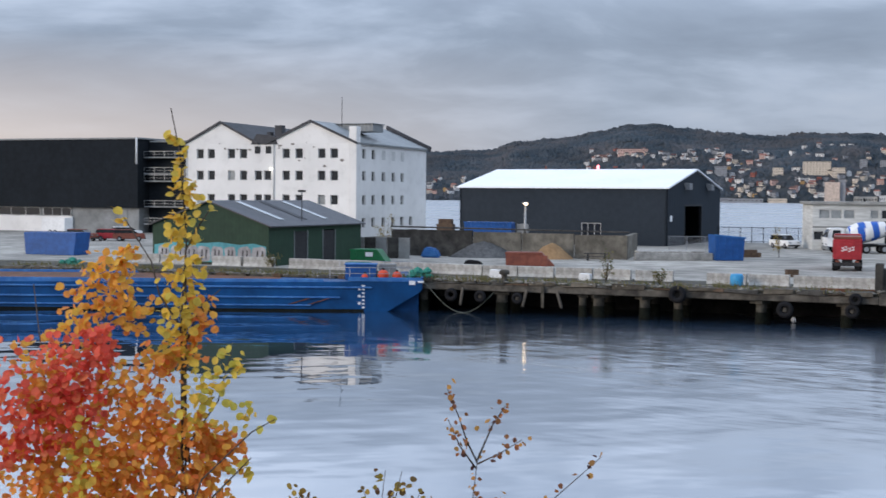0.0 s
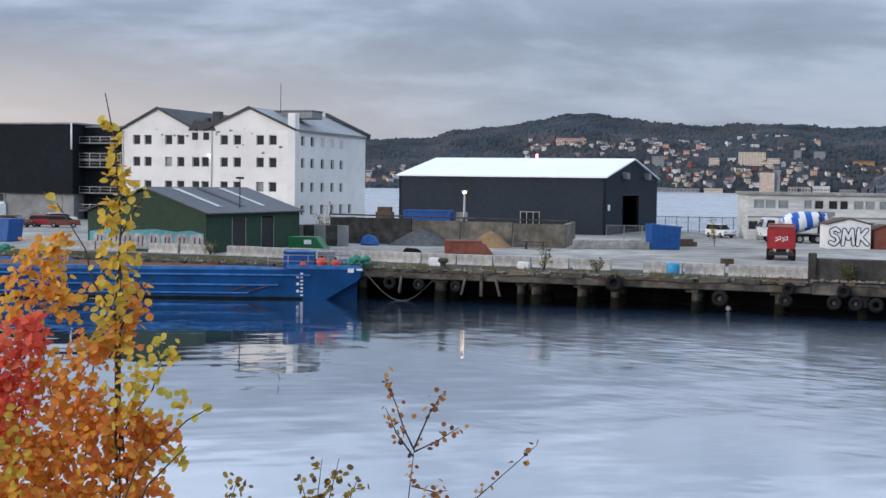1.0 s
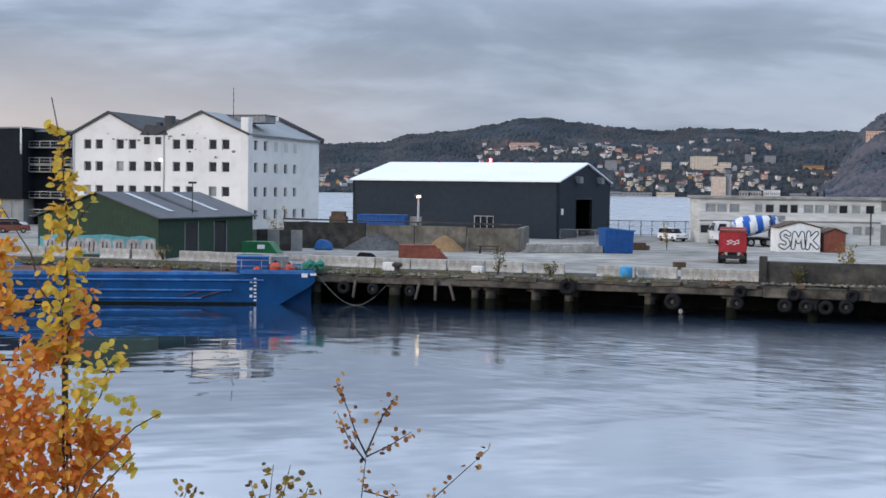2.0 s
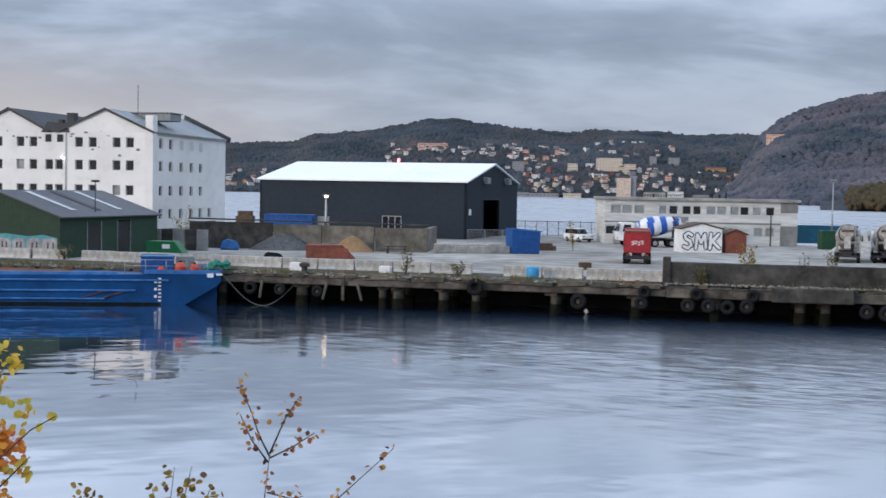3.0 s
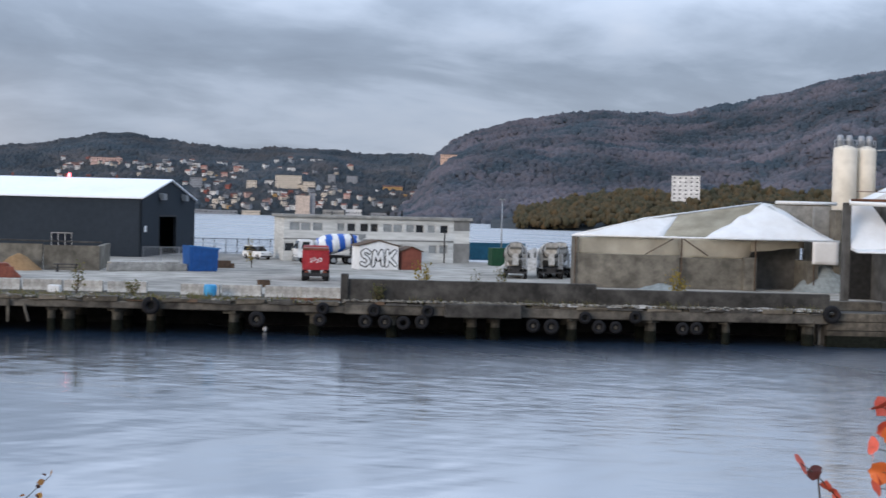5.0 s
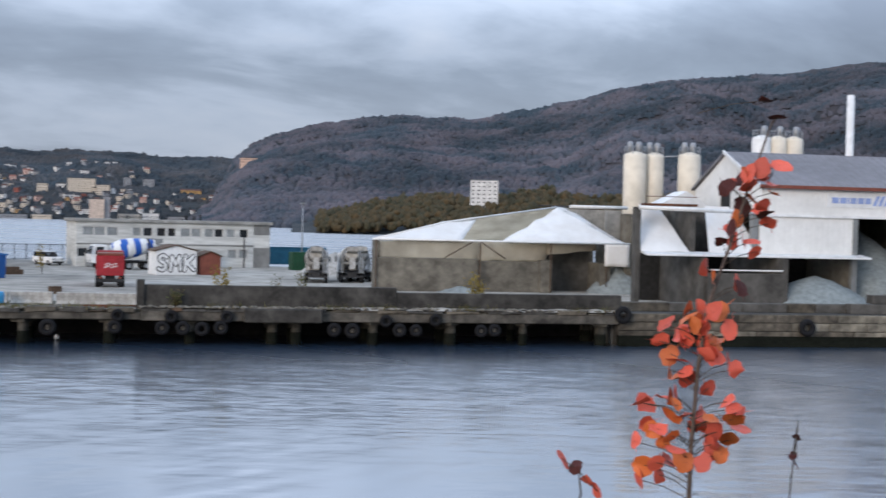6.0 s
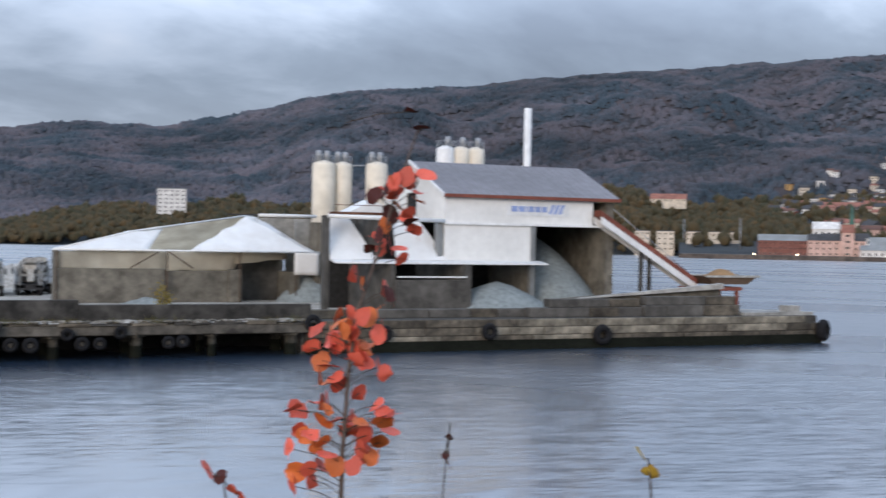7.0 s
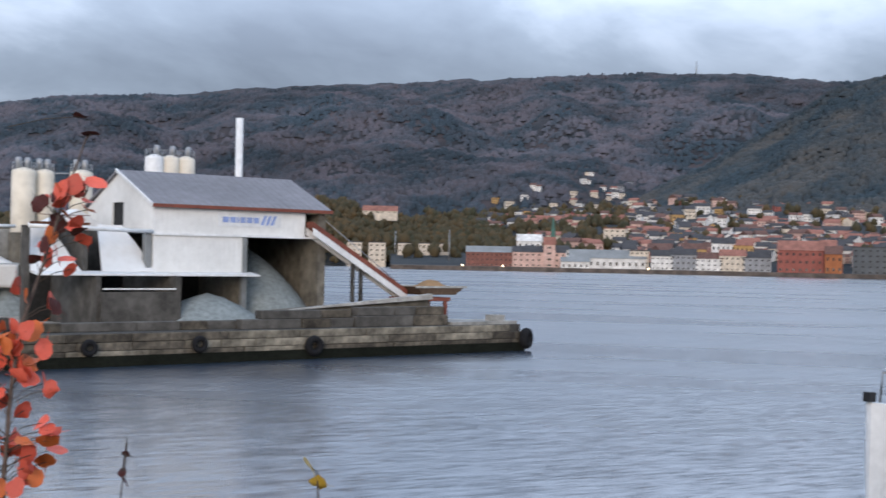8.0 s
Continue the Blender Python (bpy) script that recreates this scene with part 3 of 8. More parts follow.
woods("woods", POINT, 930, 1150, 0.6, 26.4, 61, 0.0, 1.0, 4600, 4.2, "autumn trees turning brown on the headland", WOODS, 5)
woods("town_trees", TOWN, 800, 1450, 1.0, 56, 66.5, 0.12, 1.0, 420, 5.5, "dark trees between the houses of the town", WOODS, 6)
woods("garden_trees", TOWN, 800, 1450, 1.0, 66.5, 80, 0.12, 1.0, 130, 5.0, "scattered dark trees in the gardens of the town", WOODS, 16)
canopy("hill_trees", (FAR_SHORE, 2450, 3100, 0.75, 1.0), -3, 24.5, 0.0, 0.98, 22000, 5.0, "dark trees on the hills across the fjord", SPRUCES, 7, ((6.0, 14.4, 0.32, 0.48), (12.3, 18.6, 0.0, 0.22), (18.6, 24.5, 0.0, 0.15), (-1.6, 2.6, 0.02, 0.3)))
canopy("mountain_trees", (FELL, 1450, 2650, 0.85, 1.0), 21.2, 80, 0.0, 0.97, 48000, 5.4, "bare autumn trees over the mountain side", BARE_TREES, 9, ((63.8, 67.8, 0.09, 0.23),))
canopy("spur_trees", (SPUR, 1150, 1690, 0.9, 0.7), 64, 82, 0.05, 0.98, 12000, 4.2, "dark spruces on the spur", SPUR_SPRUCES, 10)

# ---------------------------------------------------------------- the quay
quay = thing("quay", QUAY, "old concrete quay on piles with a broken, overgrown edge", "quay", kind="structure")
part("deck", boxes((-120, 66, 0.0, 8.2, 1.85, DECK)), OVERGROWN, quay, bevel=0.06)
part("edge_beam", boxes((-120, 31.5, -0.15, 0.3, 1.68, 2.2), (31.5, 66.2, -0.2, 0.3, 1.62, 2.3)), CONCRETE_EDGE, quay, "stained concrete edge beam with spalled faces", bevel=0.06)
rng = random.Random(61)
for u0, u1, z0 in ((-40.0, 31.2, 2.2), (31.6, 66.0, 2.3)):
    u = u0
    while u < u1:
        w = rng.uniform(0.7, 2.6)
        h, lip = rng.uniform(0.08, 0.34), rng.uniform(-0.34, -0.12)
        slab = boxes((0, w - 0.03, lip, 0.9, 0, h))
        for v in slab.verts:
            v.co += Vector((rng.uniform(-0.06, 0.06), rng.uniform(-0.08, 0.05), rng.uniform(-0.05, 0.05)))
        part("broken_slab", slab, BROWN_TIMBER if rng.random() < 0.2 else STONE if rng.random() < 0.55 else CONCRETE_DARK, quay).matrix_basis = pose(u, 0, z0, 0, rng.uniform(-1.5, 1.5), 0)
        u += w * rng.uniform(0.9, 1.25)
# the gloom below the deck is in this wall's colour
part("back_wall", boxes((-120, 66, 7.8, 8.1, -1.5, 1.9)), VOID, quay, "wall under the deck, coloured near black for shade")
pile_bm = lathe([(0.40, -1.5), (0.41, 0.3), (0.38, 0.85), (0.36, 0.95), (0.36, 1.86)], 10, mi=lambda i, k: int(i < 2))
pile_mesh = bpy.data.meshes.new("pile")
box(pile_bm, -0.46, 0.46, -0.38, 0.6, 1.45, 1.86)
pile_bm.to_mesh(pile_mesh)
pile_bm.free()
pile_mesh.materials.append(PILE)
pile_mesh.materials.append(WEED)
PILES = (-1.6, 4.7, 10.9, 12.1, 15.5, 17.9, 23.7, 29.4, 34.9, 40.6, 42.3, 47.8, 53.5, 59.0, 65.0)
for k, u in enumerate(PILES):
    for v in (0.55, 4.2):
        piece("pile", pile_mesh, quay, pose(u, v, 0, 0, 0, 11 * k) @ Matrix.Diagonal((1.0 + 0.25 * math.sin(k * 2.3), 1, 1, 1)))

raised = thing("retaining_wall", QUAY, "dark stained concrete retaining wall on the quay edge", "wall", kind="structure")
part("wall_body", boxes((31.4, 49.5, 0.32, 0.85, 2.4, 4.1), (49.5, 66.5, 0.32, 0.85, 2.4, 3.75)), CONCRETE_DARK, raised, bevel=0.05)
part("end_post", boxes((31.2, 31.75, 0.1, 1.0, 2.4, 4.45)), CONCRETE_DARK, raised, bevel=0.05)
part("step_platform", boxes((38.6, 44.0, -1.0, 0.3, 1.6, 2.55)), CONCRETE_DARK, raised, "low landing platform in front of the wall", bevel=0.06)

# the solid stone quay of the headland
stone_quay = thing("stone_quay", QUAY, "old stone quay of large weathered blocks with a weedy foot", "quay", kind="structure")
part("core", boxes((66.2, 115.0, 0.35, 7.5, -1.5, 2.45)), CONCRETE_DARK, stone_quay)
part("weedy_foot", boxes((66.2, 115.2, -0.22, 0.4, -1.5, 0.80)), WEED, stone_quay, "black wet weed along the waterline")

# ---------------------------------------------------------------- white factory
def window_part(parent, x, z, w, h, depth, bars=1, pane=PANE, side=1):
    """A window set back into its opening: frame with one mullion, pane behind."""
    f = bmesh.new()
    y0, y1 = depth - 0.06, depth
    t = 0.09
    for b in ((x, x + w, y0, y1, z, z + t), (x, x + w, y0, y1, z + h - t, z + h), (x, x + t, y0, y1, z + t, z + h - t), (x + w - t, x + w, y0, y1, z + t, z + h - t)):
        box(f, *b)
    for i in range(bars):
        c = x + w * (i + 1) / (bars + 1)
        box(f, c - 0.035, c + 0.035, y0, y1, z + t, z + h - t)
    win = part("window", f, FRAME, parent)
    part("pane", boxes((x + t / 2, x + w - t / 2, y1 + 0.005, y1 + 0.03, z + t / 2, z + h - t / 2)), pane, win)
    return win


FACTORY = at(-13.0, 192.6, DECK, -21)
factory = thing("factory_building", FACTORY, "white-rendered four-storey factory with two gables and peeling paint", "building")
FRONT = [-26.6, -24.6, -21.0, -18.9, -16.3, -14.7, -11.5, -9.3, -5.5, -3.4]
ROW_Z = (1.4, 4.85, 8.5, 11.85)       # sills above the yard
win_w, win_h = 1.25, 1.5
holes = [(x - win_w / 2 + 29.2, x + win_w / 2 + 29.2, z, z + win_h) for x in FRONT for k, z in enumerate(ROW_Z) if not (k == 3 and x in (-16.3, -14.7))]
f = bmesh.new()
wall_cells(f, 29.2, 0, 13.2 + 0.9, 0.4, holes)
front = part("front_wall", f, WHITE_WALL, factory)
front.location.x = -29.2
for x in FRONT:
    for k, z in enumerate(ROW_Z):
        if not (k == 3 and x in (-16.3, -14.7)):
            window_part(front, x - win_w / 2 + 29.2, z, win_w, win_h, 0.3, 0, PANE_PALE if (x, k) in ((-21.0, 2), (-5.5, 1), (-26.6, 1)) else PANE)
for c, hw in ((-22.9, 6.3), (-7.3, 7.3)):
    part("gable", prism([(c - hw, 14.1), (c + hw, 14.1), (c, 17.35)], "y", 0.0, 0.4), WHITE_WALL, factory)
side_holes, side_win = [], []
for y in (3.3, 6.8, 10.7, 14.6, 18.3):
    for k, z in enumerate(ROW_Z):
        if not (k == 3 and y > 8):
            side_win.append((y - 0.62, z, 1.3, win_h))
side_win.append((21.4, ROW_Z[0], 1.3, win_h))
s_ = bmesh.new()
wall_cells(s_, 28.8, 0, 14.1, 0.4, [(y, y + w, z, z + h) for y, z, w, h in side_win])
side = part("side_wall", s_, WHITE_WALL, factory)
side.matrix_basis = pose(0, 0, 0, 0, 0, 90)
for y, z, w, h in side_win:
    window_part(side, y, z, w, h, 0.3, 0)
for y in (10.1, 14.0, 17.7):
    part("blocked_window", boxes((y, y + 1.3, -0.03, 0.02, ROW_Z[3], ROW_Z[3] + win_h)), FRAME, side, "window opening closed with pale boards")
part("rear_wall", boxes((-29.2, -28.8, 0.4, 28.4, 0, 14.1), (-29.2, -0.4, 28.4, 28.8, 0, 14.1)), WHITE_WALL, factory)
for c, hw, mat_ in ((-22.9, 6.3, SLATE), (-7.3, 7.3, GREY_ROOF)):
    r_ = bmesh.new()
    prism([(c - hw - 0.35, 13.95), (c, 17.3), (c, 17.6), (c - hw - 0.35, 14.25)], "y", -0.25, 29.1, r_)
    prism([(c + hw + 0.35, 13.95), (c, 17.3), (c, 17.6), (c + hw + 0.35, 14.25)], "y", -0.25, 29.1, r_)
    part("roof", r_, mat_, factory)
    for y in (-0.32, 29.05):
        for sgn in (-1, 1):
            part("verge_board", prism([(c + sgn * (hw + 0.45), 13.95), (c, 17.3), (c, 17.68), (c + sgn * (hw + 0.45), 14.28)], "y", y, y + 0.22), SLATE, factory, "dark verge board along the gable")
part("corner_pier", boxes((-0.9, 0.35, -0.15, 1.3, 0, 16.6)), WHITE_WALL, factory, "white corner stack above the eave", bevel=0.05)
part("chimney", boxes((-16.2, -14.9, 5, 6.2, 14, 17.2), (-17.6, -16.9, 5, 6, 14, 16.2)), SLATE, factory, "dark chimney in the valley", bevel=0.05)
part("roof_hatch", boxes((-7.2, -0.4, 7.5, 11.5, 16.2, 17.35), (-7.4, -0.2, 7.3, 11.7, 17.35, 17.5)), GREY_ROOF, factory, "flat dormer on the roof ridge", bevel=0.05)
part("valley_roof", prism([(-17.6, 14.0), (-12.9, 14.0), (-13.6, 15.3), (-16.6, 15.6)], "y", -0.1, 6.0), SLATE, factory, "dark sagging roof in the valley between the gables")
# dark boxes on the wall face, their colour stands for the openings' shade
for x in (-16.9, -15.0):
    part("vent_opening", boxes((x, x + 0.95, -0.06, 0.02, 12.6, 13.7)), PANE, factory, "dark box on the wall for a shaded opening under the valley")
part("rear_parapet", prism([(0.6, 13.8), (-7.3, 17.4), (-7.3, 18.3), (0.75, 14.6)], "y", 28.5, 29.4), SLATE, factory, "dark raised verge at the rear gable")
wall_lamp = part("wall_lamp", lathe([(0.1, 0), (0.2, 0.08), (0.2, 0.26), (0.1, 0.34)], 10), lamp_glow("white_wall_lamp", (1.0, 0.95, 0.85), 6), factory, "lit white lamp on the facade")
wall_lamp.location = (-13.9, -0.35, 10.1)
part("lamp_arm", boxes((-13.95, -13.85, -0.35, 0.0, 10.4, 10.48)), DARK_STEEL, factory)
part("mast", tube([(-5, 6, 17), (-5, 6, 21.5)], 0.05), DARK_STEEL, factory)
for x in (-13.6, -29.0):
    part("downpipe", tube([(x, -0.12, 0.2), (x, -0.12, 14)], 0.09, 6), FRAME, factory)
rng = random.Random(4)
for k in range(46):
    x, z = rng.choice((rng.gauss(-8.5, 3.5), rng.gauss(-22, 4))), rng.choice((rng.gauss(13.4, 0.5), rng.uniform(9, 14.5)))
    if not -28.5 < x < -1.2 or any(abs(x - c) < 1.0 and -0.3 < z - s < 2.1 for c in FRONT for s in ROW_Z):
        continue
    w = rng.uniform(0.12, 0.45)
    pts = [(x + w * math.cos(a) * rng.uniform(0.5, 1.2), z + 0.6 * w * math.sin(a) * rng.uniform(0.4, 1.2)) for a in (i * math.pi / 4 for i in range(8))]
    part("plaster_scar", prism(pts, "y", -0.012, 0.05), PLASTER_SCAR, factory, "patch where the render has fallen off")

# ---------------------------------------------------------------- black hall
HALL = at(-40.0, 204.0, DECK, -21)
hall = thing("black_hall", HALL, "large black-clad industrial hall with a grey base", "building")
part("upper_cladding", boxes((-75, -8.7, -1.2, 30, 4.0, 15.0)), BLACK_CLAD, hall)
part("lower_wall", boxes((-75, -8.9, -0.6, 30, 0, 4.0)), GREY_PAINT, hall, "grey lower wall under the black cladding")
part("stair_block", boxes((-8.7, -0.4, 2.0, 30, 0, 14.6)), BLACK_CLAD, hall)
part("roof_edge", boxes((-75, -8.4, -1.35, 30.2, 15.0, 15.25), (-8.4, -0.3, 1.8, 30.2, 14.6, 14.85)), GREY_ROOF, hall)
for z in (1.3, 4.1, 8.2, 9.4, 12.0):
    part("gallery", boxes((-8.6, -1.0, 0.4, 2.0, z, z + 0.22)), CONCRETE_PALE if z < 2 else GREY_PAINT, hall, "pale stair gallery")
    rl = boxes((-8.6, -1.0, 0.4, 0.46, z + 1.05, z + 1.12), (-8.6, -1.0, 0.4, 0.44, z + 0.6, z + 0.64))
    for x in (-8.6, -6.7, -4.8, -2.9, -1.06):
        box(rl, x, x + 0.06, 0.4, 0.46, z, z + 1.1)
    part("railing", rl, STEEL, hall)
part("drainpipe", tube([(-8.8, -1.35, 11), (-8.8, -1.35, 15.2)], 0.14), WHITE_PAINT, hall)
part("garage_front", boxes((-75, -21.6, -1.0, -0.6, 0, 2.5)), WHITE_WALL, hall, "white lower wall of the garage row")
for x, w in ((-46, 8.5), (-36.8, 8.8), (-27.4, 5.6)):
    window_part(hall, x, 2.55, w, 1.4, -0.7, 2, PANE)
part("garage_door", boxes((-20.5, -11, -0.68, -0.55, 0.1, 3.7)), GREY_PAINT, hall)

# ---------------------------------------------------------------- green shed
SHED = at(-15.2, 113.4, DECK, -24)
shed = thing("green_shed", SHED, "dark green corrugated shed with a grey roof and graffiti", "shed")
for y in (0, 17.35):
    part("gable_wall", prism([(-12.4, 0), (0, 0), (0, 3.55), (-6.2, 5.65), (-12.4, 3.55)], "y", y, y + 0.15), GREEN_CLAD, shed)
w_ = bmesh.new()
wall_cells(w_, 17.2, 0, 3.55, 0.15, [(4.3, 6.6, 0, 3.0), (9.6, 11.9, 0, 3.1)])
sw = part("side_wall", w_, GREEN_CLAD, shed)
sw.matrix_basis = pose(0, 0.15, 0, 0, 0, 90)
for y in (4.3, 9.6):
    d = part("door", boxes((y, y + 2.3, 0.03, 0.1, 0, 3.0)), DARK_STEEL, sw, "dark sliding door")
    for x in (y - 0.1, y + 2.3):
        part("door_jamb", boxes((x, x + 0.1, -0.05, 0.1, 0, 3.1)), GREY_PAINT, d)
part("far_wall", boxes((-12.4, -12.25, 0.15, 17.35, 0, 3.55)), GREEN_CLAD, shed)
SHED_ROOF = ribbed("shed_sheet_roof", (0.085, 0.085, 0.092), (0.06, 0.06, 0.066), 0.5, 1, 0.55, stain=0.35)
r_ = bmesh.new()
prism([(-12.8, 3.45), (-6.2, 5.68), (-6.2, 5.8), (-12.8, 3.57)], "y", -0.3, 17.8, r_)
prism([(0.4, 3.45), (-6.2, 5.68), (-6.2, 5.8), (0.4, 3.57)], "y", -0.3, 17.8, r_)
part("roof", r_, SHED_ROOF, shed)
for y in (3.5, 7.6, 11.6):
    k = bmesh.new()
    prism([(-1.0, 4.06), (-5.8, 5.68), (-5.8, 5.72), (-1.0, 4.1)], "y", y, y + 0.9, k)
    part("roof_light", k, PANE_PALE if y != 7.6 else SLATE, shed, "translucent roof sheet")
part("base_skirt", boxes((-12.45, 0.03, -0.03, 0.0, 0, 0.12)), CONCRETE_DARK, shed)

# ---------------------------------------------------------------- anthracite warehouse
WARE = at(29.4, 167.8, DECK, -27)
ware = thing("warehouse", WARE, "anthracite-clad warehouse with a shallow white gable roof", "building")
f = bmesh.new()
wall_cells(f, 30.1, 0, 7.55, 0.3, [(18.2, 21.0, 1.0, 2.9)])
o = part("front_wall", f, DARK_CLAD, ware)
o.location.x = -30.1
win = window_part(o, 18.2, 1.0, 2.8, 1.9, 0.12, 2)
f = bmesh.new()
wall_cells(f, 26.2, 0, 7.55, 0.3, [(8.0, 16.2, 0, 5.2)])
prism([(0, 7.55), (26.2, 7.55), (13.1, 10.15)], "y", 0, 0.3, f)
gw = part("gable_wall", f, DARK_CLAD, ware)
gw.matrix_basis = pose(0, 0, 0, 0, 0, 90)
part("door_frame", boxes((7.8, 8.0, -0.05, 0.35, 0, 5.4), (16.2, 16.4, -0.05, 0.35, 0, 5.4), (8.0, 16.2, -0.05, 0.35, 5.2, 5.4)), DARK_STEEL, gw)
part("notice", boxes((1.2, 2.2, -0.03, 0.0, 3.2, 4.0)), WHITE_PAINT, gw, "small white notice board")
for x in (7.6, 18.6):
    part("vent_hood", prism([(0, 0), (-0.75, -0.1), (-0.75, -0.95), (-0.2, -0.95), (0, -0.4)], "x", x, x + 1.4), STEEL, gw, "grey vent hood").location.z = 8.4
f = bmesh.new()
box(f, -30.1, -29.8, 0, 26.2, 0, 7.55)
prism([(0, 7.55), (26.2, 7.55), (13.1, 10.15)], "x", -30.1, -29.8, f)
box(f, -29.8, -0.3, 25.9, 26.2, 0, 7.55)
part("rear_wall", f, DARK_CLAD, ware)
# floor coloured near black so the doorway looks unlit
part("inner_floor", boxes((-29.8, -0.3, 0.3, 25.9, 0.0, 0.05)), VOID, ware)
r_ = bmesh.new()
prism([(-0.35, 7.5), (13.1, 10.17), (13.1, 10.37), (-0.35, 7.7)], "x", -30.4, 0.3, r_)
prism([(26.55, 7.5), (13.1, 10.17), (13.1, 10.37), (26.55, 7.7)], "x", -30.4, 0.3, r_)
part("roof", r_, WHITE_ROOF, ware, "bright white roof")
for x in (-22.5, -15.0, -7.6):
    part("warning_light", lathe([(0.12, 0), (0.14, 0.35), (0.08, 0.5)], 8), RUST_RED, ware).location = (x, 13.1, 10.36)
part("beacon", lathe([(0.16, 0), (0.22, 0.15), (0.22, 0.5), (0.1, 0.62)], 10), lamp_glow("red_beacon", (1, 0.03, 0.03), 4), ware, "lit red warning beacon").location = (-14.4, 13.1, 10.36)

# ---------------------------------------------------------------- concrete plant on the headland
def pile_of(name, m, rx, ry, h, material, label, seed, peak=(0, 0)):
    """A heap: a rounded cone with uneven flanks."""
    bm = bmesh.new()
    rings, n = [], 28
    for j in range(9):
        s = j / 8
        rings.append([bm.verts.new((rx * (1 - s) * math.cos(a) * (1 + 0.12 * noise.noise(Vector((math.cos(a) * 2, math.sin(a) * 2, seed)))) + peak[0] * s, ry * (1 - s) * math.sin(a) + peak[1] * s, h * (0.45 * s + 0.55 * math.sin(s * math.pi / 2)) + 0.12 * noise.noise(Vector((math.cos(a) * 3 * (1 - s), math.sin(a) * 3 * (1 - s), seed + s * 4))) * (1 if 0 < j else 0))) for a in (2 * math.pi * k / n for k in range(n))])
    for j in range(8):
        for k in range(n):
            bm.faces.new((rings[j][k], rings[j][(k + 1) % n], rings[j + 1][(k + 1) % n], rings[j + 1][k])).smooth = True
    return single(name, bm, material, m, label, "heap")


plant = thing("concrete_plant", on_quay(0, 0, 0), "white concrete plant with a grey ribbed roof and open storage bays", "building")
P0, P1, PV = 82.0, 99.4, 10.0
PLANT_WHITE = ribbed("white_plant_sheet", (0.80, 0.79, 0.76), (0.71, 0.70, 0.67), 0.5, 0, 0.5, stain=0.18, depth=0.015)
PLANT_ROOF = ribbed("grey_purple_plant_roof", (0.20, 0.19, 0.205), (0.15, 0.14, 0.15), 0.75, 0, 0.5, stain=0.3)
part("upper_wall", boxes((P0, 97.0, PV, PV + 0.25, 10.2, 12.6)), PLANT_WHITE, plant)
part("lower_wall", boxes((P0, 90.6, PV + 0.05, PV + 0.3, 6.9, 10.2)), PLANT_WHITE, plant)
part("sill_rail", boxes((P0 - 0.1, 98.8, PV - 0.15, PV + 0.05, 10.08, 10.28)), WHITE_PAINT, plant)
part("corner_post", boxes((90.55, 91.0, PV - 0.05, PV + 0.4, DECK, 10.1)), GREY_PAINT, plant)
g_ = bmesh.new()
prism([(PV + 0.25, 10.3), (PV + 6.2, 10.3), (PV + 6.2, 13.0), (PV + 8.6, 13.0), (PV + 8.6, 10.3), (PV + 14.2, 10.3), (PV + 14.2, 12.6), (PV + 7.2, 15.7), (PV + 0.25, 12.6)], "x", P0, P0 + 0.25, g_)
part("gable_wall", g_, PLANT_WHITE, plant)
# near-black sheet in place of the shaded inside of the gable
part("gable_opening", boxes((P0 + 0.15, P0 + 0.22, PV + 6.2, PV + 8.6, 10.3, 13.0)), VOID, plant, "near-black panel for the shade inside the gable opening")
g_ = bmesh.new()
prism([(PV + 3.2, 2.4), (PV + 14.2, 2.4), (PV + 14.2, 12.6), (PV + 7.2, 15.6), (PV + 3.2, 13.9)], "x", P1 - 0.3, P1, g_)
part("end_wall", g_, CONCRETE_BIN, plant)
part("rear_wall", boxes((P0 + 0.3, P1 - 0.3, PV + 13.9, PV + 14.2, 2.4, 12.6)), CONCRETE_BIN, plant)
part("bay_wall", boxes((90.7, 91.0, PV + 0.4, PV + 13.9, 2.4, 10.1)), CONCRETE_BIN, plant)
part("bay_post", boxes((98.5, 99.3, PV + 0.1, PV + 3.1, 2.4, 12.4)), CONCRETE_BIN, plant)
part("ceiling_slab", boxes((P0 + 0.3, P1 - 0.3, PV + 0.4, PV + 13.9, 10.3, 10.5)), CONCRETE_DARK, plant)
for sgn, y0 in ((1, PV - 0.4), (-1, PV + 14.6)):
    r_ = prism([(y0, 12.55), (PV + 7.2, 15.72), (PV + 7.2, 15.9), (y0, 12.73)], "x", P0 - 0.3, P1 + 0.3)
    part("roof", r_, PLANT_ROOF, plant)
part("roof_gutter", boxes((P0 - 0.3, P1 + 0.3, PV - 0.52, PV - 0.32, 12.45, 12.75)), RUST_RED, plant, "rusty red gutter")
part("verge", prism([(PV - 0.45, 12.5), (PV + 7.2, 15.7), (PV + 7.2, 16.0), (PV - 0.45, 12.8)], "x", P0 - 0.42, P0 - 0.28), WHITE_PAINT, plant)
part("canopy", prism([(PV - 1.4, 6.62), (PV + 0.3, 6.85), (PV + 0.3, 6.98), (PV - 1.4, 6.75)], "x", 83.4, 91.6), WHITE_PAINT, plant, "thin white canopy over the gravel bay")
part("canopy_left", prism([(PV - 1.4, 6.62), (PV + 0.3, 6.85), (PV + 0.3, 6.98), (PV - 1.4, 6.75)], "x", 71.5, 83.3), WHITE_PAINT, plant, "thin white canopy over the bins")
part("bay_front_wall", boxes((76.6, 83.0, PV - 2.4, PV - 1.9, 2.4, 5.3)), CONCRETE_GREY, plant)
part("bay_divider", boxes((83.0, 83.5, PV - 2.4, PV + 10, 2.4, 6.55)), CONCRETE_GREY, plant)
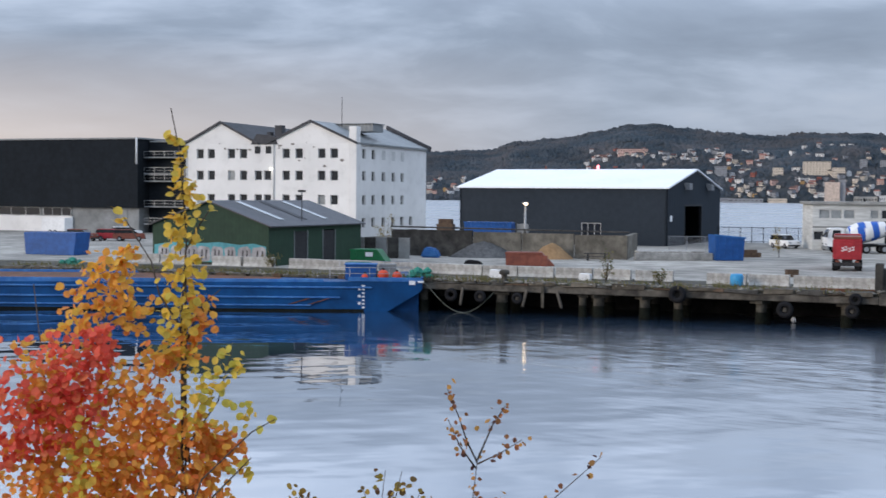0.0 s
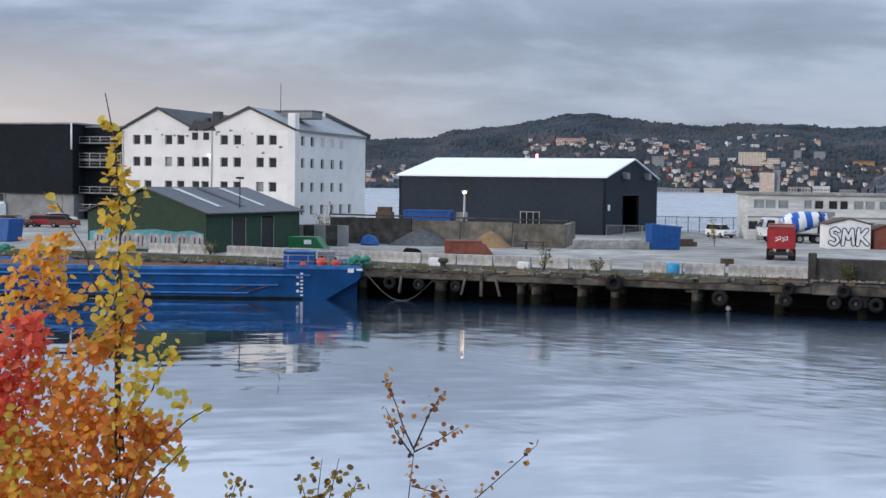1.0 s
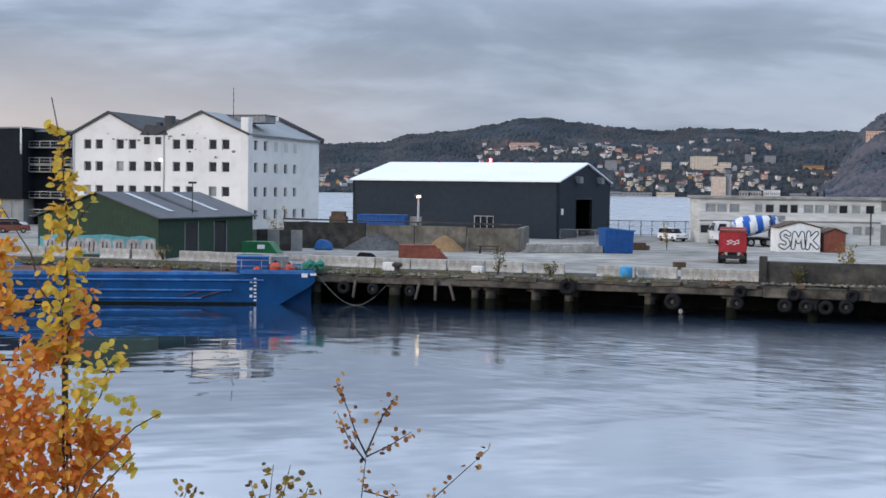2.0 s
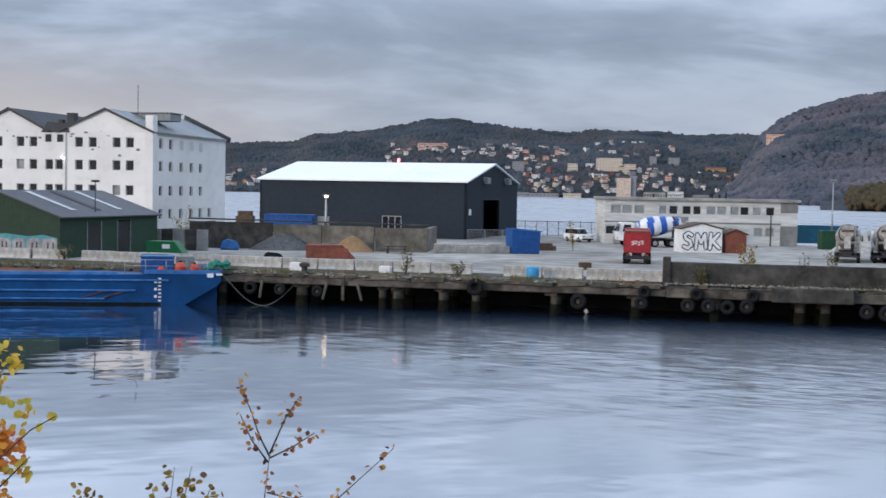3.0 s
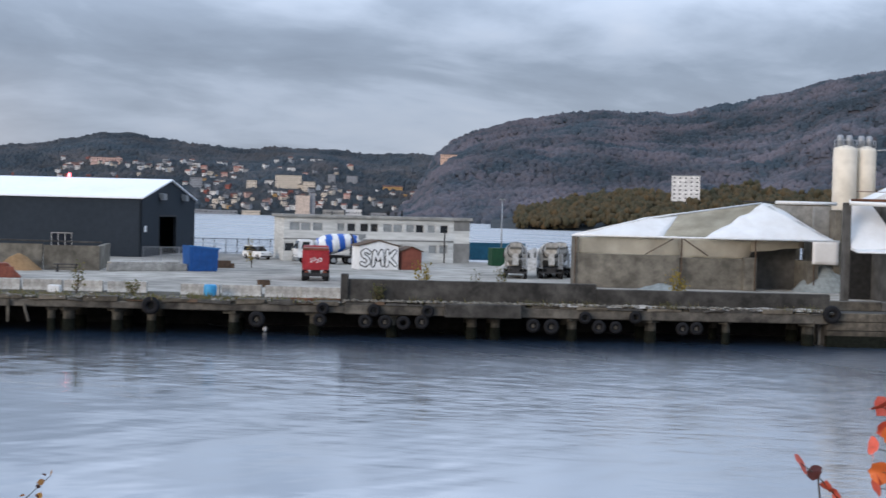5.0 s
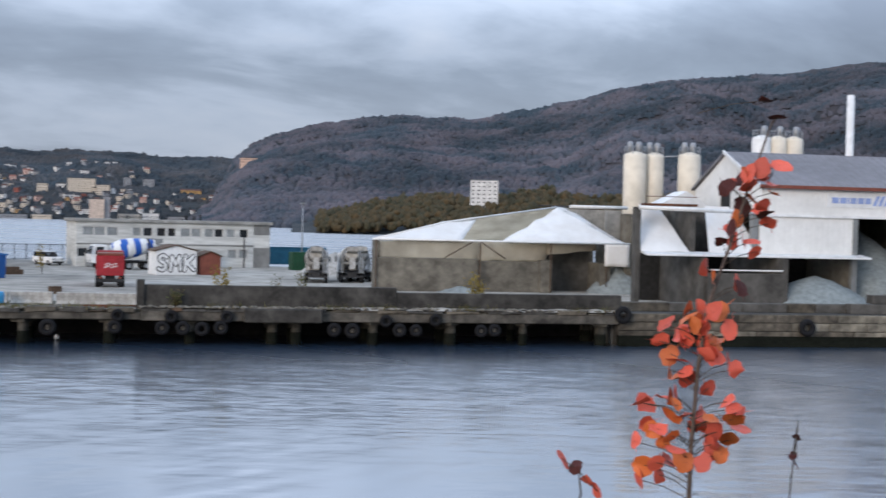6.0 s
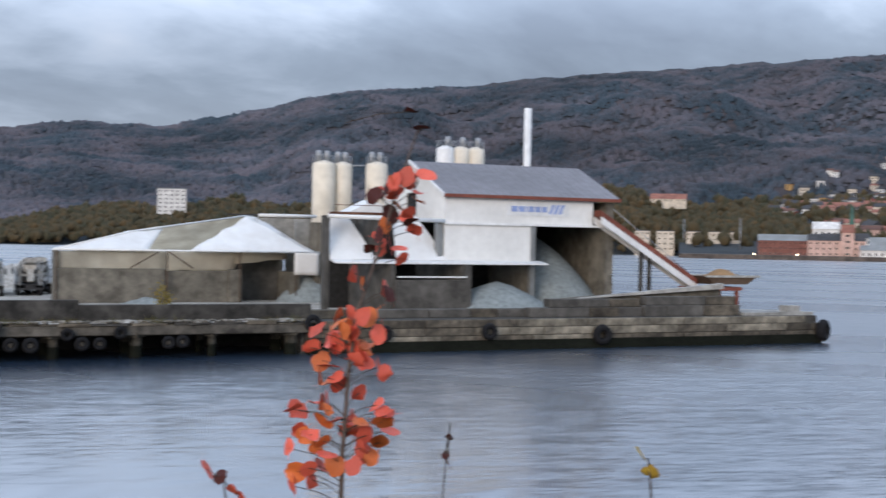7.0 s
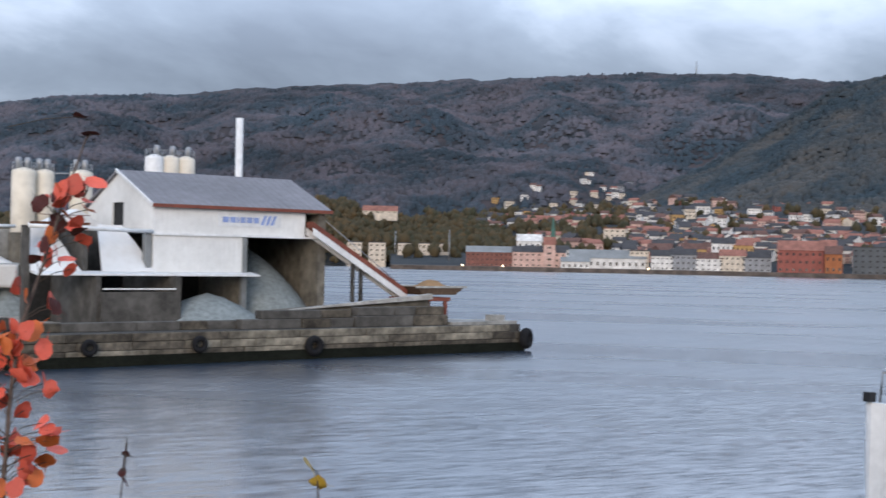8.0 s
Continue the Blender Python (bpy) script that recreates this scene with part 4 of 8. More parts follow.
part("bay_divider", boxes((76.4, 76.8, PV - 1.5, PV + 10, 2.4, 6.55)), CONCRETE_GREY, plant)
# bay shade is put into the colour of the back wall
part("bay_back", boxes((74.4, 90.6, PV + 8.4, PV + 8.8, 2.4, 6.9)), VOID, plant, "back wall of the storage bays, near black for shade")
part("bay_rail", boxes((76.6, 83.0, PV - 2.45, PV - 2.35, 5.5, 5.62)), WHITE_PAINT, plant)
for a, b in ((71.4, 75.0), (77.4, 81.6)):
    w = bmesh.new()
    v = [w.verts.new(p) for p in ((a, PV - 0.2, 6.95), (b + 0.7, PV - 0.2, 6.95), (b - 0.9, PV + 3.6, 10.9), (a + 1.1, PV + 3.6, 10.9))]
    w.faces.new(v)
    bmesh.ops.subdivide_edges(w, edges=w.edges[:], cuts=6, use_grid_fill=True)
    for q in w.verts:
        q.co.z += 0.10 * noise.noise(q.co * 0.8)
    bmesh.ops.solidify(w, geom=w.faces[:], thickness=0.06)
    part("chute_sheet", w, TARP, plant, "sloping white sheet over a bin")
part("bin_wall", boxes((71.0, 71.4, PV, PV + 0.9, 2.4, 10.6)), CONCRETE_GREY, plant)
part("bin_wall", boxes((75.9, 76.3, PV + 0.2, PV + 8, 6.9, 10.6)), CONCRETE_GREY, plant)
part("bin_wall", boxes((81.4, 81.9, PV + 0.1, PV + 0.8, 6.9, 10.5)), GREY_PAINT, plant)
part("bin_back", boxes((73.4, 81.9, PV + 5.2, PV + 5.6, 6.9, 10.4)), CONCRETE_GREY, plant)
part("white_pipe", tube([(70.6, 27.5, 10.75), (76.4, 27.5, 10.75)], 0.16, 8), WHITE_PAINT, plant)
part("white_pipe", tube([(71.2, PV - 0.1, 10.55), (81.9, PV - 0.1, 10.35)], 0.17, 8), WHITE_PAINT, plant)
part("hatch_roof", prism([(74.5, 10.6), (80.5, 10.6), (77.8, 12.2)], "y", PV + 6, PV + 9), WHITE_PAINT, plant, "small white roof above the bins")
part("catwalk", boxes((72.2, 76.8, PV + 1.0, PV + 2.4, 10.75, 10.95), (72.2, 76.8, PV + 1.0, PV + 1.06, 11.5, 11.56)), RUST, plant, "rusty catwalk")
# lettering on the front: plain bars where a company name stands, in faded blue
sign = part("sign_board", boxes((88.0, 94.4, PV - 0.06, PV, 11.0, 12.2)), WHITE_PAINT, plant, "white sign board with faded blue lettering")
for k, (a, b) in enumerate(((88.5, 89.1), (89.25, 89.8), (89.95, 90.1), (90.25, 90.75), (90.9, 91.45), (91.6, 92.1))):
    part("letter_bar", boxes((a, b, PV - 0.10, PV - 0.06, 11.35, 11.85)), SIGN_BLUE, sign)
for a in (92.3, 92.8, 93.3):
    part("slanted_bar", prism([(a, 11.2), (a + 0.3, 11.2), (a + 0.65, 12.05), (a + 0.35, 12.05)], "y", PV - 0.10, PV - 0.06), SIGN_BLUE, sign)
conv = thing("conveyor", on_quay(0, 0, 0), "inclined rusty red conveyor with white sides", "conveyor")
ca, cb = Vector((97.2, PV - 0.5, 11.2)), Vector((108.0, PV - 1.5, 5.0))
for name, dy0, dy1, dz0, dz1, mat_ in (("belt", -0.6, 0.6, -0.1, 0.45, RUST_RED), ("side_plate", -0.68, -0.55, -0.75, -0.1, WHITE_PAINT), ("side_plate", 0.55, 0.68, -0.75, -0.1, WHITE_PAINT)):
    part(name, prism([(ca.x, ca.z + dz0), (cb.x, cb.z + dz0), (cb.x, cb.z + dz1), (ca.x, ca.z + dz1)], "y", ca.y + dy0, ca.y + dy1), mat_, conv)
part("handrail", tube([ca + Vector((1.5, 0.8, 1.1)), cb + Vector((-1, 0.8, 1.2))], 0.04), STEEL, conv)
for s in (0.42, 0.5):
    p = ca.lerp(cb, s)
    part("trestle_leg", boxes((p.x - 0.15, p.x + 0.15, p.y - 0.15, p.y + 0.15, 2.45, p.z - 0.7)), CONCRETE_DARK, conv)
hop = thing("hopper", on_quay(108.0, PV - 3.0, 0), "rusty loading hopper with timber sides at the conveyor foot", "hopper")
part("tray", prism([(0.4, 5.0), (4.4, 5.0), (5.6, 5.75), (-0.2, 5.75)], "y", 0, 3.2), BROWN_TIMBER, hop)
part("base_frame", boxes((-1.2, 3.8, 0, 3.2, 4.4, 4.75), (-1.0, -0.7, 0.1, 0.4, 2.45, 4.4), (3.2, 3.5, 0.1, 0.4, 2.45, 4.4), (-1.0, -0.7, 2.8, 3.1, 2.45, 4.4), (3.2, 3.5, 2.8, 3.1, 2.45, 4.4)), RUST_RED, hop)
part("rim", boxes((-0.4, 5.8, -0.1, 0.0, 5.65, 5.85), (-0.4, 5.8, 3.2, 3.3, 5.65, 5.85)), CONCRETE_PALE, hop)
pile_of("sand_mound", on_quay(110.5, PV - 1.4, 5.55), 2.3, 1.4, 0.9, SAND, "small sand heap in the hopper", 2)
pile_of("gravel_mound", on_quay(86.9, PV - 0.4, DECK), 6.0, 3.6, 2.75, GRAVEL, "grey-green heap of crushed stone under the canopy", 3, (0.3, 0.5))
pile_of("gravel_mound", on_quay(95.4, PV + 5.4, DECK), 5.4, 6.2, 6.9, GRAVEL, "tall heap of crushed stone in the open bay", 8, (-1.0, 1.2))
pile_of("gravel_mound", on_quay(98.2, PV - 0.6, DECK), 5.5, 2.4, 1.5, YARD, "spilled pale gravel in front of the bay", 12, (0.5, 0.5))
# retaining tiers in front of the plant
tiers = thing("tier_wall", on_quay(0, 0, 0), "stepped retaining wall of old concrete blocks", "wall", kind="structure")
k = 0
for u0, u1, z0, z1, v in ((67.0, 88.0, 2.45, 3.15, 2.6), (86.0, 97.0, 2.45, 3.25, 1.6), (88.0, 97.0, 3.25, 3.95, 2.0), (97.0, 107.2, 2.45, 3.4, 1.4), (97.5, 107.0, 3.4, 4.15, 1.8)):
    u = u0
    while u < u1 - 0.4:
        w = min(4.2 + 1.9 * math.sin(k * 1.7), u1 - u)
        b = boxes((u + 0.02, u + w - 0.03, v + 0.05 * math.sin(k * 2.9), v + 1.1, z0, z1 - 0.02))
        part("block", b, CONCRETE_GREY if k % 3 else STONE, tiers, bevel=0.035)
        u += w
        k += 1
part("ramp_wall", prism([(91.5, 3.9), (106.6, 4.75), (106.6, 5.25), (91.5, 3.95)], "y", 3.0, 3.6), CONCRETE_PALE, tiers, "pale concrete ramp kerb")
part("ramp_fill", prism([(91.5, 2.45), (106.6, 2.45), (106.6, 4.8), (91.5, 3.8)], "y", 3.6, 6.4), CONCRETE_BIN, tiers)
part("bin_floor", boxes((67, 83, 3.4, 7.4, 2.45, 2.9)), CONCRETE_DARK, tiers)

# silos, tank, chimney
def silo(u, v, r, h, mat_, label, caps=2):
    t = thing("silo", on_quay(u, v, DECK), label, "silo", "cement silos")
    part("shell", lathe([(r, 0), (r, h), (r * 0.93, h + 0.25), (r * 0.3, h + 0.5)], 24), mat_, t)
    for k in range(caps):
        a = k * 2.4 + 0.5
        part("filter", lathe([(0.32, 0), (0.32, 1.1), (0.2, 1.3)], 10), STEEL, t, "grey dust filter").location = (r * 0.45 * math.cos(a), r * 0.45 * math.sin(a), h + 0.2)
    b = bmesh.new()
    for k in range(12):
        a = 2 * math.pi * k / 12
        tube([(r * 0.92 * math.cos(a), r * 0.92 * math.sin(a), h), (r * 0.92 * math.cos(a), r * 0.92 * math.sin(a), h + 1.0)], 0.03, 4, b)
        c = 2 * math.pi * (k + 1) / 12
        tube([(r * 0.92 * math.cos(a), r * 0.92 * math.sin(a), h + 1.0), (r * 0.92 * math.cos(c), r * 0.92 * math.sin(c), h + 1.0)], 0.03, 4, b)
    part("railing", b, STEEL, t)
    return t


silo(77.95, 30, 1.12, 13.5, CREAM, "tall cream cement silo with top filters")
silo(80.15, 30.6, 0.98, 13.5, CREAM, "tall cream cement silo with top filters")
silo(83.65, 30, 1.12, 13.6, CREAM, "tall cream cement silo beside the plant")
for k in range(3):
    silo(91.3 + 1.75 * k, 30, 0.95, 15.6, CREAM if k else WHITE_PAINT, "cream silo behind the plant roof", 1)
single("pipe_bridge", tube([(80.8, 30.5, 16.0), (83.0, 30.0, 16.1)], 0.07), STEEL, on_quay(0, 0, 0), "thin pipe between the silos", "pipe")
single("chimney_pipe", lathe([(0.36, 0), (0.36, 19.6), (0.30, 19.62)], 18), WHITE_PAINT, on_quay(96.6, 22, DECK), "slender white chimney pipe behind the roof", "chimney")

# ---------------------------------------------------------------- tarpaulin-roofed storage bay
TENT = on_quay(49.0, 28.0, DECK)
tent = thing("storage_tent", TENT, "concrete storage bay under torn white tarpaulin roof", "shelter")


def cloth(corners, mat_, name, label, sag=0.15, cuts=9, seed=0):
    bm = bmesh.new()
    v = [bm.verts.new(p) for p in corners]
    bm.faces.new(v)
    bmesh.ops.subdivide_edges(bm, edges=bm.edges[:], cuts=cuts, use_grid_fill=True)
    if len(corners) == 3:
        bmesh.ops.subdivide_edges(bm, edges=bm.edges[:], cuts=1, use_grid_fill=True)
    for q in bm.verts:
        q.co.z += sag * noise.noise(q.co * 0.55 + Vector((seed, 0, 0)))
        q.co.y += sag * 0.4 * noise.noise(q.co * 0.9 + Vector((0, seed, 3)))
    bmesh.ops.triangulate(bm, faces=bm.faces[:])
    bmesh.ops.solidify(bm, geom=bm.faces[:], thickness=0.03)
    for f in bm.faces:
        f.smooth = True
    return part(name, bm, mat_, tent, label)


EA, RI = 4.85, 8.35        # eave and ridge above the yard
part("front_wall", boxes((3.0, 12.9, 0.2, 0.5, 0, 3.15)), CONCRETE_BIN, tent, bevel=0.04)
part("front_wall", boxes((13.0, 20.1, 0.6, 0.9, 0, 2.95)), CONCRETE_BIN, tent, bevel=0.04)
part("divider_wall", boxes((19.0, 20.2, 0.1, 7.0, 0, 3.1)), CONCRETE_BIN, tent, bevel=0.04)
part("rear_wall", boxes((9.0, 28.0, 11.5, 11.9, 0, 4.6)), CONCRETE_BIN, tent)
part("side_wall", boxes((3.0, 3.35, 0.5, 2.6, 0, 4.7)), CONCRETE_BIN, tent)
part("bay_interior", boxes((20.3, 25.2, 4.2, 4.5, 0, 4.6)), CONCRETE_GREY, tent, "dim back of the bay")
part("end_wall", boxes((25.1, 26.1, 0.3, 8, 0, 2.9), (27.7, 28.3, 0.6, 10, 0, 7.8)), CONCRETE_BIN, tent)
part("rear_hall", boxes((23.0, 29.5, 6.5, 7.0, 4.6, 8.2), (26.2, 29.0, 2.2, 2.6, 0, 8.1)), CONCRETE, tent, "grey concrete wall behind the tarpaulin")
part("eave_rail", tube([(2.7, 0.0, EA), (28.0, 0.0, EA - 0.02)], 0.09, 8), WHITE_PAINT, tent)
part("roof_rail", tube([(2.7, 0.0, EA), (10.5, 3.5, 6.6), (22.2, 6.0, RI)], 0.09, 8), WHITE_PAINT, tent)
part("top_rail", tube([(20.4, 6.3, RI + 0.12), (31.5, 6.3, RI + 0.1)], 0.07, 6), DARK_STEEL, tent)
for s in (3.0, 13.0, 20.0, 25.6):
    part("post", boxes((s - 0.05, s + 0.05, -0.02, 0.08, 0, EA)), BROWN_TIMBER, tent)
for a, b in (((9.6, 3.2), (12.2, 4.7)), ((15.5, 3.2), (13.2, 4.7))):
    part("brace", tube([(a[0], 0.1, a[1]), (b[0], 0.1, b[1])], 0.06), BROWN_TIMBER, tent)
cloth([(2.8, 0, EA), (11.2, 0, EA + 0.02), (13.5, 4.2, 6.9), (10.0, 3.6, 6.6)], TARP, "roof_sheet", "white tarpaulin sheet", 0.08, 8, 1)
cloth([(15.0, 0.05, EA + 0.03), (27.6, 0.05, EA), (22.4, 6.0, RI)], TARP, "roof_sheet", "white tarpaulin pulled to a peak", 0.22, 9, 5)
cloth([(27.6, 0.0, EA), (28.0, 2.2, EA), (24.0, 7.6, RI - 0.1), (22.4, 6.0, RI)], TARP, "roof_sheet", "white tarpaulin sheet", 0.1, 6, 9)
cloth([(9.0, 11.4, 4.7), (27.0, 11.4, 4.7), (22.3, 6.3, RI - 0.05), (10.2, 3.8, 6.6)], TARP_BEIGE, "inner_sheet", "dusty beige underside of the rear roof sheet", 0.15, 8, 3)
cloth([(3.1, 0.55, 3.1), (13.0, 0.55, 3.0), (13.0, 0.55, EA - 0.12), (3.1, 0.55, EA - 0.12)], TARP_BEIGE, "front_sheet", "beige windbreak sheet", 0.1, 8, 2)
cloth([(13.0, 0.95, 2.9), (19.6, 0.95, 3.0), (20.4, 0.95, EA - 0.2), (13.0, 0.95, EA - 0.12)], TARP_BEIGE, "front_sheet", "sagging beige windbreak sheet", 0.2, 8, 7)
cloth([(19.8, 0.9, 3.6), (25.0, 1.4, 4.1), (25.0, 1.4, EA - 0.1), (19.8, 0.9, EA - 0.1)], TARP_BEIGE, "front_sheet", "rolled up beige sheet", 0.15, 8, 4)
cloth([(25.4, -0.06, 2.65), (27.9, -0.06, 2.6), (27.9, -0.06, EA), (25.4, -0.06, EA)], TARP, "valance", "white hanging valance", 0.05, 5, 6)
pile_of("gravel_mound", on_quay(76.2, 29.5, DECK), 3.2, 2.5, 2.6, GRAVEL, "grey gravel heap beside the storage bay", 17)
pile_of("gravel_mound", on_quay(60.0, 27.0, DECK), 2.4, 1.2, 0.55, GRAVEL, "low gravel spill by the bay wall", 19)

for k, (u, w, h) in enumerate(((47.5, 2.2, 0.16), (52.5, 2.8, 0.2), (58.8, 2.0, 0.14), (61.5, 2.4, 0.2), (64.6, 1.4, 0.26))):
    pile_of("gravel_spill", on_quay(u, 0.02, 2.48), w, 0.24, h, CONCRETE_PALE, "pale gravel dust spilled on the quay ledge", 40 + k)

# ---------------------------------------------------------------- grey office block
OFFICE_AT = at(46.4, 161.0, DECK, -8) @ Matrix.Diagonal((1.073, 1, 1, 1))
office = thing("office_block", OFFICE_AT, "worn pale-grey two-storey office block with a flat roof", "building")
wins = [(1.3, 3.9, 1.3), (2.6, 3.9, 1.3), (4.1, 3.9, 1.25), (7.1, 3.9, 0.95), (8.3, 3.9, 1.1), (9.9, 3.9, 1.1), (11.2, 3.9, 1.0), (12.8, 3.9, 1.2), (14.1, 3.9, 1.2), (15.7, 3.9, 1.1), (16.9, 3.9, 1.1), (18.4, 3.9, 1.1), (20.0, 3.9, 1.1), (18.6, 1.2, 1.1), (20.0, 1.2, 1.1), (0.7, 1.2, 1.0), (14.2, 1.2, 1.2)]
wins = [(x - 0.6, z, w) for x, z, w in wins]
f = bmesh.new()
wall_cells(f, 21.2, 0, 5.65, 0.25, [(x, x + w, z, z + 1.15) for x, z, w in wins])
fw = part("front_wall", f, OFFICE, office)
for k, (x, z, w) in enumerate(wins):
    window_part(fw, x, z, w, 1.15, 0.14, 0, PANE if k in (4, 5, 6, 10, 12, 15) else PANE_PALE)
for z0, z1 in ((0, 2.6), (4.3, 5.65)):
    part("end_panel", boxes((21.2, 23.3, 0.02, 0.3, z0, z1)), OFFICE_GREY, office, "dark grey end panel")
part("end_band", boxes((21.2, 23.3, 0.05, 0.3, 2.6, 4.3)), OFFICE, office)
part("rear_wall", boxes((0, 0.25, 0.25, 9, 0, 5.65), (23.05, 23.3, 0.3, 9, 0, 5.65), (0, 23.3, 9, 9.25, 0, 5.65)), OFFICE, office)
part("roof_slab", boxes((-0.3, 23.6, -0.35, 9.5, 5.65, 6.05)), CONCRETE, office, "stained concrete roof edge", bevel=0.04)
part("floor_band", boxes((0, 21.2, -0.05, 0.0, 2.75, 2.95)), OFFICE_GREY, office)
for x in (6.5, 8.3):
    part("cooling_unit", boxes((x, x + 0.75, -0.4, -0.02, 3.05, 3.65)), GREY_PAINT, office, bevel=0.04)
for x, h in ((13.5, 0.7), (15.2, 0.9), (14.4, 0.6), (6.3, 0.4)):
    part("roof_vent", lathe([(0.1, 0), (0.1, h * 0.7), (0.16, h * 0.7 + 0.05), (0.16, h * 0.7 + 0.15)], 10), DARK_STEEL, office).location = (x, 3, 6.05)
part("low_shelter", boxes((13.6, 15.8, -1.6, -1.4, 0, 1.9), (13.4, 16, -1.8, -0.05, 1.9, 2.05)), OFFICE_GREY, office)
part("pole", tube([(19.9, -0.6, 0), (19.9, -0.6, 4.0)], 0.09), DARK_STEEL, office)


# ---------------------------------------------------------------- vehicles
def wheel(parent, x, y, z, r, w):
    """A wheel whose axle lies along y."""
    bm = lathe([(r * 0.62, -w / 2), (r * 0.96, -w / 2), (r, -w * 0.35), (r, w * 0.35), (r * 0.96, w / 2), (r * 0.62, w / 2)], 20)
    t = part("wheel", bm, RUBBER, parent)
    t.matrix_basis = pose(x, y, z, 90)
    part("rim", lathe([(r * 0.58, -w * 0.52), (r * 0.3, -w * 0.42), (r * 0.3, w * 0.42), (r * 0.58, w * 0.52)], 14), STEEL, t)
    return t


def shaped(pts, y0, y1, bevel=0.06):
    bm = prism(pts, "y", y0, y1)
    bmesh.ops.bevel(bm, geom=bm.edges[:], offset=bevel, segments=2, affect="EDGES")
    return bm


def mixer_truck(m, label, stripes=True):
    """Front at x = 0, rear at x = 8.9, half width 1.25."""
    t = thing("mixer_truck", m, label, "truck")
    cab = part("cab", shaped([(0.05, 0.75), (2.0, 0.75), (2.05, 2.95), (0.45, 2.95), (0.0, 1.75)], -1.22, 1.22, 0.1), WHITE_PAINT, t, "white truck cab")
    part("windscreen", prism([(-0.02, 1.85), (0.38, 2.8), (0.42, 2.8), (0.02, 1.85)], "y", -1.05, 1.05), PANE, cab)
    for y in (-1.245, 1.225):
        part("side_window", prism([(0.55, 1.85), (1.6, 1.85), (1.6, 2.7), (0.75, 2.7)], "y", y, y + 0.02), PANE, cab)
        part("mirror", boxes((-0.1, 0.1, y * 1.12 - 0.08, y * 1.12 + 0.08, 1.9, 2.5)), DARK_STEEL, cab)
        part("headlight", boxes((-0.03, 0.12, y * 0.75 - 0.18, y * 0.75 + 0.18, 0.95, 1.15)), PANE_PALE, cab)
    part("bumper", boxes((-0.08, 0.3, -1.22, 1.22, 0.4, 0.85)), GREY_PAINT, cab, bevel=0.05)
    part("chassis", boxes((0.3, 8.5, -0.45, 0.45, 0.75, 1.05), (2.3, 8.3, -1.2, 1.2, 1.02, 1.12)), DARK_STEEL, t)
    for x in (1.3, 4.6, 6.7, 8.0) if stripes else (1.3, 3.0, 6.7, 8.0):
        for y in (-1.05, 1.05):
            wheel(t, x, y, 0.5, 0.5, 0.36)
    for x0, x1 in ((5.9, 8.7),):
        for y in (-1.25, 0.85):
            part("mudguard", boxes((x0, x1, y, y + 0.4, 1.05, 1.13)), GREY_PAINT, t)
    n = 28
    prof = [(0.55, 0.0), (0.95, 0.35), (1.22, 1.3), (1.24, 2.3), (1.05, 3.6), (0.78, 4.8), (0.58, 5.6)]
    fine = []
    for (r0, z0), (r1, z1) in zip(prof, prof[1:]):
        fine += [(r0 + (r1 - r0) * q / 5, z0 + (z1 - z0) * q / 5) for q in range(5)]
    fine.append(prof[-1])
    def stripe(i, k):
        z = fine[i][1]
        return int((z * 0.62 + 0.5 * k / n) % 1.0 < 0.5) if stripes and z > 0.2 else 0
    d = lathe(fine, n, mi=stripe)
    drum = part("drum", d, [WHITE_PAINT if stripes else CONCRETE_PALE, DRUM_BLUE], t, "blue and white striped mixing drum" if stripes else "grey dusty mixing drum")
    drum.matrix_basis = Matrix.Translation((2.55, 0, 2.15)) @ pose(0, 0, 0, 0, 90 - 9, 0)
    part("drum_ring", lathe([(0.86, 0), (0.92, 0.02), (0.92, 0.22), (0.86, 0.24)], 24), DARK_STEEL, t).matrix_basis = Matrix.Translation((7.0, 0, 2.87)) @ pose(0, 0, 0, 0, 81, 0)
    for b in ((7.2, 7.5, -1.1, -0.85, 1.1, 2.6), (7.2, 7.5, 0.85, 1.1, 1.1, 2.6), (7.2, 7.5, -0.85, 0.85, 1.9, 2.15), (2.5, 2.9, -0.8, 0.8, 1.1, 2.0)):
        part("drum_frame", boxes(b), DARK_STEEL if stripes else CONCRETE, t)
    hp = bmesh.new()
    prism([(7.9, 3.0), (8.8, 3.3), (8.8, 3.75), (7.9, 3.75)], "y", -0.6, 0.6, hp)
    part("feed_hopper", hp, GREY_PAINT if stripes else CONCRETE_PALE, t)
    part("chute", prism([(8.1, 2.5), (8.3, 2.6), (9.1, 1.5), (8.95, 1.35)], "y", -0.3, 0.3), CONCRETE_PALE, t)
    part("ladder", boxes((8.7, 8.76, 0.7, 0.76, 1.0, 3.5), (8.7, 8.76, 1.1, 1.16, 1.0, 3.5), *[(8.7, 8.75, 0.76, 1.1, z, z + 0.05) for z in (1.3, 1.7, 2.1, 2.5, 2.9, 3.3)]), STEEL, t)
    part("rear_bar", boxes((8.4, 8.6, -1.2, 1.2, 0.55, 0.75)), DARK_STEEL, t)
    return t


mixer_truck(at(45.3, 152.2, DECK, -5), "white concrete mixer truck with blue-striped drum in the yard")
for (rx, ry), trn in (((58.9, 118.8), -117), ((63.1, 118.8), -115)):
    back = pose(rx, ry, DECK, 0, 0, trn) @ Vector((-8.9, 0, 0))
    mixer_truck(at(back.x, back.y, DECK, trn), "parked dusty grey concrete mixer truck seen from behind", False)
back = pose(65.6, 121.5, DECK, 0, 0, -114) @ Vector((-8.9, 0, 0))
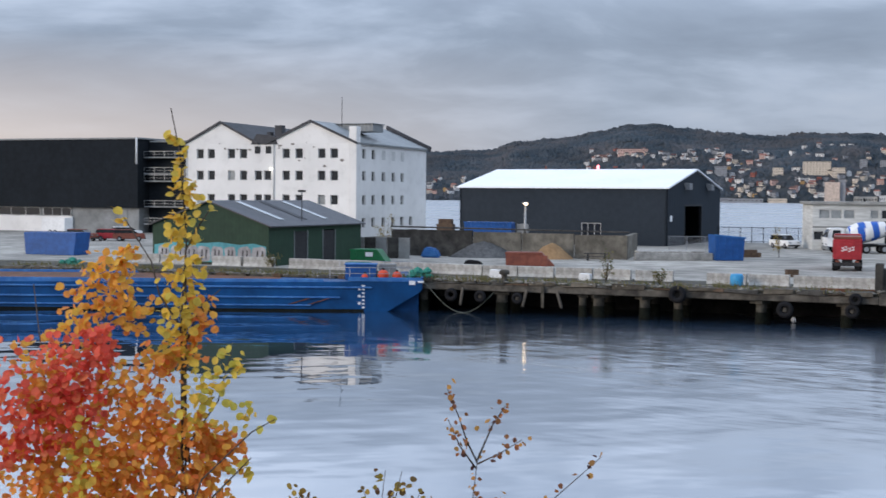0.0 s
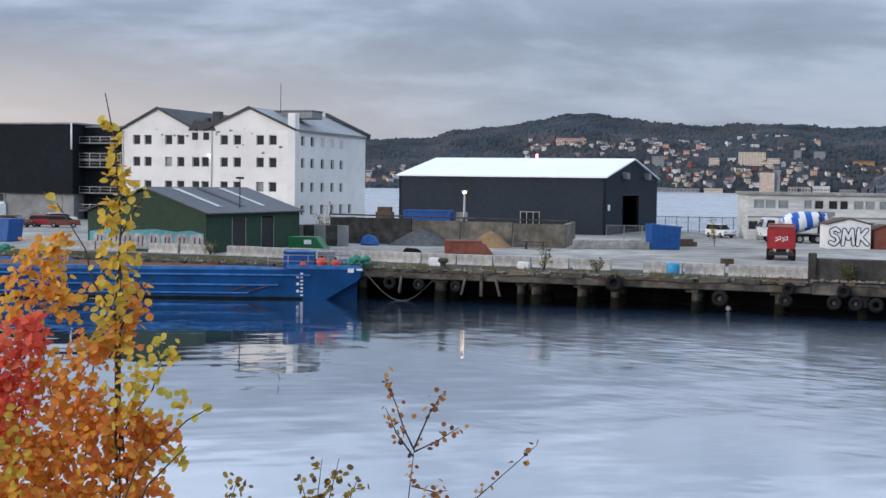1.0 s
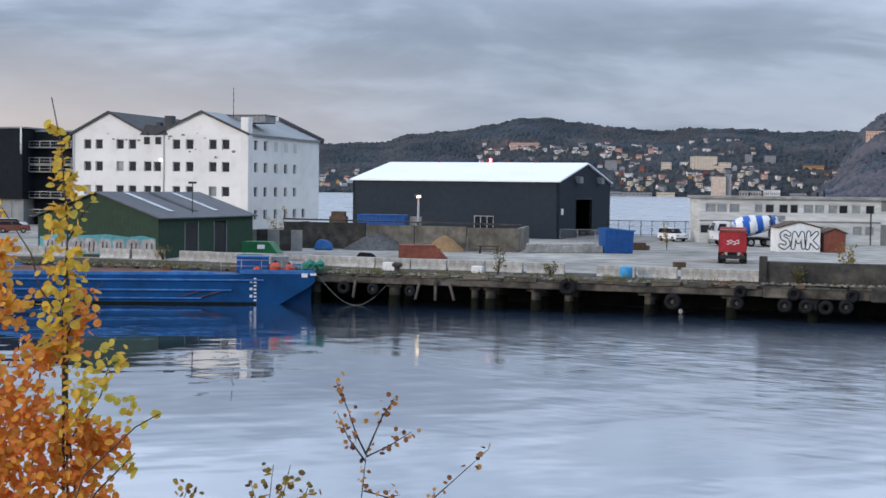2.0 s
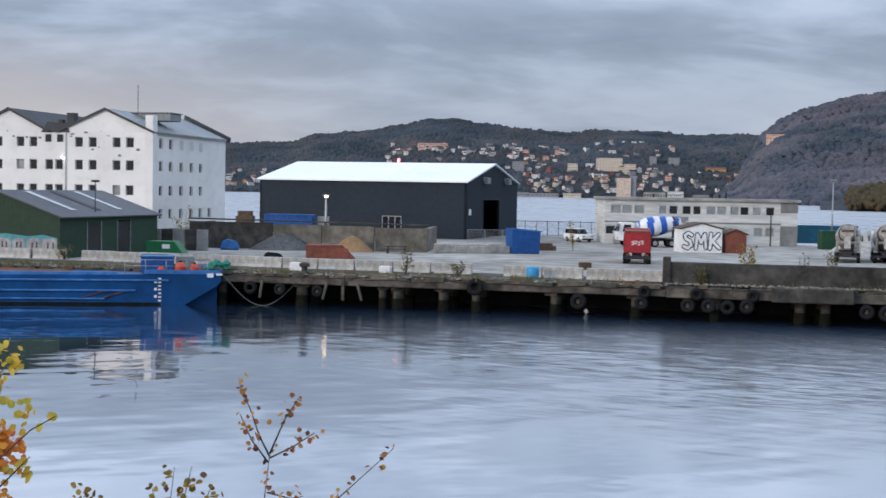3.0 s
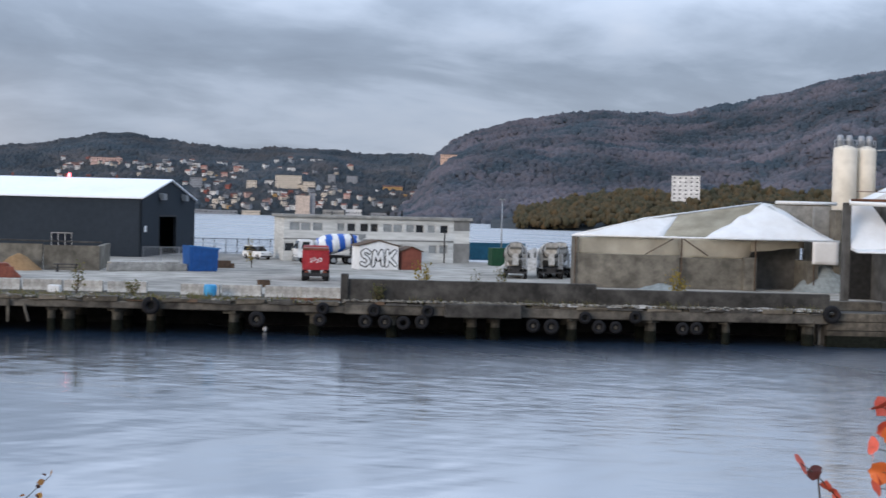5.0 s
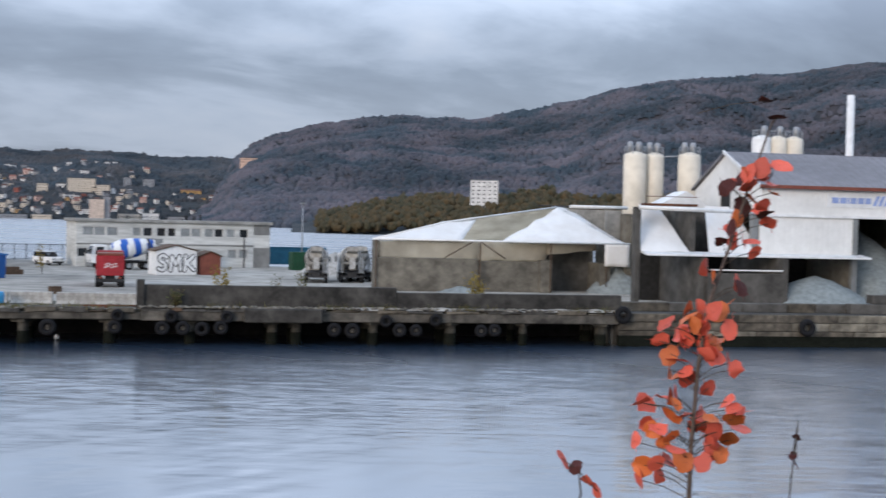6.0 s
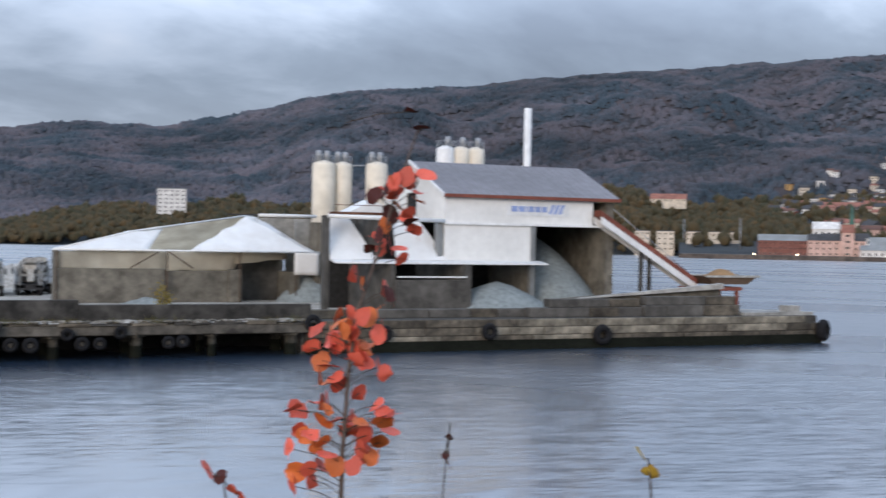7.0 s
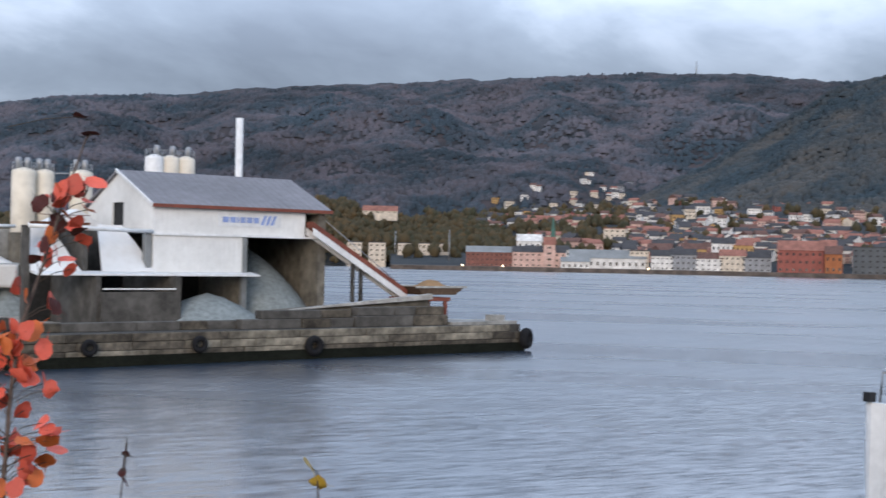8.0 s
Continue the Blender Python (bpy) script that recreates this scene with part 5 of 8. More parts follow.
mixer_truck(at(back.x, back.y, DECK, -114), "dusty grey concrete mixer truck beside the tarpaulin bay", False)


def tipper(m):
    """Rear at x = 0, front at x = 7.6."""
    t = thing("tipper_truck", m, "red tipper truck seen from behind, with pale writing on its tailgate", "truck")
    part("tipper_body", shaped([(0.1, 1.15), (5.2, 1.15), (5.3, 2.85), (-0.05, 2.85)], -1.25, 1.25, 0.06), TRUCK_RED, t)
    tg = part("tailgate", shaped([(-0.12, 1.05), (0.06, 1.05), (-0.08, 2.75), (-0.24, 2.75)], -1.2, 1.2, 0.04), TRUCK_RED, t)
    for y, z in ((-0.55, 2.0), (-0.25, 1.9), (0.05, 2.02), (0.3, 1.92)):
        part("scrawl", boxes((-0.21, -0.17, y, y + 0.22, z - 0.16, z - 0.08), (-0.21, -0.17, y, y + 0.06, z - 0.16, z + 0.2), (-0.21, -0.17, y + 0.1, y + 0.22, z + 0.1, z + 0.18)), WHITE_PAINT, tg, "pale scrawled stroke")
    part("gate_rib", boxes((-0.26, -0.14, -1.2, 1.2, 2.35, 2.47)), TRUCK_RED, tg)
    part("load_cover", shaped([(0.0, 2.85), (5.2, 2.85), (5.2, 3.05), (0.0, 3.05)], -1.2, 1.2, 0.05), RUST_RED, t)
    cab = part("cab", shaped([(5.5, 0.8), (7.5, 0.8), (7.5, 1.9), (7.2, 3.15), (5.5, 3.15)], -1.22, 1.22, 0.08), TRUCK_RED, t)
    part("rear_window", boxes((5.46, 5.52, -0.9, 0.9, 2.0, 2.8)), PANE, cab)
    part("chassis", boxes((0.3, 7.2, -0.45, 0.45, 0.7, 1.1), (0.05, 0.25, -1.15, 1.15, 0.45, 0.75)), DARK_STEEL, t)
    for x in (1.0, 2.35, 6.4):
        for y in (-1.02, 1.02):
            wheel(t, x, y, 0.5, 0.5, 0.5)
    for y in (-1.0, 0.65):
        part("tail_light", boxes((-0.02, 0.06, y, y + 0.35, 0.8, 0.95)), RUST_RED, t)
        part("mud_flap", boxes((0.3, 0.34, y - 0.1, y + 0.4, 0.15, 0.8)), RUBBER, t)
    return t


tipper(at(35.8, 113.4, DECK, 72.5))


def car(name, m, paint, label, length=4.4, height=1.6, group=""):
    t = thing(name, m, label, "car", group)
    h = height
    part("body", shaped([(0, 0.3), (length, 0.3), (length, 0.85), (length * 0.97, 1.0), (length * 0.78, 1.05), (0.02, 1.05)], -0.88, 0.88, 0.08), paint, t)
    part("cabin", shaped([(0.05, 1.0), (length * 0.8, 1.0), (length * 0.62, h - 0.06), (0.25, h - 0.06)], -0.78, 0.78, 0.1), PANE, t)
    part("roof", shaped([(0.22, h - 0.08), (length * 0.62, h - 0.08), (length * 0.58, h), (0.3, h)], -0.72, 0.72, 0.03), paint, t)
    for x in (0.85, length - 0.85):
        for y in (-0.8, 0.8):
            wheel(t, x, y, 0.33, 0.33, 0.22)
    for y in (-0.75, 0.45):
        part("headlight", boxes((length - 0.05, length + 0.01, y, y + 0.3, 0.7, 0.85)), PANE_PALE, t)
        part("tail_light", boxes((-0.01, 0.05, y, y + 0.3, 0.75, 0.95)), RUST_RED, t)
    part("bumper", boxes((length - 0.1, length + 0.05, -0.85, 0.85, 0.3, 0.5)), DARK_STEEL, t, bevel=0.03)
    return t


back = pose(43.9, 163.2, DECK, 0, 0, -80) @ Vector((-4.5, 0, 0))
car("parked_car", at(back.x + 0.3, back.y, DECK, -72), WHITE_PAINT, "white estate car facing the quay", 4.5, 1.75)
# the three red cars stand in for a heap of covered junk
for k, (x, y, p, lb) in enumerate(((-49.6, 171.4, RUST_RED, "dark red car standing in for covered junk by the black hall"), (-46.2, 172.6, TRUCK_RED, "red car standing in for covered junk by the black hall"), (-43.6, 171.0, RUST_RED, "red car standing in for covered junk, a white car behind"), (-47.0, 184.0, WHITE_PAINT, "white parked car by the hall"))):
    car("parked_car", at(x, y, DECK, -21 + 17 * k), p, lb, 4.2, 1.55, "cars beside the black hall")
vt = thing("box_trailer", at(-60.8, 198.0, DECK, -21), "white box trailer beside the black hall", "trailer")
part("trailer_body", shaped([(0, 0.5), (4.3, 0.5), (4.3, 2.5), (0, 2.5)], -1, 1, 0.06), WHITE_PAINT, vt)
for x in (1.6, 2.5):
    for y in (-0.95, 0.95):
        wheel(vt, x, y, 0.35, 0.35, 0.22)

# ---------------------------------------------------------------- barge
barge = thing("barge", at(-1.4, 97.0, 0, 0), "long blue steel work barge moored at the quay", "barge")
hull = prism([(-52, -0.8), (-3.6, -0.8), (-2.7, -0.1), (-0.3, 1.35), (0.0, 1.7), (0.0, 2.55), (-5.6, 2.25), (-52, 2.0)], "y", 0, 10)
part("hull", hull, BLUE_HULL, barge, bevel=0.05)
part("bow_plating", boxes((-3.4, -0.3, 1.0, 9.0, -0.8, 1.6)), BLUE_HULL, barge, "shaded blue plating under the raked bow")
part("boot_top", boxes((-52, -4.4, -0.03, 0.0, -0.3, 0.16)), WEED, barge, "dark band along the waterline")
part("rubbing_strake", boxes((-52, -6.2, -0.16, 0.0, 0.98, 1.12)), BLUE_WORN, barge, bevel=0.03)
part("rubbing_strake", boxes((-52, -8.4, -0.16, 0.0, 0.38, 0.5)), BLUE_WORN, barge, bevel=0.03)
part("rubbing_strake", boxes((-52, -3.8, -0.14, 0.0, 1.74, 1.88)), BLUE_WORN, barge, bevel=0.03)
for x in (-8.2, -6.7):
    part("diagonal_strake", prism([(x - 2.2, 0.42), (x - 2.0, 0.42), (x, 1.05), (x - 0.25, 1.05)], "y", -0.14, 0.0), RUST, barge, "scraped diagonal fender strake")
part("deck_rim", boxes((-52, -7.5, 0.02, 0.25, 2.0, 2.4), (-52, -7.5, 9.75, 9.98, 2.0, 2.4)), BLUE_WORN, barge, "worn lighter blue bulwark")
part("deck_cargo_floor", boxes((-51.5, -8.0, 0.5, 9.5, 2.02, 2.22)), RUST, barge, "rust-brown cargo deck")
part("bow_plate", boxes((-5.6, 0.05, -0.05, 0.12, 2.28, 2.58), (-0.1, 0.05, -0.05, 10.05, 2.5, 2.62)), BLUE_WORN, barge)
for k in range(7):
    part("draught_mark", boxes((-4.55, -4.35, -0.03, 0.0, 0.25 + 0.27 * k, 0.37 + 0.27 * k)), WHITE_PAINT, barge)
    if k % 2:
        part("draught_mark", boxes((-4.85, -4.65, -0.03, 0.0, 0.25 + 0.27 * k, 0.45 + 0.27 * k)), WHITE_PAINT, barge)
for y in (0.3, 9.6):
    rl = bmesh.new()
    for x in (-7, -5.5, -4, -2.5, -1):
        tube([(x, y, 2.3), (x, y, 3.3)], 0.03, 5, rl)
    tube([(-7, y, 3.3), (-1, y, 3.3)], 0.03, 5, rl)
    tube([(-7, y, 2.85), (-1, y, 2.85)], 0.025, 5, rl)
    part("guard_rail", rl, STEEL, barge)
for x in (-1.0, -0.35):
    part("name_bar", boxes((x, x + 0.45, -0.08, -0.055, 2.05 if x < -0.6 else 2.2, 2.35)), WHITE_PAINT, barge)
wb = thing("winch_box", at(-7.4, 99.2, 2.24), "bright blue deck box on the barge", "box")
part("body", boxes((0, 2.4, 0, 1.6, 0, 1.15)), BLUE_BOX, wb, bevel=0.04)
part("lid", boxes((-0.06, 2.46, -0.06, 1.66, 1.15, 1.25)), BLUE_WORN, wb)
single("grey_locker", boxes((0, 1.3, 0, 1.2, 0, 1.2)), GREY_PAINT, at(-4.8, 99.6, 2.24), "grey steel locker on the barge deck", "locker")
for k, (x, r) in enumerate(((-5.8, 0.26), (-4.4, 0.42), (-3.35, 0.36))):
    b_ = thing("buoy", at(x, 97.9, 2.28 + r), "round orange buoy lying on the barge deck", "buoy", "buoys on the barge")
    part("float", lathe([(r * math.sin(a), -r * math.cos(a)) for a in (math.pi * (i + 0.35) / 9.7 for i in range(10))], 14), ORANGE, b_)
    part("eye", lathe([(0.09, 0), (0.09, 0.14)], 8), RUBBER, b_).location = (0, 0, r * 0.95)
rng = random.Random(21)
nb = bmesh.new()
for k in range(16):
    clump(nb, Vector((rng.uniform(-0.8, 0.8), rng.uniform(-0.6, 0.6), rng.uniform(0.1, 0.75))), rng.uniform(0.22, 0.45), rng, 0.8)
single("net_pile", nb, TEAL_NET, at(-1.7, 98.6, 2.32), "heap of teal netting and rope on the bow", "net")
nb = bmesh.new()
for k in range(12):
    clump(nb, Vector((rng.uniform(-1.1, 1.1), rng.uniform(-0.5, 0.5), rng.uniform(0.0, 0.5))), rng.uniform(0.2, 0.45), rng, 0.8)
single("net_pile", nb, TEAL_NET, on_quay(-37.5, 5, DECK), "heap of green netting on the quay", "net")
rope = [Vector((-1.5, 97.3, 2.5)).lerp(Vector((4.9, 96.0, 2.7)), k / 14) + Vector((0, 0, -2.6 * math.sin(math.pi * k / 14) ** 1.1)) for k in range(15)]
single("mooring_rope", tube(rope, 0.032, 6), surface("old_rope", (0.16, 0.17, 0.14), (0.09, 0.10, 0.08), 0.9, scale=8), at(0, 0, 0), "slack grey mooring rope from barge to quay", "rope")
single("bollard", lathe([(0.3, 0), (0.22, 0.2), (0.22, 0.55), (0.4, 0.65), (0.4, 0.85), (0.2, 0.95)], 14), CONCRETE_EDGE, on_quay(4.9, 0.4, 2.35), "grey mossy mooring bollard wrapped in rope", "bollard")
single("trestle", boxes((0, 1.9, 0, 0.12, 0.72, 0.84), (0.1, 0.2, 0, 0.1, 0, 0.72), (1.7, 1.8, 0, 0.1, 0, 0.72), (0, 1.9, 0.8, 0.92, 0.72, 0.84), (0.1, 0.2, 0.8, 0.9, 0, 0.72), (1.7, 1.8, 0.8, 0.9, 0, 0.72)), TEAL_NET, on_quay(-10.5, 5.5, DECK), "green steel trestle on the quay", "trestle")

# ---------------------------------------------------------------- yard walls, barriers, containers
yw = thing("yard_wall", at(19.0, 131.4, DECK, -13.4), "long stained concrete storage wall across the yard", "wall", kind="structure")
for k, (a, b, z) in enumerate(((-25.0, -16.2, 2.75), (-16.1, -11.0, 2.6), (-10.9, -5.5, 2.55), (-5.4, 0.0, 2.45))):
    part("panel", boxes((a, b, 0, 0.5, 0, z)), CONCRETE_BIN if k else CONCRETE_DARK, yw, bevel=0.03)
part("coping", boxes((-25.1, 0.1, -0.15, 0.65, 2.72, 2.86), ), CONCRETE_DARK, yw).rotation_euler = (0, 0.0107, 0)
part("return_wall", boxes((-0.5, 0.0, 0.5, 12.0, 0, 2.4)), CONCRETE_BIN, yw, bevel=0.03)
part("return_wall", boxes((-25.0, -24.5, 0.5, 9.0, 0, 2.6)), CONCRETE_DARK, yw, bevel=0.03)
low = thing("low_wall", at(19.6, 130.0, DECK, 8), "low broken concrete kerb wall", "wall", kind="structure")
part("kerb", boxes((0, 8.2, 0, 0.5, 0, 0.75)), CONCRETE, low, bevel=0.06)
part("kerb_top", boxes((0.4, 7.4, 0.1, 1.6, 0.75, 0.95)), CONCRETE_PALE, low, bevel=0.04)
side_wall = thing("side_wall", at(-9.0, 131.5, DECK, -14), "dark boarded fence wall beside the green shed", "wall", kind="structure")
for k in range(5):
    part("board_panel", boxes((k * 1.2 + 0.02, k * 1.2 + 1.16, 0, 0.2, 0, 2.1)), CONCRETE_DARK if k % 2 else OFFICE_GREY, side_wall, bevel=0.02)

block = thing("concrete_barrier", on_quay(-14, 8, DECK), "pale precast concrete barrier block on the quay", "barrier", "barriers along the quay")
part("block", prism([(-0.32, 0), (0.32, 0), (0.24, 0.25), (0.22, 0.85), (-0.22, 0.85), (-0.24, 0.25)], "x", 0, 2.9), CONCRETE_PALE, block, bevel=0.03)
for k, (u, v, t) in enumerate(((-11.0, 8.2, -1), (-8.0, 8.2, 0), (-4.9, 7.6, -2), (-1.9, 7.1, -3), (1.1, 6.8, 0), (4.1, 6.7, 1), (7.2, 6.8, -1), (10.3, 6.6, -2), (13.6, 6.3, 0), (19.2, 5.2, -3), (22.3, 4.9, -2), (25.5, 4.6, -1), (28.2, 4.2, 0), (-17.2, 8.6, 1), (-22, 9.2, 2), (-25.2, 9.3, 0), (-31, 10, 0), (-34.2, 10.3, 0))):
    copy_thing(block, on_quay(u, v, DECK, t))

rng = random.Random(11)
rb = bmesh.new()
for k in range(2000):
    u = rng.uniform(-38, 66)
    v = abs(rng.gauss(0.5, 1.6)) - 0.25
    if 31 < u and v > 0.3:
        v = rng.uniform(-0.2, 0.25)
    r = rng.uniform(0.05, 0.24)
    clump(rb, Vector((u, v, (2.36 if u < 31.5 else 2.52) + r * 0.3)), r, rng, 0.6)
single("rubble", rb, RUBBLE, QUAY, "broken stones and litter along the quay edge", "rubble", kind="stuff")


def weeds(name, spots, mat_, label, blades, h, seed):
    rng = random.Random(seed)
    bm = bmesh.new()
    for (u, v, z, w) in spots:
        for _ in range(blades):
            x, y = u + rng.gauss(0, w), v + rng.gauss(0, w * 0.6)
            hh, lean, a, t = h * rng.uniform(0.4, 1.2), rng.uniform(0.05, 0.4), rng.uniform(0, 6.28), rng.uniform(0.02, 0.05)
            p = [(x - t, y, z), (x + t, y, z), (x + lean * hh * math.cos(a) * 0.5, y + lean * hh * math.sin(a) * 0.5, z + hh * 0.6), (x + lean * hh * math.cos(a), y + lean * hh * math.sin(a), z + hh)]
            q = [bm.verts.new(c) for c in p]
            bm.faces.new((q[0], q[1], q[2]))
            bm.faces.new((q[0], q[2], q[3]))
    return single(name, bm, mat_, QUAY, label, "weeds", kind="stuff")


DRY = leafy("dry_grass", [(0.22, 0.17, 0.08), (0.16, 0.15, 0.06), (0.10, 0.12, 0.05), (0.26, 0.19, 0.10)], 0.9)
rng = random.Random(31)
weeds("weeds", [(rng.uniform(-40, 31), abs(rng.gauss(0.7, 0.8)), 2.38, rng.uniform(0.3, 0.9)) for _ in range(130)] + [(rng.uniform(33, 66), 0.1, 2.5, 0.4) for _ in range(20)], DRY, "dry grass and weeds along the quay edge", 26, 0.5, 41)


def shrub(m, h, w, n, mat_, label, seed):
    """A thin upright shrub: forked stems with loose small leaves."""
    rng = random.Random(seed)
    t = thing("shrub", m, label, "shrub")
    st, lf = bmesh.new(), bmesh.new()
    for k in range(5):
        a = rng.uniform(0, 6.28)
        top = Vector((w * 0.6 * math.cos(a), w * 0.6 * math.sin(a), h * rng.uniform(0.6, 1.0)))
        tube([(0, 0, 0), top * 0.5 + Vector((0.1, 0, 0)), top], 0.03, 5, st, 0.3)
        for _ in range(n // 5):
            c = top * rng.uniform(0.25, 1.05) + Vector((rng.gauss(0, w * 0.22), rng.gauss(0, w * 0.22), rng.gauss(0, 0.12)))
            r = rng.uniform(0.05, 0.11)
            d1, d2 = Vector((rng.gauss(0, 1), rng.gauss(0, 1), rng.gauss(0, 1))).normalized() * r, Vector((rng.gauss(0, 1), rng.gauss(0, 1), rng.gauss(0, 1))).normalized() * r
            q = [lf.verts.new(c + s) for s in (-d1, d2, d1, -d2)]
            lf.faces.new(q)
    part("stems", st, BARK, t)
    tagged(part("leaves", lf, mat_, t), kind="stuff")
    return t


YELLOW_FAR = leafy("yellow_shrub_leaves", [(0.30, 0.22, 0.04), (0.38, 0.26, 0.05), (0.18, 0.16, 0.04)], 0.8)
shrub(on_quay(37.0, 1.4, DECK), 2.9, 0.8, 420, YELLOW_FAR, "thin yellow shrub growing behind the quay wall", 1)
shrub(on_quay(33.8, 0.1, 2.5), 1.3, 0.7, 200, DRY, "dry brown shrub on the quay wall", 2)
shrub(on_quay(43.5, 8, DECK), 2.6, 0.8, 180, DRY, "sparse brownish shrub in the yard", 3)
shrub(on_quay(41.3, 8, DECK), 2.0, 0.7, 120, DRY, "sparse brownish shrub beside the wall", 4)
shrub(on_quay(55.5, 0.9, 2.5), 3.0, 0.9, 420, YELLOW_FAR, "yellow shrub hanging over the quay wall", 5)
shrub(on_quay(12.0, 3.0, DECK), 2.4, 1.0, 160, DRY, "dry grey shrub among the barriers", 6)
shrub(at(-6.5, 150, DECK), 4.4, 1.4, 300, YELLOW_FAR, "yellowish shrub behind the storage wall", 7)
shrub(at(36.6, 139.5, DECK), 3.2, 0.7, 160, YELLOW_FAR, "yellowish shrub behind the blue container", 8)
shrub(on_quay(16.2, 2.4, DECK), 1.3, 0.7, 160, DRY, "dry weeds near the quay edge", 9)
shrub(at(-14.7, 112.4, DECK), 1.4, 1.0, 220, DRY, "dry weeds at the shed corner", 10)


def tipping_skip(m, l, h, mat_, label, post=True):
    t = thing("skip", m, label, "skip")
    part("body", shaped([(0, 0.02), (l * 0.98, 0.02), (l * 0.72, h), (0, h)], 0, 2.3, 0.04), mat_, t)
    part("rim", boxes((-0.06, l * 0.72, -0.06, 0.0, h - 0.14, h + 0.02)), mat_, t)
    for x in (0.5, l * 0.4):
        part("rib", boxes((x, x + 0.1, -0.05, 0.0, 0.05, h - 0.14)), mat_, t)
    return t


tipping_skip(at(5.9, 117.7, DECK, -4), 4.6, 1.25, RUST_RED, "rust-red steel skip with a sloping end")
single("steel_post", boxes((0, 0.6, 0, 0.25, 0, 1.2)), RUST_RED, at(8.7, 112.5, DECK, -10), "short rust-red steel post between barriers", "post")
gs = tipping_skip(at(-8.6, 121.6, DECK, -10), 3.6, 1.25, GREEN_SKIP, "green steel skip with a white label")
part("label_plate", boxes((1.5, 2.2, -0.09, -0.06, 0.6, 1.0)), WHITE_PAINT, gs)
bc = thing("blue_container", at(27.9, 130.6, DECK, 6), "blue steel waste container with a sloping top", "container")
part("body", shaped([(0, 0.0), (2.9, 0.0), (3.0, 2.35), (-0.1, 2.65)], 0, 2.4, 0.05), BLUE_BOX, bc)
for x in (0.3, 0.95, 1.6, 2.25):
    part("rib", boxes((x, x + 0.12, -0.05, 0.02, 0.15, 2.3)), BLUE_BOX, bc)
part("rim", prism([(-0.2, 2.55), (3.1, 2.25), (3.1, 2.4), (-0.2, 2.7)], "y", -0.08, 0.0), BLUE_WORN, bc)


def shipping(m, l, mat_, label, h=2.5):
    t = thing("shipping_container", m, label, "container")
    part("body", boxes((0, l, 0, 2.4, 0, h)), mat_, t, bevel=0.03)
    for k in range(int(l / 0.5)):
        part("rib", boxes((0.2 + k * 0.5, 0.38 + k * 0.5, -0.04, 0.0, 0.15, h - 0.15)), mat_, t)
    part("frame", boxes((-0.02, l + 0.02, -0.06, 0.0, h - 0.14, h + 0.02), (-0.02, l + 0.02, -0.06, 0.0, 0, 0.14)), mat_, t)
    return t


sc = shipping(at(2.8, 158.0, DECK, -14), 5.9, BLUE_BOX, "blue container behind the storage wall", 3.2)
for x in (0.4, 1.6):
    part("panel_patch", boxes((x, x + 0.95, -0.09, -0.06, 0.5, 1.3)), WHITE_PAINT, sc)
single("grey_cabinet", boxes((0, 1.3, 0, 1, 0, 3.0)), OFFICE_GREY, at(9.2, 157.2, DECK, -14), "grey cabinet behind the storage wall", "cabinet")
single("timber_stack", boxes((0, 2.0, 0, 1.5, 0, 2.9), (0.2, 1.8, 0.1, 1.4, 2.9, 3.5)), BROWN_TIMBER, at(-0.6, 158.8, DECK, -14), "stack of brown crates behind the wall", "crates")
shipping(at(75.5, 170.0, DECK, -12), 9.5, surface("teal_container", (0.03, 0.16, 0.24), (0.02, 0.11, 0.17), 0.6, scale=2), "dark teal container at the far edge of the yard")
shipping(at(71.0, 150.0, DECK, -12), 3.2, surface("dark_green_container", (0.012, 0.07, 0.03), rough=0.6), "dark green container behind the heaps", 2.3)
pile_of("gravel_mound", at(71.5, 139.0, DECK), 4.8, 3.6, 2.7, CONCRETE_PALE, "pale heap of stone beside the mixer trucks", 23)
single("old_skip", shaped([(0, 0), (6.0, 0), (6.3, 2.3), (-0.2, 2.3)], 0, 2.4, 0.05), BLUE_BOX, on_quay(-52.5, 18, DECK), "blue container by the barge", "container")

hut = thing("graffiti_hut", at(48.5, 137.5, DECK, -5), "small white hut with black graffiti lettering", "hut")
part("wall", prism([(0, 0), (4.6, 0), (4.6, 2.65), (2.3, 3.25), (0, 2.65)], "y", 0, 3.4), WHITE_PAINT, hut, bevel=0.02)
for sgn in (-1, 1):
    part("roof", prism([(2.3, 3.28), (2.3 + sgn * 2.5, 2.62), (2.3 + sgn * 2.5, 2.74), (2.3, 3.4)], "y", -0.15, 3.6), BROWN_TIMBER, hut)


STROKES = {
    "s": [(1.15, 1.95), (0.75, 2.2), (0.35, 1.95), (0.45, 1.55), (0.95, 1.3), (1.1, 0.85), (0.7, 0.5), (0.25, 0.7)],
    "m": [(1.6, 0.5), (1.75, 2.05), (2.2, 1.15), (2.6, 2.1), (2.75, 0.55)],
    "k": [(3.3, 2.15), (3.2, 0.5), (3.35, 1.3), (4.15, 2.1), (3.5, 1.3), (4.25, 0.55)],
}
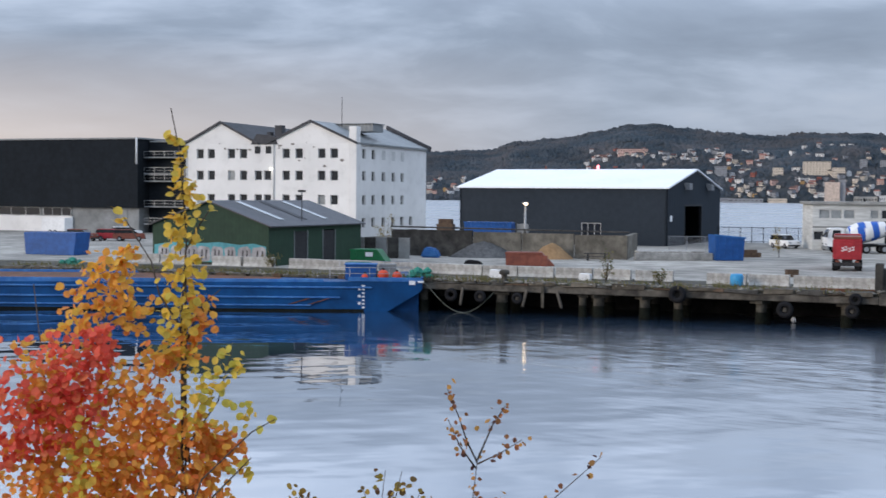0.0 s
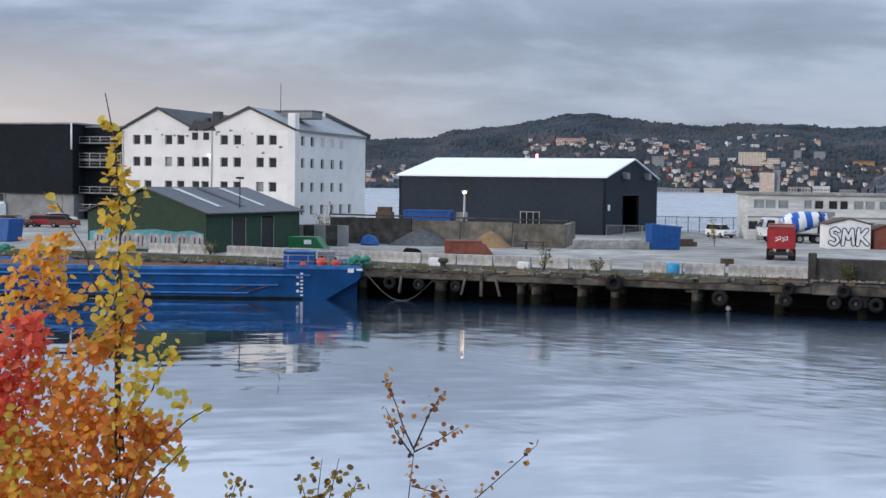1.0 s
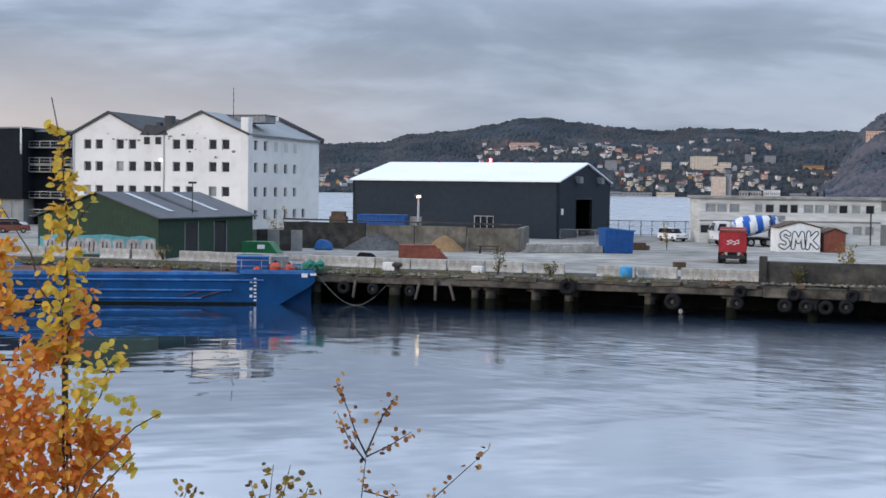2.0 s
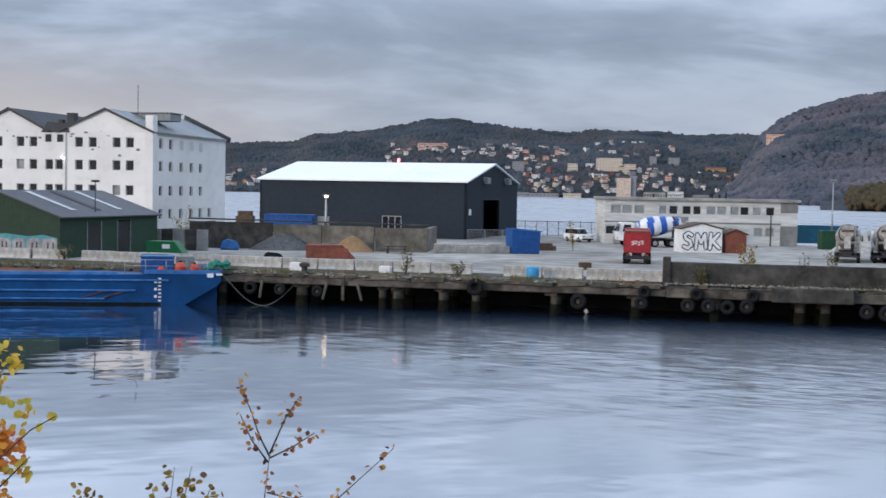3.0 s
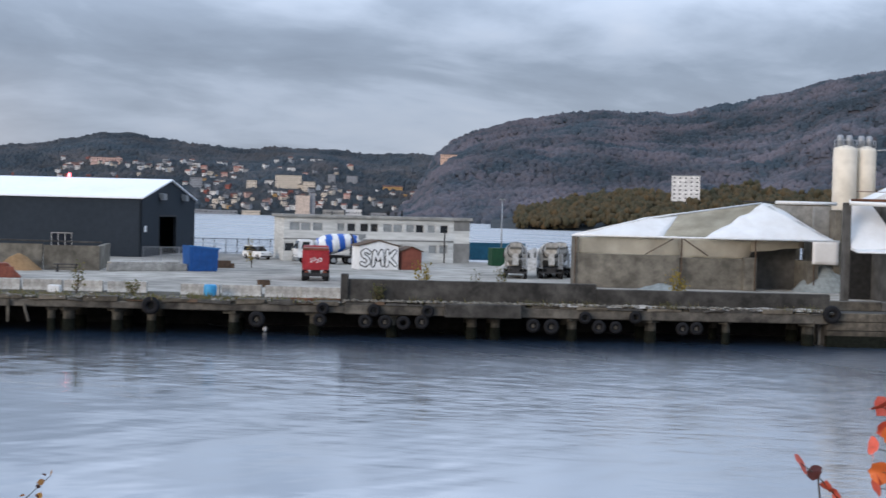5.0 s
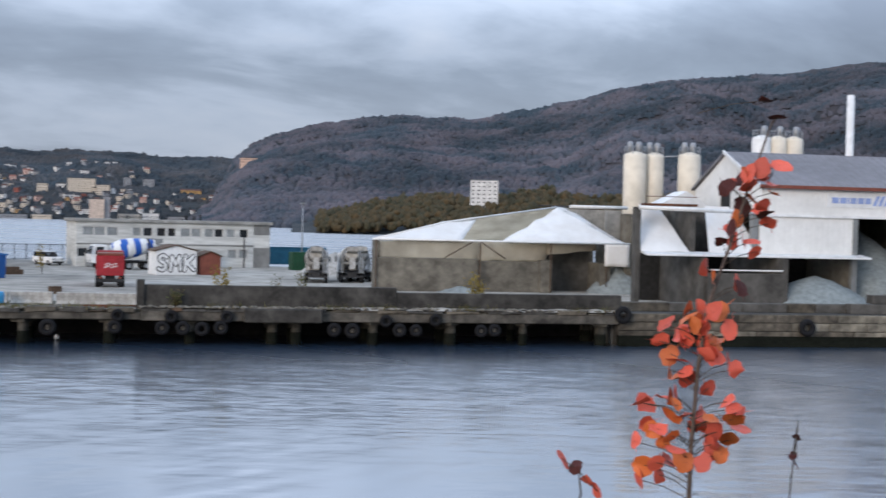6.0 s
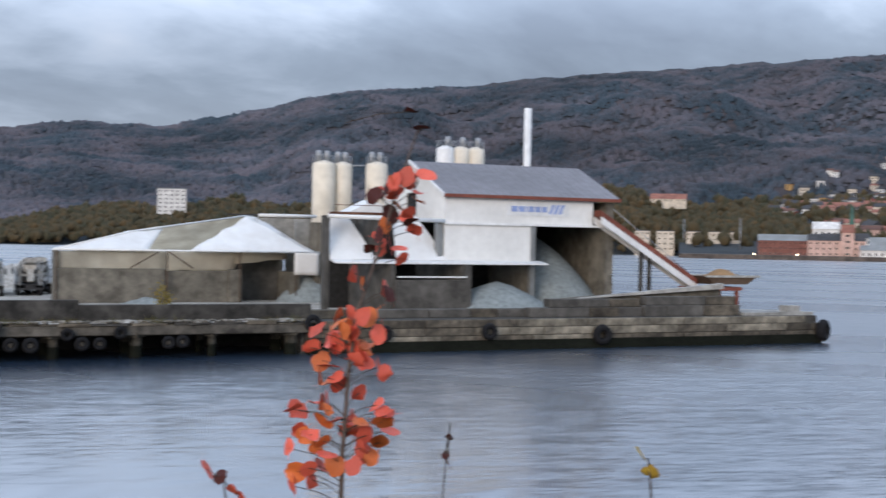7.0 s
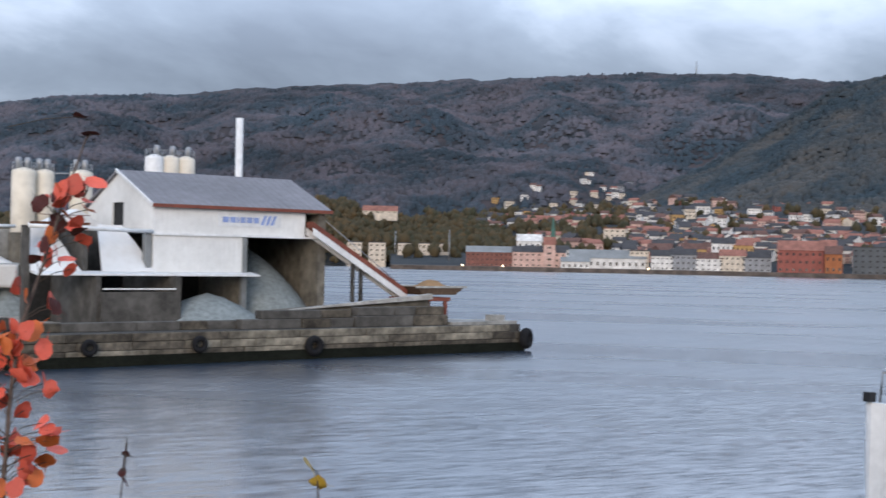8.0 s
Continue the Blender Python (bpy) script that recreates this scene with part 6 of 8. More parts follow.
for letter in ("s", "m", "k"):
    for r, y, mat_ in ((0.27, -0.012, GRAFF_BLACK), (0.155, -0.03, WHITE_PAINT)):
        bm = bmesh.new()
        pts = STROKES[letter]
        for p, q in zip(pts, pts[1:]):
            tube([(p[0], 0, p[1]), (q[0], 0, q[1])], r, 8, bm)
        for p in pts:
            ball = bmesh.ops.create_uvsphere(bm, u_segments=10, v_segments=6, radius=r)["verts"]
            bmesh.ops.translate(bm, verts=ball, vec=(p[0], 0, p[1]))
        part("graffiti_letter", bm, mat_, hut, "black outlined graffiti letter" if mat_ is GRAFF_BLACK else "white fill of the letter").matrix_basis = Matrix.Translation((0.02, y, 0)) @ Matrix.Diagonal((1, 0.05, 1, 1))
red = thing("red_hut", at(53.6, 137.4, DECK, -5), "small dark red timber hut", "hut")
part("wall", prism([(0, 0), (2.4, 0), (2.4, 2.1), (1.2, 2.6), (0, 2.1)], "y", 0, 2.6), RUST_RED, red, bevel=0.02)
for sgn in (-1, 1):
    part("roof", prism([(1.2, 2.62), (1.2 + sgn * 1.4, 2.05), (1.2 + sgn * 1.4, 2.15), (1.2, 2.72)], "y", -0.15, 2.8), BROWN_TIMBER, red)

# writing on the green shed: silver letters on a cyan ground, mostly unreadable
gp = part("paint_ground", prism([(-12.2, 0.25), (-0.2, 0.25), (-0.25, 1.75), (-1.6, 2.0), (-3.0, 1.85), (-5.2, 2.05), (-7.5, 1.9), (-10, 2.0), (-12.2, 1.7)], "y", -0.02, 0.0), GRAFF_CYAN, shed, "cyan spray-painted ground of the graffiti")
rng = random.Random(8)
for k in range(8):
    x = -11.9 + k * 1.45
    w = 1.5 + 0.2 * math.sin(k)
    pts = [(x + w * 0.5 + w * 0.5 * math.copysign(abs(math.cos(a)) ** 0.6, math.cos(a)) * rng.uniform(0.8, 1.05), 0.95 + 0.78 * math.copysign(abs(math.sin(a)) ** 0.6, math.sin(a)) * rng.uniform(0.85, 1.05)) for a in (2 * math.pi * i / 14 for i in range(14))]
    part("letter_shape", prism(pts, "y", -0.035, -0.02), GRAFF_WHITE, gp, "silver graffiti letter shape")
    for q in range(2):
        cx = x + w * (0.35 + 0.3 * q)
        part("letter_stroke", prism([(cx - 0.06, 0.5), (cx + 0.05, 0.45), (cx + 0.14, 1.3), (cx + 0.02, 1.4)], "y", -0.045, -0.035), GRAFF_BLACK, gp)

# ---------------------------------------------------------------- lamps, fences, small yard things
lamp = thing("street_lamp", at(8.75, 134.5, DECK), "lit street lamp on a pale steel pole", "lamp")
part("pole", tube([(0, 0, 0), (0, 0, 3), (0, 0, 5.7)], 0.16, 10, None, 0.6), STEEL, lamp)
part("head", boxes((-0.35, 0.35, -0.35, 0.2, 5.62, 5.8)), GREY_PAINT, lamp, bevel=0.04)
part("bulb", lathe([(0.1, 0), (0.2, 0.1), (0.16, 0.24)], 12), lamp_glow("warm_lamp", (1.0, 0.72, 0.40), 8), lamp, "glowing warm bulb").location = (0.0, -0.4, 5.45)
for x, y, h in ((72.5, 150.5, 8.5), (-13.0, 120.0, 6.6)):
    lp = thing("lamp_post", at(x, y, DECK), "unlit lamp post in the yard", "lamp")
    part("pole", tube([(0, 0, 0), (0, 0, h)], 0.12 if h > 7 else 0.07, 8, None, 0.6), STEEL if h > 7 else DARK_STEEL, lp)
    part("head", boxes((-0.35, 0.35, -0.15, 0.15, h, h + 0.2)), GREY_PAINT if h > 7 else DARK_STEEL, lp)
fence = thing("fence", at(39.5, 184.5, DECK, -13), "grey steel fence along the far edge of the yard", "fence", kind="structure")
for k in range(15):
    part("post", boxes((k * 1.6, k * 1.6 + 0.1, 0, 0.1, 0, 2.3)), DARK_STEEL, fence)
fr = boxes((0, 22.5, 0.03, 0.08, 2.15, 2.23), (0, 22.5, 0.03, 0.08, 0.15, 0.22))
part("rail", fr, DARK_STEEL, fence)
fb = bmesh.new()
for k in range(110):
    box(fb, k * 0.205, k * 0.205 + 0.03, 0.04, 0.07, 0.2, 2.2)
tagged(part("bars", fb, DARK_STEEL, fence), kind="stuff")
pen = thing("barrier_fence", at(26.5, 150.0, DECK, -4), "grey mesh site fence beside the blue container", "fence")
for k in range(4):
    x = k * 2.1
    part("frame", boxes((x, x + 0.05, 0, 0.05, 0, 1.9), (x + 2.0, x + 2.05, 0, 0.05, 0, 1.9), (x, x + 2.05, 0, 0.05, 1.85, 1.9), (x, x + 2.05, 0, 0.05, 0.15, 0.2), *[(x + 0.1 * q, x + 0.1 * q + 0.015, 0.01, 0.03, 0.2, 1.85) for q in range(1, 20)]), STEEL, pen)
pile_of("gravel_mound", at(4.4, 134.4, DECK - 0.1), 3.7, 2.2, 1.8, GRAVEL_DARK, "dark gravel heap against the storage wall", 31)
pile_of("sand_mound", at(11.3, 131.8, DECK - 0.1), 2.3, 1.6, 1.75, SAND, "ochre sand heap against the storage wall", 33)
single("picnic_table", boxes((0, 2.4, 0, 0.8, 0.68, 0.75), (0.3, 0.42, 0.1, 0.7, 0, 0.68), (2.0, 2.12, 0.1, 0.7, 0, 0.68), (0, 2.4, -0.6, -0.3, 0.42, 0.48), (0.3, 0.42, -0.55, -0.3, 0, 0.42), (2.0, 2.12, -0.55, -0.3, 0, 0.42)), DARK_STEEL, at(14.3, 128.8, DECK, -12), "dark timber picnic table in the yard", "table")
single("blue_tarp", shaped([(0, 0), (2.0, 0), (1.6, 0.9), (0.5, 1.1)], 0, 1.4, 0.15), BLUE_WORN, at(-2.2, 132.5, DECK, -14), "blue tarpaulin bundle by the storage wall", "tarpaulin")
single("blue_drum", lathe([(0.42, 0), (0.48, 0.15), (0.48, 0.75), (0.4, 0.9)], 16), surface("light_blue_plastic", (0.05, 0.34, 0.62), (0.04, 0.26, 0.5), 0.5, scale=3), on_quay(21.6, 3.4, DECK), "light blue plastic drum on the quay", "drum")
single("cardboard_box", boxes((0, 0.9, 0, 0.7, 0, 0.6)), BROWN_TIMBER, at(28.2, 104.5, DECK, 5), "brown wooden box in the yard", "box")
single("red_crate", boxes((0, 1.4, 0, 0.7, 0, 0.45)), RUST_RED, on_quay(14.6, 7.6, DECK), "red steel crate by the barriers", "crate")
# two plain white boxes on the quay
single("white_bag", shaped([(0, 0), (1.1, 0), (1.1, 0.6), (0.05, 0.65)], 0, 0.8, 0.04), WHITE_PAINT, on_quay(2.5, 4.0, DECK), "white box behind the barriers", "sack")
single("white_bag", shaped([(0, 0), (0.9, 0), (0.9, 0.5), (0.05, 0.55)], 0, 0.8, 0.04), WHITE_PAINT, on_quay(9.6, 4.2, DECK), "white box on the quay", "sack")
single("rusty_beam", boxes((0, 3.6, 0, 0.3, 0, 0.22)), RUST, on_quay(27.6, 0.9, DECK), "rusty beam lying on the quay edge", "beam")
single("brown_pallet", boxes((0, 3.0, 0, 1.2, 0, 0.5), (0.2, 2.6, 0.1, 1.1, 0.5, 0.8)), BROWN_TIMBER, at(31.6, 138.4, DECK, 10), "stack of old timber behind the blue container", "timber")
single("crate_row", boxes((0, 3.2, 0, 1.0, 0, 1.5), (3.4, 4.4, 0, 1, 0, 1.2)), CONCRETE_DARK, at(47.5, 160.0, DECK, -8), "dark crates beside the white car", "crates")
single("black_tarp", shaped([(0, 0), (1.9, 0), (1.5, 0.4), (0.3, 0.5)], 0, 1.0, 0.1), RUBBER, at(2.0, 118.5, DECK, -6), "black rubber sheet lying in the yard", "tarpaulin")

# tyres hung on the quay as fenders
tyre_mesh = bpy.data.meshes.new("tyre")
tb = ring(0.40, 0.20)
tb.to_mesh(tyre_mesh)
tb.free()
tyre_mesh.materials.append(RUBBER)
core_mesh = bpy.data.meshes.new("core")
tb = lathe([(0.05, -0.10), (0.17, -0.07), (0.21, 0.0), (0.17, 0.07), (0.05, 0.10)], 12)
tb.to_mesh(core_mesh)
tb.free()
core_mesh.materials.append(CONCRETE_EDGE)
for k, (u, z, s, tl) in enumerate(((1.0, 1.35, 1.0, 0), (3.3, 1.3, 0.9, 0), (6.2, 1.25, 0.85, 5), (18.0, 1.95, 1.25, 0), (25.4, 1.15, 1.15, 0), (29.8, 1.2, 0.95, 0), (30.0, 2.0, 0.9, 8), (33.0, 1.15, 1.0, 0), (34.4, 1.15, 1.0, 0), (35.7, 1.1, 1.0, 0), (37.0, 1.2, 1.0, 0), (37.4, 1.95, 0.9, 0), (33.6, 1.95, 0.9, 4), (44.9, 1.1, 1.0, 0), (46.2, 1.05, 1.1, 0), (48.6, 1.75, 0.9, 0), (49.6, 1.1, 1.0, 0), (50.8, 1.1, 0.9, 0), (52.2, 1.85, 0.9, 0), (55.6, 1.1, 0.95, 0), (56.6, 1.15, 0.95, 6), (66.4, 2.35, 1.3, 0), (72.2, 1.45, 1.3, 0), (81.2, 1.5, 1.35, 0), (91.7, 1.1, 1.7, 0))):
    o = new("tyre", tyre_mesh)
    o.matrix_basis = on_quay(u, -0.48 if u < 66 else -0.4, z) @ pose(0, 0, 0, 0, tl * 3, 0) @ Matrix.Diagonal((0.85 * s, 0.9 * s, 0.85 * s, 1))
    tagged(o, "old black tyre hung as a fender on the quay", "tyre", "fender tyres")
    if k % 3 and z < 1.4 and u < 66:
        piece("core", core_mesh, o, pose(0, 0, 0, 90))
o = new("tyre", tyre_mesh)
o.matrix_basis = QUAY @ pose(115.2, -0.35, 1.15, 0, 0, 25) @ Matrix.Diagonal((1.5, 2.0, 1.7, 1))
tagged(o, "large black fender on the quay corner", "tyre", "fender tyres")
# a small float on the water, no bird
single("small_float", lathe([(0.02, 0), (0.16, 0.12), (0.2, 0.25), (0.1, 0.42)], 10), WHITE_PAINT, at(24.9, 90.6, 0.0), "white float on the water near the quay", "float")
single("timber_fender", boxes((8.0, 8.2, -0.4, -0.25, 0.6, 2.2)), PILE, QUAY, "loose timber fender on the quay front", "timber")
for u, tilt in ((6.9, 14), (9.2, -16), (1.9, 8)):
    single("hanging_timber", boxes((-0.08, 0.08, -0.1, 0.1, -1.3, 0.0)), CONCRETE_EDGE, on_quay(u, -0.4, 1.9) @ pose(0, 0, 0, 0, tilt, 0), "loose pale timber hanging from the quay", "timber")

# headland end platform
single("mooring_slab", boxes((107.4, 115.2, 1.0, 5, 2.45, 2.72), (112.4, 113.8, 1.2, 2.4, 2.72, 3.3)), CONCRETE, QUAY, "low concrete slab at the end of the quay", "slab", kind="structure")

# white boat moored beyond the bushes
BOAT = at(39.4, 9.1, 0, -28)
boat = thing("boat", BOAT, "white motor boat with a dark fender, bow towards the basin", "boat")
hb = bmesh.new()
secs = []
for k, (x, w, top, keel) in enumerate(((0.0, 0.08, 4.7, 1.4), (0.25, 0.35, 4.68, 0.3), (1.2, 1.0, 4.55, -0.4), (3.5, 1.9, 4.3, -0.7), (8, 2.3, 4.1, -0.8), (14, 2.2, 4.1, -0.7))):
    secs.append([hb.verts.new(p) for p in ((x, -w, top), (x, -w * 0.92, top * 0.55 + keel * 0.3), (x, -w * 0.4, keel), (x, w * 0.4, keel), (x, w * 0.92, top * 0.55 + keel * 0.3), (x, w, top))])
for a, b in zip(secs, secs[1:]):
    for i in range(6):
        hb.faces.new((a[i], a[(i + 1) % 6], b[(i + 1) % 6], b[i]))
hb.faces.new(secs[0][::-1])
hb.faces.new(secs[-1])
bmesh.ops.recalc_face_normals(hb, faces=hb.faces[:])
part("hull", hb, WHITE_PAINT, boat)
part("cabin", shaped([(4.5, 4.2), (11, 4.1), (11, 6.6), (5.6, 6.6)], -1.5, 1.5, 0.15), WHITE_PAINT, boat)
part("cabin_window", prism([(5.2, 5.3), (5.6, 6.3), (10.5, 6.3), (10.5, 5.3)], "y", -1.53, -1.5), PANE, boat)
part("bow_rail", tube([(0.25, -0.2, 4.7), (0.35, -0.2, 5.6), (2, -1.2, 5.6), (4.2, -1.8, 5.5)], 0.05), STEEL, boat)
part("fender", lathe([(0.1, 0), (0.22, 0.15), (0.22, 0.7), (0.1, 0.85)], 12), RUBBER, boat).location = (0.6, -0.75, 2.9)
part("anchor_plate", boxes((-0.1, 0.15, -0.14, 0.14, 4.72, 5.0)), DARK_STEEL, boat)

# ---------------------------------------------------------------- far towns
WALLS = [surface("white_house_paint", (0.84, 0.82, 0.79), rough=0.8, scale=0.4), surface("cream_house_paint", (0.74, 0.64, 0.52), rough=0.8, scale=0.4), surface("pink_house_paint", (0.70, 0.47, 0.40), rough=0.8, scale=0.4), surface("ochre_house_paint", (0.55, 0.34, 0.14), rough=0.8, scale=0.4), surface("red_house_paint", (0.34, 0.11, 0.085), rough=0.8, scale=0.4), surface("grey_house_paint", (0.33, 0.34, 0.36), rough=0.8, scale=0.4)]
ROOFS = [surface("red_tile_roof", (0.34, 0.15, 0.11), (0.25, 0.11, 0.085), 0.85, scale=0.6), surface("dark_tile_roof", (0.07, 0.068, 0.07), (0.045, 0.045, 0.05), 0.8, scale=0.6), surface("brown_tile_roof", (0.17, 0.09, 0.07), (0.11, 0.06, 0.05), 0.85, scale=0.6)]


def house(m, w, d, h, wall, roof, label):
    t = thing("house", m, label, "house", "houses on the hillside")
    part("wall", boxes((-w / 2, w / 2, -d / 2, d / 2, -3, h)), wall, t)
    part("roof", prism([(-d / 2 - 0.5, h), (d / 2 + 0.5, h), (0, h + d * 0.36)], "x", -w / 2 - 0.4, w / 2 + 0.4), roof, t)
    n = max(2, int(w / 3))
    for z in (0.9, 3.7) if h > 5 else (0.9,):
        wb_ = bmesh.new()
        for k in range(n):
            c = -w / 2 + w * (k + 0.5) / n
            box(wb_, c - 0.6, c + 0.6, -d / 2 - 0.05, -d / 2, z, z + 1.4)
        tagged(part("window_row", wb_, PANE, t), kind="stuff")
    return t


rng = random.Random(77)
names_ = ("white", "cream", "pink", "ochre", "red", "grey")
proto = []
for wi, ri, w in ((0, 1, 9), (0, 0, 10), (0, 2, 8), (1, 0, 10), (1, 1, 9), (2, 0, 11), (3, 1, 9), (4, 1, 8), (5, 1, 11), (0, 1, 14), (2, 2, 13)):
    proto.append(("%s timber house with a pitched roof on the hillside" % names_[wi], wi, ri, w))


FAR_HOUSES = ([], [], [])        # corners, faces and material of each face
FAR_PAINTS = [*WALLS, *ROOFS, PANE]


def far_house(m, w, d, h, wi, ri):
    """One small house of the far settlement: body, pitched roof, two rows of windows."""
    vs, fs, ms = FAR_HOUSES

    def put(points, faces, k):
        b = len(vs)
        vs.extend(m @ Vector(p) for p in points)
        fs.extend(tuple(b + i for i in f) for f in faces)
        ms.extend([k] * len(faces))

    block = ((0, 1, 5, 4), (1, 2, 6, 5), (2, 3, 7, 6), (3, 0, 4, 7))
    x, y = w / 2, d / 2
    put([(-x, -y, -3), (x, -y, -3), (x, y, -3), (-x, y, -3), (-x, -y, h), (x, -y, h), (x, y, h), (-x, y, h), (-x, 0, h + d * 0.34), (x, 0, h + d * 0.34)], block + ((4, 8, 7), (5, 6, 9)), wi)
    x, y, r = x + 0.4, y + 0.5, h + d * 0.36
    put([(-x, -y, h), (x, -y, h), (x, 0, r), (-x, 0, r), (x, y, h), (-x, y, h)], ((0, 1, 2, 3), (3, 2, 4, 5)), 6 + ri)
    n = max(2, int(w / 3))
    for z in (0.9, 3.7):
        for k in range(n):
            c = -w / 2 + w * (k + 0.5) / n
            put([(c - 0.6, -d / 2 - 0.05, z), (c + 0.6, -d / 2 - 0.05, z), (c + 0.6, -d / 2 - 0.05, z + 1.4), (c - 0.6, -d / 2 - 0.05, z + 1.4)], ((0, 1, 2, 3),), 9)


def settle(count, zone, hill, size, seed, weights, joined=False):
    rng = random.Random(seed)
    made = {}
    for _ in range(count):
        a, s = zone(rng)
        z, p = hill_height(*hill, a, s)
        k = rng.choices(range(len(proto)), weights)[0]
        m = at(p.x, p.y, z - 0.5, -a + rng.gauss(0, 28)) @ Matrix.Scale(size * rng.uniform(0.8, 1.25), 4)
        if joined or hill is HILL_A:
            far_house(m, proto[k][3], 8, 6.6, proto[k][1], proto[k][2])
        elif k not in made:
            lb, wi, ri, w = proto[k]
            made[k] = house(m, w, 8, 6.8, WALLS[wi], ROOFS[ri], lb)
        else:
            c = copy_thing(made[k], m)
            c.scale = m.to_scale()


PALE = (5, 1, 4, 1, 5, 1, 1, 2, 5, 1, 1)
MIXED = (10, 3, 5, 3, 4, 3, 2, 1, 4, 5, 2)
HILL_A, HILL_B, HILL_T = (FAR_SHORE, 2450, 3100, 0.75, 1.0), (FELL, 1450, 2650, 0.85, 1.0), (TOWN, 800, 1450, 1.0, 0.3)
settle(70, lambda r: (r.uniform(6.3, 14.2), r.gauss(0.40, 0.065)), HILL_A, 0.95, 1, PALE)
settle(75, lambda r: (r.uniform(12.5, 18.5), abs(r.gauss(0.0, 0.13)) + 0.03), HILL_A, 0.95, 2, PALE)
settle(42, lambda r: (r.uniform(17, 24.5), abs(r.gauss(0, 0.11)) + 0.02), HILL_A, 1.0, 3, PALE)
settle(26, lambda r: (r.uniform(-1.5, 2.5), r.uniform(0.03, 0.3)), HILL_A, 0.95, 4, PALE)
settle(22, lambda r: (r.uniform(12, 19), r.uniform(0.36, 0.55)), HILL_A, 0.95, 5, PALE)
settle(190, lambda r: (r.uniform(66.5, 80), abs(r.gauss(0.0, 0.33)) + 0.08), HILL_T, 0.95, 6, MIXED)
settle(30, lambda r: (r.uniform(62, 67), abs(r.gauss(0.0, 0.2)) + 0.1), HILL_T, 0.95, 11, MIXED)
settle(40, lambda r: (r.uniform(60, 68), r.uniform(0.55, 1.0)), HILL_T, 0.95, 7, MIXED)
settle(26, lambda r: (r.uniform(64.0, 67.6), r.uniform(0.10, 0.22)), HILL_B, 0.8, 8, PALE)
settle(6, lambda r: (r.uniform(60.5, 63.5), r.uniform(0.10, 0.15)), HILL_B, 1.0, 9, MIXED)
settle(4, lambda r: (r.uniform(68.2, 69.8), r.uniform(0.45, 0.55)), (SPUR, 1150, 1690, 0.9, 0.7), 1.3, 10, PALE)
settle(230, lambda r: (r.uniform(66.8, 80), abs(r.gauss(0.05, 0.3)) + 0.06), HILL_T, 0.85, 12, MIXED, True)
settle(40, lambda r: (r.uniform(60.5, 67.5), r.uniform(0.6, 1.0)), HILL_T, 0.85, 13, PALE, True)
settle(34, lambda r: (r.uniform(70, 80), r.uniform(0.75, 1.0)), HILL_T, 0.95, 14, PALE, True)
far_mesh = bpy.data.meshes.new("far_houses")
far_mesh.from_pydata(FAR_HOUSES[0], [], FAR_HOUSES[1])
for m_ in FAR_PAINTS:
    far_mesh.materials.append(m_)
far_mesh.polygons.foreach_set("material_index", FAR_HOUSES[2])
tagged(new("far_houses", far_mesh), "pale timber houses scattered over the far hillsides and the town", "houses", kind="stuff")


def big_block(name, az, dist, w, d, z0, h, wall, roof, label, floors, cols, category="building", pitched=0.0):
    """A large distant building that faces the basin: body, roof, a row of windows for each floor."""
    a = radians(az)
    if 2400 < dist < 2900 and z0 > 20:           # stands where the far hillside has that height
        s = next((k / 100 for k in range(100) if hill_height(*HILL_A, az, k / 100)[0] > z0 + 2), 0.3)
        dist = 2440 + 650 * s
    t = thing(name, at(dist * math.sin(a), dist * math.cos(a), z0, -az), label, category)
    part("wall", boxes((-w / 2, w / 2, 0, d, -6, h)), wall, t)
    if pitched:
        part("roof", prism([(-0.5, h), (d + 0.5, h), (d * 0.65, h + pitched), (d * 0.35, h + pitched)], "x", -w / 2 - 0.3, w / 2 + 0.3), roof, t)
    else:
        part("roof", boxes((-w / 2 - 0.2, w / 2 + 0.2, -0.2, d + 0.2, h, h + 0.7)), roof, t)
    for f_ in range(floors):
        z = h * (f_ + 0.35) / floors
        wb_ = bmesh.new()
        for k in range(cols):
            c = -w / 2 + w * (k + 0.5) / cols
            box(wb_, c - w / cols * 0.17, c + w / cols * 0.17, -0.08, 0.0, z, z + h / floors * 0.32)
        tagged(part("window_row", wb_, PANE, t), kind="stuff")
    return t


W, C, PK, OC, RD, GY = WALLS
RT, DT, BT = ROOFS
big_block("apartment_tower", 33.7, 1030, 22, 16, 22, 22, W, GREY_ROOF, "white apartment tower above the wooded headland", 7, 5)
# cream warmed as if sunlit, the sun's warmth sits in the colour
big_block("grain_silo", 16.85, 2380, 26, 20, 1, 37, surface("sunlit_cream_render", (0.72, 0.58, 0.48), rough=0.85, scale=0.2), DT, "tall cream windowless block on the far shore", 0, 0)
big_block("grain_silo", 17.25, 2385, 12, 20, 1, 42, GY, DT, "grey shaft beside the cream block", 0, 0)
big_block("apartment_block", 16.2, 2700, 52, 20, 54, 26, C, DT, "large cream apartment block on the far hillside", 6, 9)
big_block("apartment_block", 17.1, 2690, 24, 18, 48, 20, C, DT, "cream apartment block on the far hillside", 4, 5)
big_block("apartment_block", 14.6, 2650, 20, 18, 52, 16, C, DT, "small cream block on the far hillside", 3, 4)
big_block("school", 8.4, 2830, 62, 20, 96, 13, PK, BT, "long low pinkish building on the far hillside", 2, 12)
big_block("apartment_block", 12.2, 2680, 24, 18, 48, 22, GY, DT, "grey concrete block on the far hillside", 5, 5)
big_block("apartment_block", 18.1, 2750, 14, 14, 66, 20, GY, DT, "grey tower block among trees", 6, 3)
